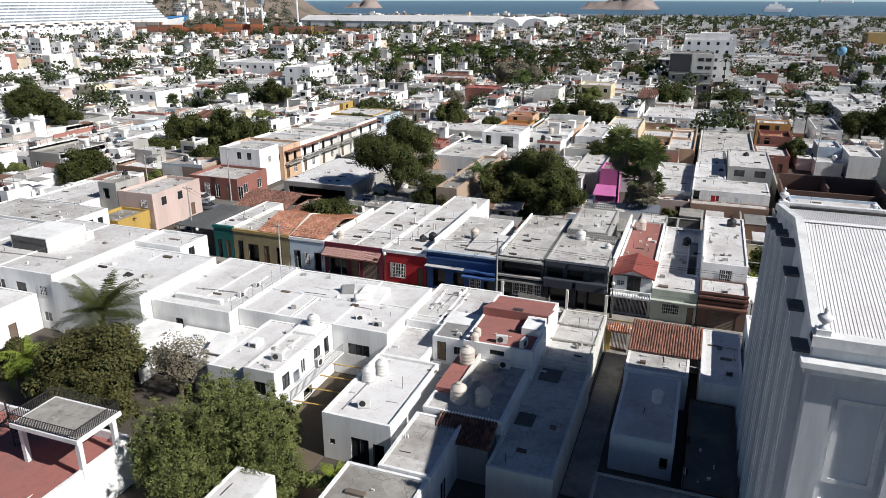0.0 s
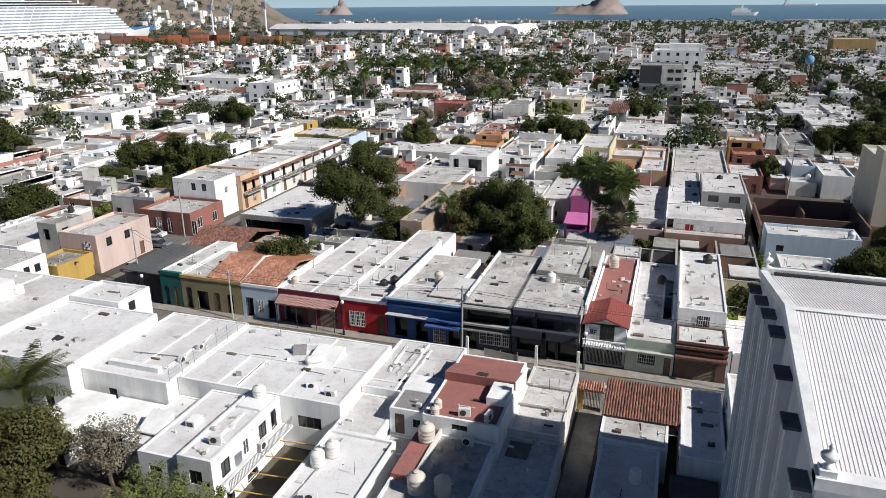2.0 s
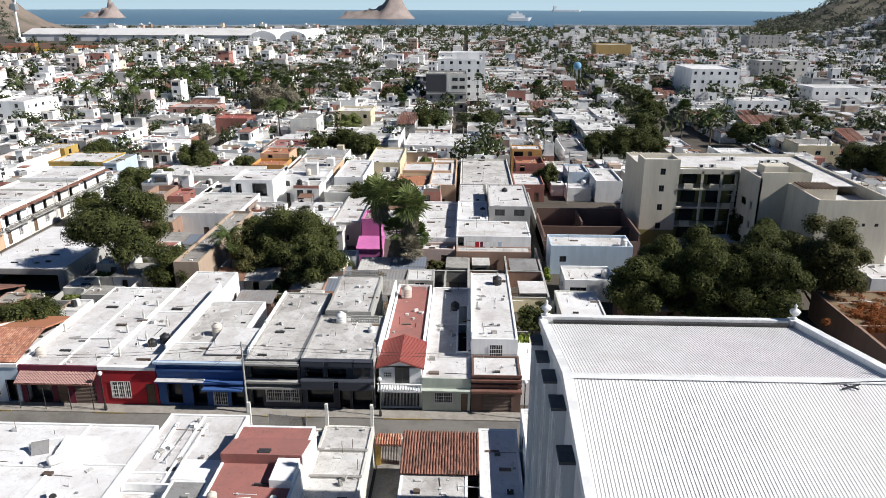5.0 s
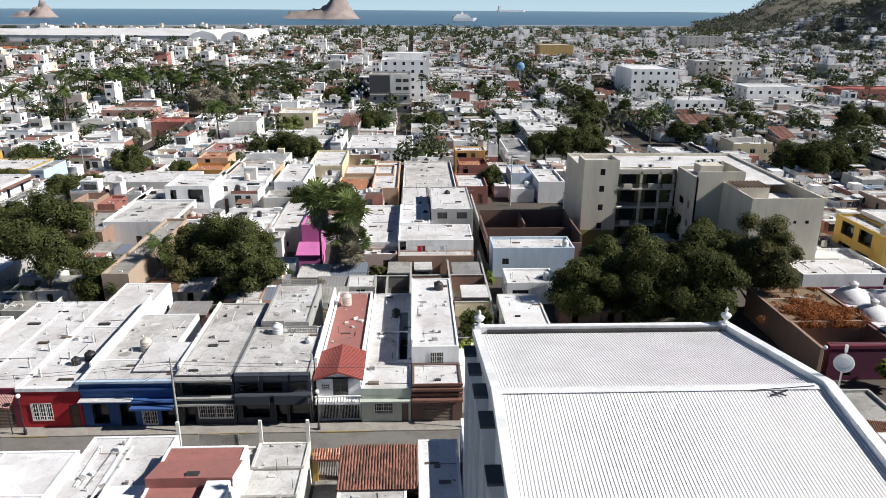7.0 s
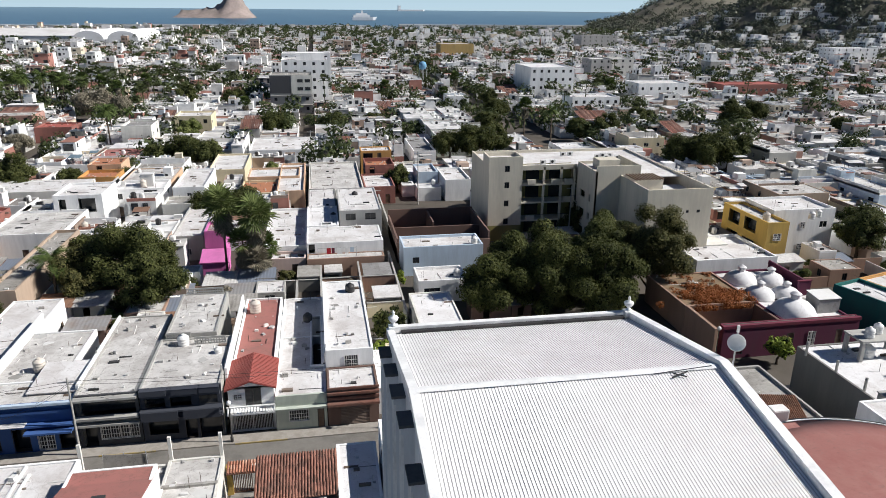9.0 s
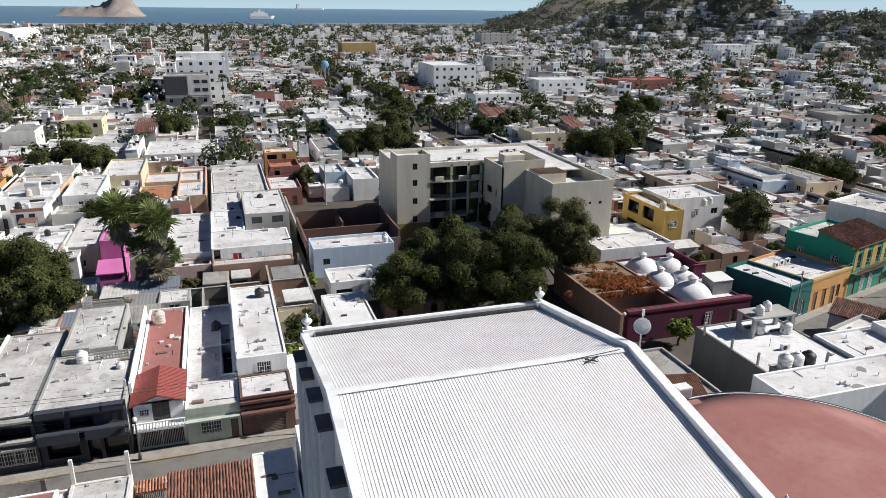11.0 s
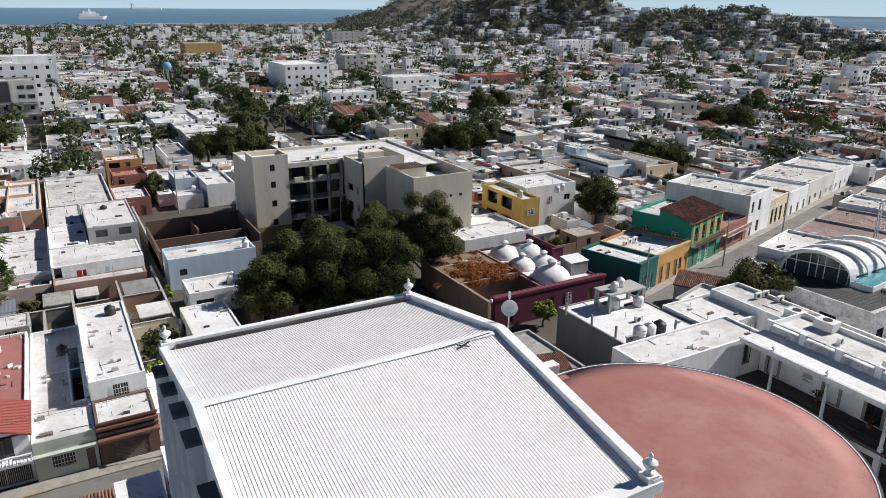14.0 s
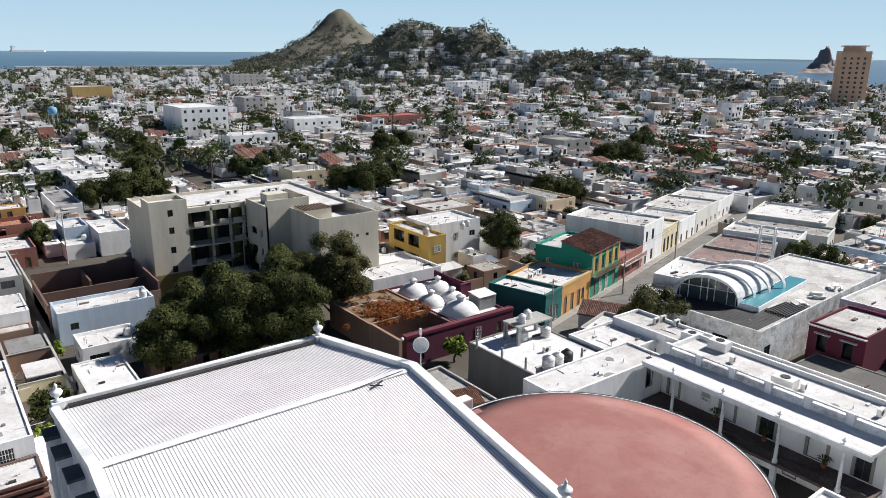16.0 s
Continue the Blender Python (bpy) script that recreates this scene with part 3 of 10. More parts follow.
part("debris", Geo().tube((TX1 - 4.4, ym - 0.35, RIDGE - 0.12), (TX1 - 0.9, ym - 0.1, RIDGE - 0.04), 0.02, n=5).tube((TX1 - 3.5, ym - 0.75, RIDGE - 0.2), (TX1 - 2.5, ym - 0.45, RIDGE - 0.08), 0.05, n=5).tube((TX1 - 3.3, ym - 0.45, RIDGE - 0.13), (TX1 - 2.7, ym - 0.8, RIDGE - 0.18), 0.04, n=5), iron, theatre, "dark sticks and wire lying at the ridge")
part("ridge_cap", Geo().solid([(TX0 + 0.33, ym - 0.3, RIDGE - 0.12), (TX0 + 0.33, ym, RIDGE - 0.06), (TX0 + 0.33, ym + 0.3, RIDGE - 0.12)], [(TX1 - 0.42, ym - 0.3, RIDGE - 0.12), (TX1 - 0.42, ym, RIDGE - 0.06), (TX1 - 0.42, ym + 0.3, RIDGE - 0.12)]), trim_mat, theatre)
# raking parapets and cornices
for xa, xb, hh in ((TX0 - 0.15, TX0 + 0.32, 0.02), (TX1 - 0.4, TX1 + 0.15, 0.16)):
    for ya, yb in ((TY0 - 0.2, ym), (TY1 + 0.2, ym)):
        prism = lambda x: [(x, ya, TZ - 0.5), (x, yb, RIDGE - 0.5), (x, yb, RIDGE + hh), (x, ya, TZ + hh)]
        part("parapet", Geo().solid(prism(xa), prism(xb)), trim_mat, theatre)
part("parapet", Geo().box(TX0 + 0.32, TX1 - 0.4, TY1 - 0.22, TY1 + 0.2, TZ - 0.6, TZ + 0.22), trim_mat, theatre)
part("gutter", Geo().box(TX0 + 0.8, TX1 - 0.8, TY1 - 0.56, TY1 - 0.23, TZ - 0.14, TZ + 0.02), iron, theatre, "dark roof gutter")
part("cornice", Geo().box(TX0 - 0.5, TX1 + 0.5, TY0 - 0.8, TY0 - 0.01, TZ - 1.5, TZ - 1.2).box(TX0 - 0.3, TX1 + 0.3, TY0 - 0.55, TY0 - 0.01, TZ - 1.9, TZ - 1.5).box(TX0 - 0.15, TX1 + 0.15, TY0 - 0.3, TY0 + 0.5, TZ - 0.55, TZ + 0.0), trim_mat, theatre)
for i in range(7):
    y = 57.9 - i * (57.9 - 36.0) / 6
    ztop = TZ + (RIDGE - TZ) * (1 - abs(y - ym) / (ym - TY0)) - 1.35
    part("pilaster", Geo().box(TX0 - 0.55, TX0, y - 0.62, y + 0.62, 0, ztop - 0.25).box(TX0 - 0.62, TX0, y - 0.7, y + 0.7, 0, 1.2), stucco, theatre)
    for q in (-0.56, 0.44):
        part("pilaster_edge", Geo().box(TX0 - 0.66, TX0 - 0.55, y + q, y + q + 0.12, 1.2, ztop - 0.5), trim_mat, theatre)
    part("capital", Geo().box(TX0 - 0.66, TX0, y - 0.66, y + 0.66, ztop - 0.55, ztop - 0.16), stucco, theatre)
    part("capital_slab", Geo().box(TX0 - 0.78, TX0, y - 0.7, y + 0.7, ztop - 0.16, ztop), surf("sooty_stone", (0.07, 0.072, 0.075), amount=0.5, dirt=(0.2, 0.2, 0.2)), theatre, "blackened capital slab")
    if i < 6:
        ym2 = y - (57.9 - 36.0) / 12
        part("wall_panel", Geo().box(TX0 - 0.12, TX0, ym2 - 0.9, ym2 + 0.9, 1.0, ztop - 2.2), stucco, theatre)
for i in range(5):
    x = TX0 + 0.6 + i * (TX1 - TX0 - 1.2) / 4
    part("pilaster", Geo().box(x - 0.6, x + 0.6, TY0 - 0.4, TY0, 0, TZ - 1.9), stucco, theatre)
    if i < 4:
        xa, xb = x + 0.9, x + (TX1 - TX0 - 1.2) / 4 - 0.9
        for za, zb in ((TZ - 8.0, TZ - 3.2), (TZ - 14.5, TZ - 9.0), (TZ - 20, TZ - 15.5)):
            part("wall_panel", Geo().box(xa, xb, TY0 - 0.1, TY0, za, za + 0.25).box(xa, xb, TY0 - 0.1, TY0, zb - 0.25, zb).box(xa, xa + 0.25, TY0 - 0.1, TY0, za + 0.25, zb - 0.25).box(xb - 0.25, xb, TY0 - 0.1, TY0, za + 0.25, zb - 0.25), trim_mat, theatre)
urn = Geo().lathe([(0.22, 0.0), (0.22, 0.08), (0.1, 0.14), (0.1, 0.22), (0.3, 0.42), (0.36, 0.58), (0.3, 0.66), (0.12, 0.74), (0.07, 0.86), (0.12, 0.95), (0.02, 1.12)], n=14).mesh("urn", trim_mat, True)
for x, y in ((TX0 + 0.3, TY1 - 0.1), (TX1 - 0.35, TY1 - 0.1), (TX0 + 0.3, TY0 + 0.15), (TX1 - 0.35, TY0 + 0.15)):
    part("finial", Geo().box(x - 0.32, x + 0.32, y - 0.32, y + 0.32, TZ - 0.1, TZ + 0.3), trim_mat, theatre)
    part("urn", urn, None, theatre, at=pose(x, y, TZ + 0.3))

# auditorium with its shallow red roof
aud = thing("auditorium", pose(36.3, 44.3, 0), "round theatre auditorium with a shallow dusty red roof", "theatre")
ring = lambda r, z, n=64: [(r * math.cos(2 * math.pi * i / n), r * math.sin(2 * math.pi * i / n), z) for i in range(n)]
part("wall", Geo().solid(ring(11.85, 0), ring(11.85, 13.0)).box(-12.6, 0, -11.9, 11.9, 0, 12.9), stucco, aud)
red_roof = surf("dusty_red_roof_coating", (0.27, 0.105, 0.09), patches=0.45, dirt=(0.36, 0.19, 0.165), amount=0.9, big=0.16, fine=0.5, bump=0.12, rough=0.85)
g = Geo()
g.lathe([(11.95, 13.06), (9.5, 13.42), (6.5, 13.85), (3.0, 14.12), (0.02, 14.2)], n=64)
part("roof", g, red_roof, aud, smooth=True)
part("roof", Geo().box(-12.6, -0.5, -11.6, 11.6, 12.6, 13.2), red_roof, aud)
rim, edge = Geo(), Geo()
for i in range(96):
    a0, a1 = 2 * math.pi * i / 96, 2 * math.pi * (i + 1) / 96
    q = lambda r, z: [(r * math.cos(a0), r * math.sin(a0), z), (r * math.cos(a1), r * math.sin(a1), z)]
    rim.solid([*q(11.96, 13.0), *reversed(q(12.04, 13.0))], [*q(11.96, 13.12), *reversed(q(12.04, 13.12))])
    edge.solid([*q(12.05, 12.95), *reversed(q(12.2, 12.95))], [*q(12.05, 13.12), *reversed(q(12.2, 13.12))])
part("rim", rim, trim_mat, aud)
part("flashing", edge, iron, aud, "dark metal edge strip")
part("cornice", Geo().lathe([(11.7, 12.2), (12.0, 12.3), (12.0, 12.5), (11.7, 12.6)], n=64), trim_mat, aud)

# ---- apartment block ----
apt = thing("apartment_building", pose(32.8, 140.0, 0), "four-storey taupe apartment building with open balconies", "apartment building")
tp, dk = wall("taupe"), wall("darkolive")
AH = 14.3
g = Geo()
panel(g, 0, 6.4, 0, 16.1, [(3.0, 3.9, z, z + 1.15, "win") for z in (3.2, 6.7, 10.2, 13.3)])
for q in ((0, 0.3, 0.25, 15, 0, AH), (6.1, 6.4, 0.25, 5, AH, 16.1), (0, 0.3, 0.25, 4.75, AH, 16.1), (0, 6.1, 4.75, 5, AH, 16.1), (0.3, 33, 14.7, 15, 0, AH), (32.7, 33, -20.25, 14.7, 0, AH)):
    part("wall", Geo().box(*q), tp, apt)
part("wall", g, tp, apt)
fill_openings(apt, [(3.0, 3.9, z, z + 1.15, "win") for z in (3.2, 6.7, 10.2, 13.3)], Matrix.Identity(4))
part("base", Geo().box(-0.02, 6.42, -0.02, 0.25, 0, 3.0), dk, apt, "olive painted base")
for q in ((6.4, 32.7, 0.3, 14.7, AH - 0.6, AH - 0.4), (0.3, 6.4, 5, 14.7, AH - 0.6, AH - 0.4), (0.3, 6.1, 0.3, 4.75, 15.2, 15.4)):
    part("roof", Geo().box(*q), ROOFS["white"], apt)
for q in ((6.4, 17.0, 0, 0.3, AH - 0.8, AH + 0.1), (0.3, 33, 14.4, 14.7, AH - 0.4, AH + 0.15), (-0.05, 0.3, 5, 15, AH, AH + 0.15)):
    part("parapet", Geo().box(*q), tp, apt)
for k in range(4):
    z = 0.2 + k * 3.45
    part("balcony", Geo().box(6.4, 17.0, -0.1, 3.2, z, z + 0.28), tp, apt)
    # dark olive puts the balcony's shade into the rear wall colour
    part("wall", Geo().box(6.4, 17.0, 3.2, 3.45, z + 0.28, z + 3.45), dk, apt, "rear wall of the balcony, coloured dark as shade")
    for x in (8.0, 12.6):
        part("window", Geo().box(x, x + 2.6, 3.1, 3.18, z + 0.4, z + 2.6), glass, apt)
    for x in (10.4, 13.8, 16.4):
        part("column", Geo().box(x, x + 0.4, 0, 0.4, z + 0.28, z + 3.45), tp, apt)
    for x in ((7.4, 11.9), (7.4,), (), (7.4, 12.0))[k] + (14.6,):
        part("planter", Geo().box(x, x + 1.6, -0.25, 0.25, z + 0.28, z + 1.15), tp, apt)
    part("railing", Geo().box(6.4, 17.0, -0.08, -0.04, z + 1.2, z + 1.25), frame_dark, apt)
# projecting wing with its stair tower
wing = Geo()
wholes = [(2.0, 3.0, z, z + 1.2, "dark") for z in (2.4, 5.8, 9.2)]
ww = Geo()
panel(ww, 0, 8.2, 0, 16.0, [(5.2, 5.9, z, z + 1.4, "win") for z in (4.5, 8.5)])
moved(ww, Matrix.Translation((17.0, -9.5, 0)), wing)
ww = Geo()
panel(ww, 0.25, 9.5, 0, 15.0, [(2.2, 4.6, z, z + 1.3, "void") for z in (2.2, 5.6, 9.0)] + [(6.5, 7.3, z, z + 1.3, "win") for z in (5.6, 9.0)])
moved(ww, pose(17.0, 0, 0, 0, 0, -90), wing)
part("wall", Geo().box(24.95, 25.2, -9.25, 0, 0, 16.0), tp, apt)
part("wall", Geo().box(17.25, 24.95, -0.25, 0, 12, 15.0), tp, apt)
part("wall", wing, tp, apt)
part("roof", Geo().box(17.25, 24.95, -9.25, 0.1, 14.2, 14.5), ROOFS["worn"], apt)
part("stair_head", Geo().box(19, 23, -5.5, -2.5, 14.5, 16.2), tp, apt)
fill_openings(apt, [(5.2, 5.9, z, z + 1.4, "win") for z in (4.5, 8.5)], Matrix.Translation((17.0, -9.5, 0)))
rw = Geo()
ww = Geo()
panel(ww, 0, 11.5, 0, AH, [(7.0, 7.5, 10.2, 10.7, "win"), (8.9, 9.5, 10.2, 10.7, "win"), (3.0, 3.6, 6.5, 7.5, "win")])
moved(ww, Matrix.Translation((21.5, -20.5, 0)), rw)
part("wall", Geo().box(21.5, 21.75, -20.25, -9.5, 0, AH), tp, apt)
part("wall", rw, tp, apt)
fill_openings(apt, [(7.0, 7.5, 10.2, 10.7, "win"), (8.9, 9.5, 10.2, 10.7, "win"), (3.0, 3.6, 6.5, 7.5, "win")], Matrix.Translation((21.5, -20.5, 0)))
part("roof", Geo().box(21.75, 32.7, -20.25, -9.5, AH - 2.2, AH - 2.0), ROOFS["white"], apt)
part("roof", Geo().box(25.2, 32.7, -9.5, 0.3, AH - 0.6, AH - 0.4), ROOFS["white"], apt)
part("pergola_wall", Geo().box(21.7, 27, -14.6, -14.3, AH - 2, AH + 0.3), tp, apt)
part("pergola_wall", Geo().box(21.7, 27, -11.0, -10.7, AH - 2, AH + 0.3), tp, apt)
for i in range(9):
    part("beam", Geo().box(21.9 + i * 0.6, 22.1 + i * 0.6, -15, -10.5, AH + 0.3, AH + 0.5), wood, apt)
part("extension", Geo().box(33.0, 37.0, -20.5, -8, 0, 4.4), wall("offwhite"), apt)

# ---- coloured house fronts on the far side of the street ----
FY = 81.3
house(-66.1, -62.8, FY, 95, 5.1, "white", "white", "teal corner house with tall dark doorways", front="teal", bandc="teal", S=[(0.5, 1.3, 0.1, 3.0, "dark"), (2.0, 2.8, 0.1, 3.0, "door")], para=0.15)
house(-62.7, -53.3, FY, 92, 4.9, "offwhite", "worn", "ochre old house with tall doorways and clay tile roof", front="olive", bandc="ochre", S=[(0.7, 1.6, 0.2, 3.2, "dark"), (2.4, 4.2, 0.2, 2.9, "dark"), (5.1, 6.0, 0.2, 2.9, "door"), (7.2, 8.1, 0.2, 2.9, "dark")], para=0.15)
house(-53.2, -47.7, FY, 91, 4.8, "white", "white", "pale blue old house with arched doorways", front="lightblue", bandc="white", S=[(0.6, 1.7, 0.2, 2.9, "dark"), (2.4, 3.2, 0.9, 2.7, "grille"), (3.9, 5.0, 0.2, 2.9, "dark")], para=0.15)
house(-47.6, -38.7, FY, 104, 4.7, "white", "white", "dark red house under a long faded pink awning", front="magenta", S=[(0.5, 3.4, 0.1, 2.9, "dark"), (4.0, 5.2, 0.1, 2.6, "door"), (5.9, 8.3, 0.1, 2.9, "shutter")], para=0.15)
house(-38.6, -32.4, FY, 110.5, 4.7, "white", "white", "bright red house with white grilled window", front="red", bandc="white", S=[(1.1, 3.2, 0.95, 2.95, "grille"), (4.9, 5.9, 0.1, 2.7, "door")], para=0.15)
house(-32.2, -25.0, 86.1, 98.6, 5.2, "white", "worn", "rear rooms of a blue house beside a dark passage", S=[], E=[(2, 3, 0.2, 2.2, "dark"), (7, 8, 0.8, 2.2, "win")], para=0.15)
blue_house = house(-32.3, -22.7, FY, 86.0, 5.5, "white", "worn", "royal blue house with white cornice and blue awnings", front="blue", S=[(0.9, 2.6, 0.4, 2.9, "dark"), (3.7, 5.3, 0.1, 2.8, "dark"), (6.0, 7.5, 0.3, 2.8, "grille"), (7.9, 9.4, 0.1, 2.7, "dark")], para=0.15)
house(-22.5, -16.6, FY, 100.2, 5.9, "concrete", "worn", "dark two-storey concrete house with open loggia and grilles", front="darkgrey", S=[(0.3, 5.6, 3.6, 5.4, "dark"), (0.3, 1.7, 0.1, 2.6, "dark"), (2.0, 5.6, 0.9, 2.6, "grille")], para=0.15)
house(-16.5, -8.7, FY, 92.6, 6.1, "concrete", "worn", "dark slate two-storey house with grilled windows", front="slate", S=[(0.4, 2.4, 3.9, 5.4, "dark"), (2.8, 4.9, 3.9, 5.4, "dark"), (5.6, 7.4, 4.0, 5.3, "win"), (0.5, 3.4, 0.8, 2.7, "dark"), (4.0, 5.2, 0.1, 2.7, "dark"), (5.4, 7.7, 0.1, 2.7, "dark")], para=0.15)
house(-16.0, -10.4, 92.7, 104.9, 6.6, "concrete", "worn", "rear rooms of a concrete house with parapets", S=[(3.8, 5.2, 3.4, 5.6, "dark")], para=0.15)
wb = house(-8.2, -3.6, FY + 0.6, 105.4, 5.2, "white", "salmon", "narrow white house with red roof and balcony", para=0.25, S=[(0.5, 1.4, 3.7, 4.4, "grille"), (1.7, 3.3, 3.05, 5.0, "win"), (0.1, 4.5, 0.1, 2.5, "gate")])
house(-3.5, 1.7, FY, 107.3, 4.1, "white", "white", "single-storey pale green house with grilled window", front="palegreen", S=[(1.3, 3.3, 1.1, 2.4, "grille"), (4.2, 4.9, 0.1, 2.3, "door")], para=0.15, well=(3.7, 4.75, 6.4, 19.5))
house(1.8, 7.1, FY, 86.2, 4.4, "brown", "white", "brown stepped house front with wide garage", front="brown", S=[(1.3, 4.3, 0.1, 2.4, "shutter")], para=0.15)
house(1.8, 7.0, 86.3, 107.0, 6.4, "white", "white", "long white upper storey with grilled window", S=[(2.0, 3.5, 4.1, 5.7, "grille")], E=[(2, 3.2, 4, 5.3, "win"), (9, 10, 4, 5.2, "win")], para=0.15)
house(7.2, 13.5, 83.0, 92.0, 3.2, "white", "bright", "low white room beside a walled garden", S=[], para=0.15)
house(9.0, 22.0, 92.2, 94.0, 3.0, "cream", "white", "plain cream garden wall", S=[], E=[], Wt=[], para=0.2)
house(13.7, 19.5, 94.5, 108.0, 3.6, "offwhite", "bright", "low white annex with rooftop clutter", E=[], para=0.15)

# ---- white houses between the street and the theatre ----
house(-130, -84, 38, 72, 5.6, "white", "white", "broad white house with roof terraces", S=[], para=0.14)
bigw = house(-84, -67.3, 54.3, 71.8, 7.0, "white", "white", "two-storey white house with dark square windows", E=[(2.2, 3.4, 4.2, 5.8, "win"), (6.5, 7.6, 4.2, 5.6, "grille"), (9.0, 10.2, 4.2, 5.6, "win"), (13, 14.2, 4.2, 5.6, "win")], para=0.14)
house(-84, -70.0, 44.0, 54.2, 4.4, "white", "bright", "low white house with a grilled window", E=[(2, 3.4, 1.5, 2.8, "grille"), (6, 7, 0.1, 2.2, "door")], para=0.14)
house(-67.2, -60.0, 67.1, 72.4, 7.0, "white", "bright", "raised white rooms at the street end of a roof", S=[], E=[(1.5, 2.6, 5.2, 6.4, "win")], para=0.3)
house(-67.2, -54.6, 54.0, 67.0, 6.4, "white", "bright", "white house with a plain bright roof", E=[(0.8, 1.8, 1.2, 2.6, "win")], S=[(6, 7.1, 1.2, 2.6, "win"), (9, 10.1, 1.2, 2.6, "win")], para=0.14)
house(-54.5, -44.4, 55.5, 69.6, 5.5, "white", "bright", "white house with wire-fenced roof", S=[(3, 4, 2.6, 3.8, "win")], E=[], para=0.14)
house(-44.3, -26.9, 57.0, 69.4, 5.4, "white", "bright", "wide white house with low parapets", E=[(3, 4.2, 2, 3.4, "win")], S=[(13, 15.4, 2.4, 3.6, "win")], para=0.14)
house(-36.2, -33.0, 46.4, 56.9, 5.4, "white", "bright", "narrow white house wing with windows over a court", para=0.2, E=[(1.2, 2.4, 2.9, 4.4, "win"), (4.4, 5.2, 2.9, 4.4, "whitewin"), (6.8, 8.0, 2.9, 4.4, "win"), (8.8, 9.7, 2.75, 4.6, "dark"), (1.5, 2.5, 0.1, 2.1, "dark"), (4.5, 6, 0.1, 2.1, "dark")], S=[(1.0, 2.2, 2.9, 4.2, "win")])
house(-40.3, -36.3, 46.6, 56.9, 4.8, "white", "bright", "lower white house wing with roof lights", para=0.1, E=[], S=[(1.0, 2.2, 2.4, 3.6, "win")])
house(-44.2, -40.4, 49.0, 56.9, 3.5, "white", "bright", "low white wing beside higher roofs", para=0.12, E=[], S=[])
house(-26.8, -20.6, 43.8, 54.8, 4.4, "white", "bright", "single-storey white house with shaded porch", para=0.25, S=[(2.6, 4.2, 0.2, 2.6, "win"), (0.6, 1.1, 1.5, 2.0, "win"), (4.6, 5.6, 0.1, 2.4, "dark")])
house(-26.8, -19.3, 61.5, 72.0, 5.0, "white", "white", "white house with stepped roofs beside the street", S=[(4.6, 5.6, 3.4, 4.6, "win")], E=[], para=0.14)
house(-26.8, -22.5, 54.9, 61.4, 4.3, "white", "white", "lower white roof behind a single-storey house", S=[], E=[], para=0.1)
house(-22.4, -19.3, 57.8, 61.4, 5.6, "white", "grey", "small white room with a pale roof and dark door", S=[(0.5, 1.4, 3.1, 5.1, "door"), (2.2, 2.9, 4.0, 4.8, "win")], E=[], para=0.04)
house(-22.4, -19.3, 54.9, 57.7, 3.0, "white", "worn", "sunken white yard roof before a small room", S=[], E=[], para=0.05)
house(-19.2, -12.4, 47.2, 56.7, 4.6, "white", "worn", "narrow house with a dusty roof and water tanks", E=[(4, 5, 1, 2.2, "win")], S=[(1, 2, 1, 2.3, "win")], para=0.14)
house(-18.9, -12.2, 56.8, 68.5, 6.2, "white", "salmon", "two-storey house with a salmon red roof terrace", S=[(2.6, 4.0, 5.2, 5.7, "win")], E=[], para=0.06)
house(-18.9, -12.0, 68.6, 72.0, 3.7, "offwhite", "worn", "low stained roof at the street behind a red roof", S=[], E=[], para=0.25)
house(-19.6, -15.4, 39.3, 46.9, 4.2, "white", "worn", "low white house beside a planted yard", S=[], E=[(2, 3, 0.1, 2.1, "dark")], para=0.14)
house(-12.4, -7.3, 43.0, 60.2, 3.4, "offwhite", "worn", "grey concrete roof with a broken skylight", S=[], E=[], para=0.2)
house(-12.2, -7.5, 60.3, 72.3, 3.9, "offwhite", "worn", "old concrete roof with low ridged joints", S=[], E=[], para=0.12)
house(-4.4, 1.4, 61.8, 66.0, 3.5, "white", "worn", "white room behind a clay tile roof", S=[], E=[], para=0.05)
house(-4.2, 0.8, 50.6, 61.7, 3.3, "white", "white", "low white roof in the shade of the theatre", S=[(4.0, 4.6, 1, 2, "dark")], E=[], para=0.03)
house(2.4, 6.0, 60.6, 72.3, 3.9, "white", "bright", "white flat roof beside the theatre", S=[], E=[], para=0.08)
house(1.7, 5.5, 47.0, 60.4, 2.2, "brown", "dark", "dark low sheds in the shade", S=[], E=[], para=0.05)
house(-4.6, 5.6, 30.0, 46.0, 2.8, "grey", "grey", "low concrete rooms below the theatre wall", S=[], E=[], para=0.1)
terr = house(-62, -39.4, 16.0, 35.9, 4.2, "white", "salmon", "white house with a salmon roof terrace", para=0.7, E=[])
house(-29.2, -26.0, 29.0, 35.6, 4.2, "white", "bright", "small plain white rooftop room", S=[], E=[], para=0.05)
house(-22.0, -15.6, 30.0, 39.2, 4.0, "white", "concrete", "white house with a stained concrete roof", S=[], E=[], para=0.15)
house(-15.5, -5.5, 28.0, 36.5, 3.4, "white", "bright", "low white house beside a yard", S=[], E=[], para=0.2)

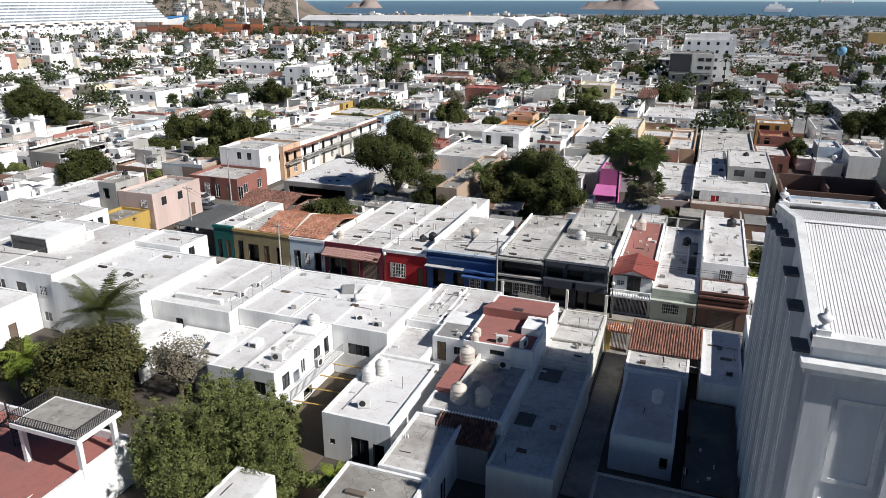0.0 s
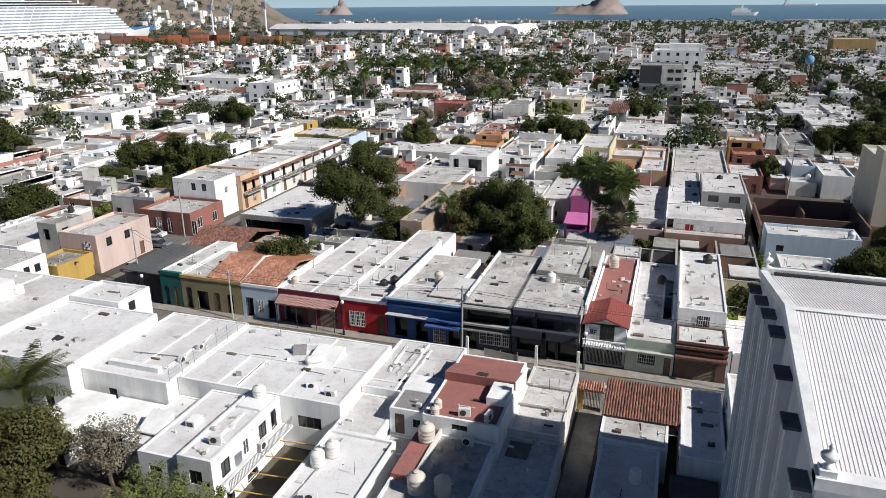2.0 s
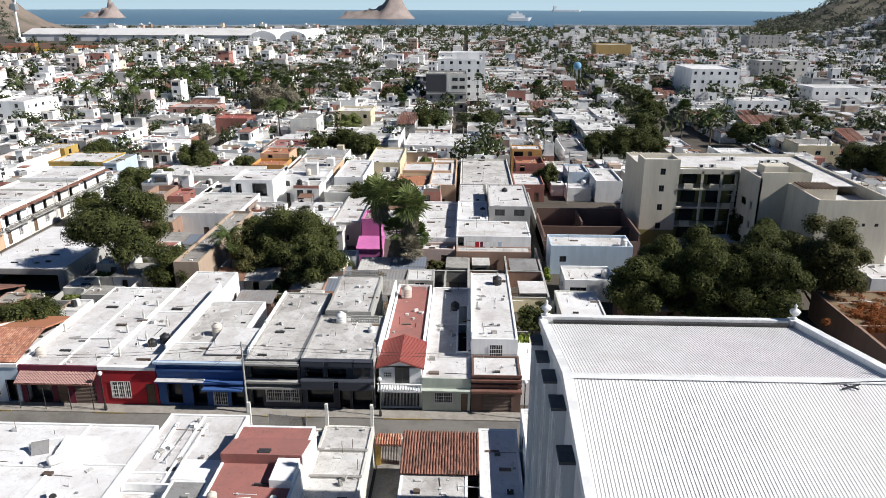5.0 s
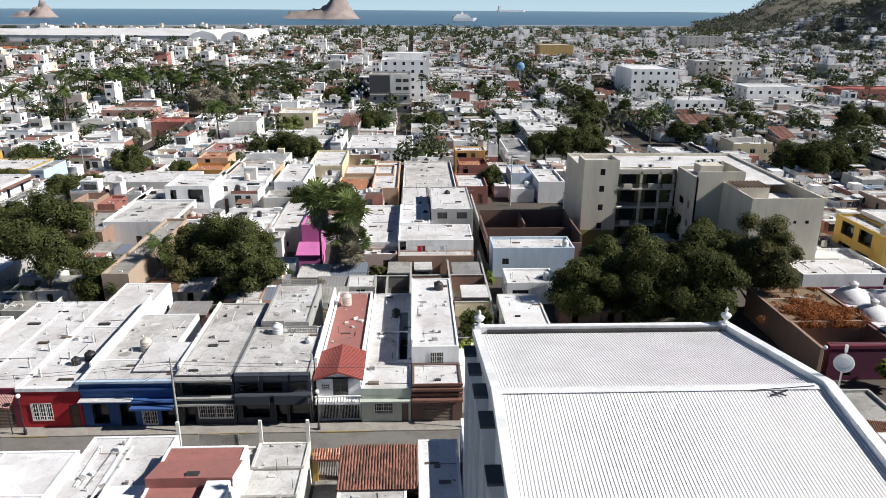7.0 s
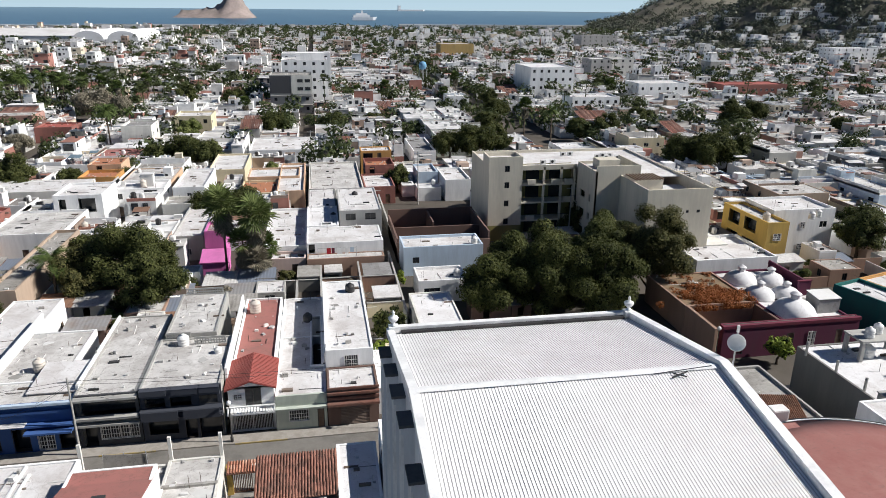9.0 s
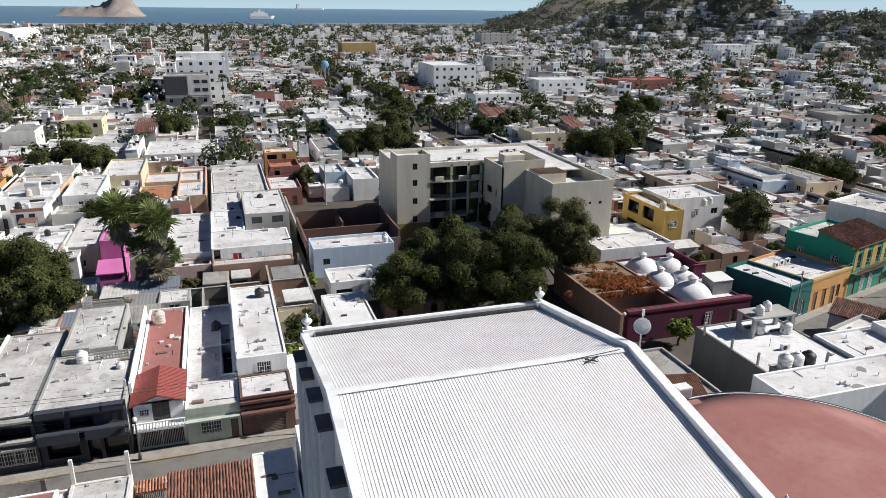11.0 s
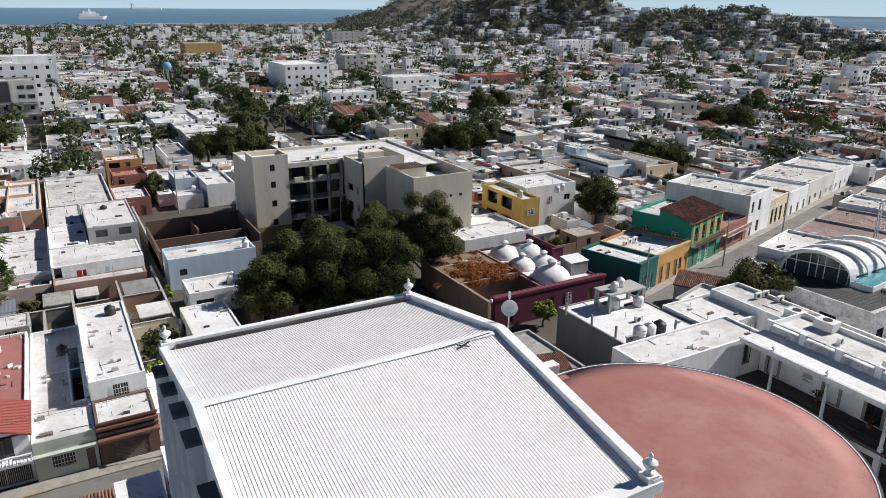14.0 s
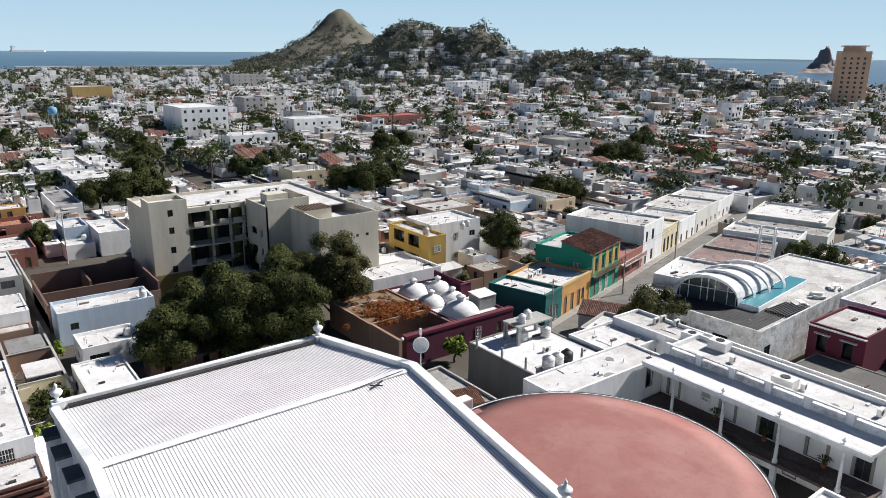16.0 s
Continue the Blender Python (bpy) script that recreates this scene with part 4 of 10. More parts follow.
# ---- houses further back ----
house(-7.9, -0.8, 126.5, 130.2, 3.2, "lightpink", "white", "low pink house with a white roof")
house(-7.8, -0.7, 130.4, 154.3, 4.0, "white", "white", "low house with white terraces", S=[], well=(0.5, 2.2, 2.4, 4.0))
house(-0.6, 11.9, 125.2, 127.9, 3.3, "brick", "worn", "raw brick back wall under a cluttered roof terrace", S=[], E=[], para=0.12)
house(-0.6, 12.0, 128.0, 137.0, 5.1, "white", "white", "white rooms behind a brick-walled terrace", S=[(0.3, 1.3, 3.35, 4.9, "dark")], E=[], para=0.1)
house(-0.6, 5.0, 137.1, 150.2, 5.3, "white", "bright", "low white roof beside a grey upper room", S=[], E=[(2, 4, 4.2, 5.2, "dark")], para=0.2, well=(2.6, 4.2, 0.7, 2.0))
house(-0.5, 5.0, 150.4, 164.6, 5.2, "stained", "white", "narrow house with a stained grey back wall", S=[], E=[], para=0.1)
house(5.2, 12.8, 139.2, 156.0, 7.3, "grey", "white", "grey upper storey with two large windows", z0=0, S=[(1.1, 2.9, 5.5, 6.7, "win"), (4.6, 6.5, 5.5, 6.7, "win")], E=[], para=0.14)
house(5.2, 13.0, 156.2, 164.6, 5.0, "offwhite", "worn", "low house with a patched roof", S=[], para=0.3)
house(13.0, 20.0, 184.2, 193.0, 5.8, "terracotta", "orange", "rust-red walled house behind pale roofs", S=[(1.0, 2.2, 3.6, 5.4, "dark")], E=[], para=0.9)
house(12.6, 20.4, 195.0, 201.0, 7.2, "orangepaint", "white", "orange house with an open upper room", S=[(0.6, 3.0, 4.4, 6.6, "dark"), (4.2, 5.2, 4.4, 6.6, "door")], E=[], para=0.3)
rag = thing("clothes_line", pose(1.2, 126.4, 3.18), "washing and red bundles on a roof terrace line", "washing line")
part("line", Geo().tube((0, 0, 1.5), (6.2, 0, 1.45), 0.012, n=4), iron, rag)
for u in (0.0, 6.2):
    part("post", Geo().tube((u, 0, 0), (u, 0, 1.6), 0.04), galv, rag)
for u, w_, d_, c_ in ((1.4, 0.7, 1.0, "red"), (2.2, 0.5, 0.9, "magenta"), (3.1, 0.8, 1.1, "white"), (4.4, 0.5, 1.0, "white"), (5.2, 0.6, 0.8, "lightblue")):
    part("cloth", Geo().box(u, u + w_, -0.02, 0.02, 1.45 - d_, 1.47), wall(c_), rag)
house(-0.4, 11.4, 166.5, 195.5, 4.5, "offwhite", "worn", "long house with a worn white roof")
house(11.8, 18.6, 169.8, 183.0, 4.0, "terracotta", "white", "low brown house with a white roof")
house(-14.8, -7.2, 164.4, 176.0, 4.8, "cream", "orange", "cream house with terracotta roof")
house(-7.0, -1.3, 163.0, 191.0, 5.4, "peach", "white", "peach house with white roof terrace")
house(14.9, 28.2, 123.9, 130.0, 5.0, "lightblue", "white", "pale blue-white house with a flat roof", S=[(1.5, 2.6, 2.2, 3.2, "win")])
house(15.8, 23.2, 112.5, 118.6, 3.5, "white", "white", "low white extension with rooftop tank", S=[(0.8, 3.2, 0.8, 2.3, "win")])
house(25.0, 29.8, 178.6, 188.0, 5.0, "lightblue", "white", "small white house with terrace")
house(30.1, 36.0, 170.0, 183.0, 5.0, "white", "white", "small white house with blue windows")
house(-16.8, 1.8, 213.0, 233.0, 4.6, "white", "white", "row of white rooms with clutter")
house(27.8, 34.0, 207.0, 228.0, 4.5, "white", "grey", "house with grey tiled gable roof")
house(-48.0, -39.2, 156.2, 166.8, 7.6, "white", "white", "white two-storey house with outside stair", S=[(1.0, 2.2, 4.6, 6.8, "dark"), (4.5, 7.5, 4.2, 6.9, "dark")], E=[])
house(-54.2, -41.9, 140.5, 156.0, 4.9, "white", "worn", "white house with walled roof terraces")
house(-42.6, -38.8, 112.0, 140.0, 5.6, "adobe", "concrete", "long bare brown plaster party wall", E=[(16, 17, 4, 4.6, "win"), (20, 21, 4, 4.6, "win")], S=[])
house(-23.4, -18.2, 137.0, 158.3, 4.5, "grey", "white", "grey house with a white roof")
house(-17.4, -14.1, 133.3, 139.0, 6.3, "pink", "pinkdust", "bright pink stair tower", S=[], E=[])
house(-17.8, -13.5, 129.2, 133.2, 2.2, "pink", "orange", "bright pink lower room", S=[], E=[(1, 2, 0.2, 1.9, "dark")], para=0.05)
lean = thing("lean_to_roof", pose(-17.9, 129.0, 0), "pink sloping roof against a pink tower", "roof")
part("slab", Geo().solid([(0, 0, 2.1), (4.6, 0, 2.1), (4.6, 4.2, 3.1), (0, 4.2, 3.1)], [(0, 0, 2.25), (4.6, 0, 2.25), (4.6, 4.2, 3.25), (0, 4.2, 3.25)]), wall("pink"), lean)
house(-28.6, -21.2, 156.8, 163.0, 5.0, "offwhite", "concrete", "pale house with a grey roof")
house(-28.0, -21.6, 165.0, 183.0, 6.4, "white", "white", "white two-storey house with blue shutters")
house(-24.0, -15.6, 187.5, 207.0, 5.0, "cream", "white", "cream house with a white terrace")
house(-14.0, -2.5, 176.5, 186.0, 5.5, "peach", "white", "peach house with two square windows")
house(-111.4, -105.4, 196.2, 203.0, 6.0, "yellow", "worn", "small yellow upper room over grey roofs", S=[(2.4, 3.6, 4.0, 5.4, "win")], E=[(2, 3.2, 4.0, 5.4, "win")], para=0.12)
house(-103.4, -89.6, 184.8, 197.4, 4.9, "yellow", "white", "long ochre-yellow house with a white roof", S=[(10.5, 11.6, 2.4, 3.8, "win")], E=[(2, 3.2, 2.2, 3.8, "win")], para=0.2)
house(-89.5, -86.2, 184.8, 196.4, 4.6, "lightblue", "concrete", "pale house end with a bright blue band", S=[(1.0, 2.2, 2.0, 3.4, "win")], bandc="lightblue", E=[], para=0.2)
house(-122.5, -112.5, 198.0, 208.0, 4.2, "grey", "grey", "low house with a plain grey sheet roof", S=[(2, 8, 0.3, 2.6, "dark")], E=[], para=0.08)
house(-71.4, -48.2, 173.0, 184.0, 4.5, "offwhite", "white", "broad low house with a white sheet roof", E=[], S=[(12, 13.2, 1.2, 2.6, "win"), (17, 18.2, 1.2, 2.6, "dark")], para=0.06)
house(-65.4, -61.0, 153.0, 160.6, 5.2, "brick", "concrete", "unfinished room with raw brick parapets", S=[], E=[], para=1.3)
house(-60.8, -57.6, 154.4, 161.0, 4.4, "terracotta", "salmon", "low red-walled room beside raw brick", S=[(0.6, 1.6, 0.4, 2.4, "dark")], E=[], para=0.5)
house(-52.6, -44.4, 186.0, 194.0, 4.4, "orangepaint", "orange", "orange walled house with a terracotta terrace", S=[(1.2, 2.4, 1.0, 2.6, "dark"), (5, 6.2, 1.0, 2.6, "dark")], E=[], para=0.7)
house(-52.6, -45.0, 194.2, 202.5, 5.6, "peach", "orange", "peach upper rooms with terracotta roof", S=[(2, 3.2, 4.3, 5.3, "dark")], E=[], para=0.3)
# corner of the side street
house(-94.8, -91.0, 88.6, 94.0, 7.4, "concrete", "concrete", "narrow rough grey stair tower", S=[(1, 2.2, 4.6, 6.4, "dark")], E=[(1, 2.2, 4.8, 6.4, "dark")], para=0.1)
house(-106, -95.0, 84.5, 98.0, 4.6, "white", "white", "white house with terraces beside a grey tower", para=0.2)
house(-104.0, -85.4, 72.3, 80.9, 5.8, "white", "worn", "white roof terrace with a window strip", E=[(1.5, 3.4, 3.6, 4.8, "win"), (4.6, 5.6, 3.4, 4.9, "win"), (6.4, 7.4, 3.6, 4.8, "win")], para=0.15)
house(-90.8, -83.6, 88.6, 100.5, 6.2, "lightpink", "worn", "two-storey pale pink corner house", E=[(2, 3.2, 3.8, 5.2, "win"), (6, 7.2, 3.8, 5.2, "win"), (9, 10, 0.2, 2.4, "door")])
house(-90.2, -84.4, 81.5, 88.4, 3.6, "yellow", "concrete", "low house with a yellow painted wall")
house(-93.0, -81.9, 108.9, 118.8, 4.2, "terracotta", "worn", "old brick-red corner house with white window frames", S=[(1, 2.1, 0.2, 3.0, "door"), (3.6, 4.7, 0.3, 2.9, "grille"), (6, 7.1, 0.3, 2.9, "whitewin"), (8.6, 9.7, 0.2, 3, "door"), (11.2, 12.3, 0.3, 2.9, "whitewin")], E=[(2, 3.4, 0.9, 2.8, "whitewin"), (6.5, 7.9, 0.9, 2.8, "whitewin")])
for y0, y1, h, c, r, lab in ((126.1, 133.0, 7.2, "peach", "worn", "peach two-storey house with balconies"), (133.1, 141.0, 7.0, "white", "white", "white two-storey house with an arched door and balconies"), (141.1, 150.0, 6.8, "offwhite", "white", "pale two-storey house with balconies"), (150.1, 160.0, 6.2, "offwhite", "white", "pale two-storey house with dark balconies"), (160.1, 172.0, 6.6, "white", "white", "white two-storey house with balconies")):
    d = y1 - y0
    th = house(-95.4, -82.4, y0, y1, h, c, r, lab, E=[(d * 0.2 - 0.5, d * 0.2 + 0.6, 3.6, 5.9, "dark"), (d * 0.65 - 0.5, d * 0.65 + 0.6, 3.6, 5.9, "dark"), (d * 0.2 - 0.5, d * 0.2 + 0.6, 0.2, 2.5, "door"), (d * 0.65 - 0.6, d * 0.65 + 0.6, 0.9, 2.5, "grille")])
    part("balcony", Geo().box(13.0, 14.1, 0.5, d - 0.5, 3.2, 3.38), wall("concrete"), th)
    g = Geo().box(14.02, 14.08, 0.5, d - 0.5, 4.2, 4.26)
    for i in range(int(d / 0.25)):
        g.box(14.03, 14.07, 0.55 + 0.25 * i, 0.59 + 0.25 * i, 3.38, 4.2)
    part("railing", g, iron, th)
    part("canopy", Geo().box(13.0, 14.2, 0.3, d - 0.3, 6.0, 6.12), tiles_old, th)
house(-74.0, -60.0, 112.7, 134.5, 3.8, "concrete", "bright", "yard shed with a wide white sheet roof", S=[(1, 13, 0.1, 2.9, "void")], para=0.02)
house(-59.5, -52.5, 136, 150, 4.4, "brick", "concrete", "brick house with a worn roof", S=[])
# street towards the hill, turned from the rest
TURN2 = 16.5


def along(u, v, z=0.0):
    c, s = math.cos(radians(TURN2)), math.sin(radians(TURN2))
    return 77.3 + u * c - v * s, 88.6 + u * s + v * c


def street_house(u0, u1, depth, h, colour, roof, label, **k):
    x, y = along(u0, 0)
    return house(x, x + u1 - u0, y, y + depth, h, colour, roof, label, turn=TURN2, **k)


x, y = along(-6, -8.2)
setting("road_east", Geo().solid([(*along(-40, -8.5), -0.02), (*along(160, -8.5), -0.02), (*along(160, -1.4), -0.02), (*along(-8, -1.4), -0.02)], [(*along(-40, -8.5), 0.03), (*along(160, -8.5), 0.03), (*along(160, -1.4), 0.03), (*along(-8, -1.4), 0.03)]), asphalt, "asphalt street between painted old houses", "street")
setting("pavement_east", Geo().solid([(*along(-2, -1.4), -0.02), (*along(150, -1.4), -0.02), (*along(150, 0), -0.02), (*along(-2, 0), -0.02)], [(*along(-2, -1.4), 0.17), (*along(150, -1.4), 0.17), (*along(150, 0), 0.17), (*along(-2, 0), 0.17)]), sidewalk, "narrow pavement along painted house fronts", "pavement")
street_house(-0.8, 4.6, 10.5, 5.2, "teal", "white", "dark teal corner house with white roof", Wt=[], S=[(0.8, 1.9, 0.3, 3.0, "whitewin"), (3.0, 4.1, 0.3, 3.0, "whitewin")], bandc="teal")
street_house(4.65, 15.3, 10.5, 5.2, "orangepaint", "white", "ochre orange house with tall red-brown doors", front="orangepaint", bandc="ochre", S=[(0.8, 1.9, 0.2, 3.1, "door"), (3.2, 4.3, 0.2, 3.1, "door"), (5.6, 6.7, 0.2, 3.1, "door"), (7.3, 8.2, 1, 3, "win")])
street_house(15.35, 27.3, 11.0, 8.2, "green", "worn", "two-storey green house with yellow upper floor", front="green", bandc="ochre", S=[(1.0, 2.0, 0.2, 3.0, "door"), (3.4, 4.6, 0.2, 3.0, "grille"), (6.0, 7.2, 0.2, 3.0, "grille"), (9.4, 10.5, 0.2, 3.0, "door")] + [(u, u + 1.0, 4.6, 7.0, "win") for u in (1.4, 4.2, 7.2, 9.8)])
street_house(27.4, 39.0, 10.0, 4.6, "terracotta", "salmon", "brick-red house set back behind a pale balcony")
street_house(39.1, 50.0, 17.0, 8.4, "white", "worn", "tall white two-storey house with dark windows", S=[(1.2, 2.2, 4.8, 7.0, "win"), (4.4, 5.6, 4.8, 7.0, "win"), (1.2, 2.2, 0.2, 2.8, "door"), (4.4, 5.6, 0.6, 2.8, "win")], Wt=[])
street_house(50.1, 60.6, 12.0, 5.6, "yellow", "worn", "long yellow old house with tall windows", front="cream", S=[(u, u + 1.1, 0.3, 3.4, "win") for u in (1.0, 3.2, 5.6, 8.4)])
street_house(60.7, 72.0, 12.0, 5.2, "white", "worn", "long white old house with tall windows")
street_house(72.2, 90.0, 13.0, 5.4, "offwhite", "worn", "pale house row with white roofs")
street_house(90.2, 104.0, 13.0, 5.0, "white", "worn", "white old house with a worn roof")
# houses across that street
for u0, u1, v0, v1, h, c, r, lab in ((-8, 0.0, -24, -9.2, 4.6, "grey", "white", "low house with white roof and a shady porch"), (12.5, 19, -15, -9.4, 4.0, "concrete", "worn", "house with a sloping white sheet roof"), (20, 33, -18.5, -9.2, 5.4, "white", "white", "white house with blue roof pool"),
                                    (34, 47, -22.5, -9.2, 4.6, "concrete", "pinkdust", "grey unfinished house with dusty pink roof slabs"), (47.2, 60, -20.5, -9.2, 4.2, "concrete", "pinkdust", "low old house with a dusty pink roof"), (61, 70, -24, -9.2, 5.0, "white", "worn", "white house with a worn terrace"), (70.2, 80, -28, -9.2, 4.4, "offwhite", "concrete", "low pale house with a bare roof"), (80.3, 98, -26, -9.2, 5.0, "offwhite", "white", "row of white roofs")):
    x, y = along(u0, v0)
    house(x, x + u1 - u0, y, y + v1 - v0, h, c, r, lab, turn=TURN2)

# purple house with small white domes
house(51.0, 70.2, 88.9, 89.9, 4.5, "magenta", "dark", "long wine-red house front before a roofless court", front="purple", Wt=[], E=[], S=[(2, 3, 0.5, 3.0, "dark"), (9.0, 10, 0.5, 3.0, "door"), (12, 13, 0.5, 3, "grille"), (16, 17, 0.5, 3, "door")], bandc="magenta", para=0.05)
house(49.8, 60.2, 96.4, 108.2, 4.2, "brick", "tawny", "old walled ruin with a roof covered in orange vine", S=[], Wt=[], para=0.2)
court_wall = thing("court_wall", pose(0, 0, 0), "rough brown side walls of a roofless court", "wall")
part("wall", Geo().box(49.8, 50.2, 88.9, 96.3, 0, 4.3), wall("brick"), court_wall)
part("wall", Geo().box(59.9, 60.3, 90.0, 96.3, 0, 3.9), wall("brown"), court_wall)
part("floor", Geo().box(50.2, 59.9, 90.0, 96.3, 0, 0.05), earth, court_wall)
house(60.5, 70.2, 90.0, 108.8, 3.9, "purple", "white", "wine-red house with white roof terraces and domes", para=0.3, S=[], E=[])
cabin = thing("sheet_cabin", pose(66.8, 92.6, 3.6), "pale grey sheet-metal cabin on a roof", "cabin")
part("wall", Geo().box(0, 3.2, 0, 2.6, 0, 2.0), ROOFS["grey"], cabin)
part("roof", Geo().solid([(-0.1, -0.1, 2.0), (3.3, -0.1, 2.0), (3.3, 2.7, 2.3), (-0.1, 2.7, 2.3)], [(-0.1, -0.1, 2.06), (3.3, -0.1, 2.06), (3.3, 2.7, 2.36), (-0.1, 2.7, 2.36)]), tank_white, cabin)
terr_wall = thing("terrace_wall", pose(68.0, 98.6, 3.6), "wine-red terrace wall with a pale coping", "wall")
part("wall", Geo().box(0, 2.0, 0, 0.3, 0, 2.2).box(1.7, 2.0, 0.3, 9.6, 0, 1.9), wall("purple"), terr_wall)
part("coping", Geo().box(-0.06, 2.06, -0.06, 0.36, 2.2, 2.3), wall("magenta"), terr_wall)
house(76.6, 80.6, 119.2, 133.0, 7.9, "yellow", "worn", "two-storey yellow house with open balconies", Wt=[(2, 5.5, 5.0, 7.3, "dark"), (7, 10.5, 5.0, 7.3, "dark"), (2, 5.5, 1.2, 3.6, "dark"), (7, 10.5, 1.2, 3.6, "dark")])
house(80.8, 93.0, 124.0, 133.0, 8.6, "white", "white", "plain white two-storey house")
house(60.0, 74.0, 112.0, 124.0, 4.6, "white", "white", "low white house with tanks on the roof")

# ---- white gallery round a courtyard beside the auditorium ----
gal = thing("courtyard_gallery", pose(0, 0, 0), "white two-storey gallery with slender columns round a courtyard", "gallery")
wt = wall("white")
g = Geo()
holes = [(1.0, 2.3, 3.3, 6.9, "dark"), (7.6, 9.2, 3.3, 6.4, "dark"), (12.0, 13.6, 3.3, 6.4, "win"), (17.0, 18.8, 3.3, 6.4, "dark"), (21.4, 22.8, 3.3, 6.4, "win"), (2, 3.2, 0.2, 2.6, "dark"), (8, 9.4, 0.2, 2.6, "dark"), (15, 16.4, 0.2, 2.6, "dark")]
panel(g, 0, 24, 0, 8.0, holes)
gw = Geo()
mm = pose(67.6, 60.5, 0, 0, 0, -90)
moved(g, mm, gw)
part("wall", gw, wt, gal)
fill_openings(gal, holes, mm)
grey_stone = surf("grey_stone_surround", (0.30, 0.275, 0.25), dirt=(0.16, 0.15, 0.14), amount=0.5, big=1.0)
for u0, u1, z0, z1, kd in holes[:5]:
    raw, sg = Geo(), Geo()
    panel(raw, u0 - 0.28, u1 + 0.28, z0 + 0.02, z1 + 0.32, [(u0, u1, z0, z1)], 0.1)
    moved(raw, mm @ Matrix.Translation((0, -0.08, 0)), sg)
    part("door_surround", sg, grey_stone, gal, "grey stone door surround")
part("floor", Geo().box(63.9, 67.6, 36.5, 60.5, 2.9, 3.2), surf("dark_tile_floor", (0.08, 0.05, 0.045), amount=0.5), gal)
part("roof", Geo().box(64.0, 67.85, 36.5, 60.5, 7.75, 8.1), ROOFS["bright"], gal)
part("cornice", Geo().box(63.6, 64.1, 36.5, 60.5, 7.55, 8.25).box(63.4, 63.8, 36.5, 60.5, 8.05, 8.22), trim_mat, gal)
for i in range(5):
    y = 56.6 - i * 5.9
    if y > 36:
        part("column", Geo().lathe([(0.26, 3.2), (0.26, 3.5), (0.18, 3.6), (0.15, 7.2), (0.26, 7.35), (0.26, 7.56)], 64.1, y, 0, 12), trim_mat, gal)
        part("column", Geo().box(63.85, 64.35, y - 0.25, y + 0.25, 0, 2.9), trim_mat, gal)
        part("finial", urn, None, gal, at=pose(63.75, y, 8.22) @ Matrix.Diagonal((0.6, 0.6, 0.55, 1)))
for i in range(4):
    ya = 56.3 - i * 5.9
    part("railing", Geo().box(64.05, 64.15, max(36.6, ya - 5.3), ya, 4.0, 4.1), iron, gal)
    k = 26
    raw, rg = Geo(), Geo()
    ln = ya - max(36.6, ya - 5.3)
    panel(raw, 0, ln, 3.25, 4.05, [(ln * j / k + 0.02, ln * (j + 1) / k - 0.02, 3.3, 4.0) for j in range(k)], 0.03)
    moved(raw, pose(64.08, ya, 0, 0, 0, -90), rg)
    part("baluster_panel", rg, iron, gal)
pot = thing("potted_palm", pose(66.9, 47.5, 3.2), "small potted palm in the gallery", "plant", "gallery plants")
part("pot", Geo().lathe([(0.2, 0), (0.28, 0.4), (0.24, 0.42)], n=10), clay, pot)
pg = Geo()
for i in range(11):
    d_ = Vector((math.cos(i * 2.4), math.sin(i * 2.4), 0))
    p0, p1 = Vector((0, 0, 0.4)), d_ * 0.45 + Vector((0, 0, 1.2))
    p2 = d_ * 0.85 + Vector((0, 0, 0.95))
    w_ = Vector((-d_.y, d_.x, 0)) * 0.09
    pg.face((p0, p1 - w_, p1 + w_))
    pg.face((p1 - w_, p2, p1 + w_))
part("leaves", pg, leaf_dark, pot)
for y_ in (53.0, 41.5):
    copy_thing(pot, pose(66.9, y_, 3.2))
pw, pg_ = Geo(), Geo()
panel(pw, 0, 24, 8.1, 9.35, [(0.8 + 4.0 * i, 3.9 + 4.0 * i, 8.95, 9.2) for i in range(6)], 0.3)
moved(pw, pose(67.6, 60.5, 0, 0, 0, -90), pg_)
part("parapet", pg_, surf("flaking_white_plaster", (0.80, 0.80, 0.79), patches=0.5, dirt=(0.22, 0.21, 0.2), amount=0.8, big=0.7, fine=2.2), gal)
for i in range(6):
    part("pier", Geo().box(67.56, 67.93, 60.5 - 0.65 - 4.0 * i, 60.5 - 4.0 * i - 0.05, 8.1, 9.38), wt, gal)
house(67.95, 74.0, 36.5, 60.5, 8.9, "white", "white", "long white roof behind the gallery with a low parapet", S=[], Wt=[], para=0.5)
house(50.6, 67.8, 60.7, 66.0, 7.6, "white", "white", "white wing closing the courtyard", S=[(14.2, 15.4, 4.4, 7.0, "dark")], para=0.25, Wt=[])
house(74.2, 79.4, 40.0, 73.5, 7.0, "white", "worn", "white house with rooftop air conditioners", para=0.4)
house(54.8, 66.0, 68.4, 80.4, 5.8, "stained", "bright", "stained concrete house with a white roof and tanks", para=0.12, Wt=[], S=[])
house(66.2, 79.0, 66.2, 74.0, 6.2, "white", "white", "white house with stepped roofs", para=0.3)
house(50.0, 56.0, 30.0, 37.0, 8.0, "white", "bright", "white wing at the near side of the courtyard", para=0.3)
house(36.5, 49.0, 57.5, 66.0, 5.4, "concrete", "worn", "low grey roofs behind the auditorium", para=0.3)
house(24.5, 36.0, 60.0, 79.0, 4.2, "concrete", "salmon", "low dusty pink roofs beside the theatre", para=0.3)
house(37.0, 50.0, 66.5, 80.0, 4.0, "concrete", "concrete", "old house with rusty sheet roof", para=0.3)
house(6.3, 23.0, 60.4, 72.2, 6.2, "white", "white", "white house behind the theatre", para=0.4)
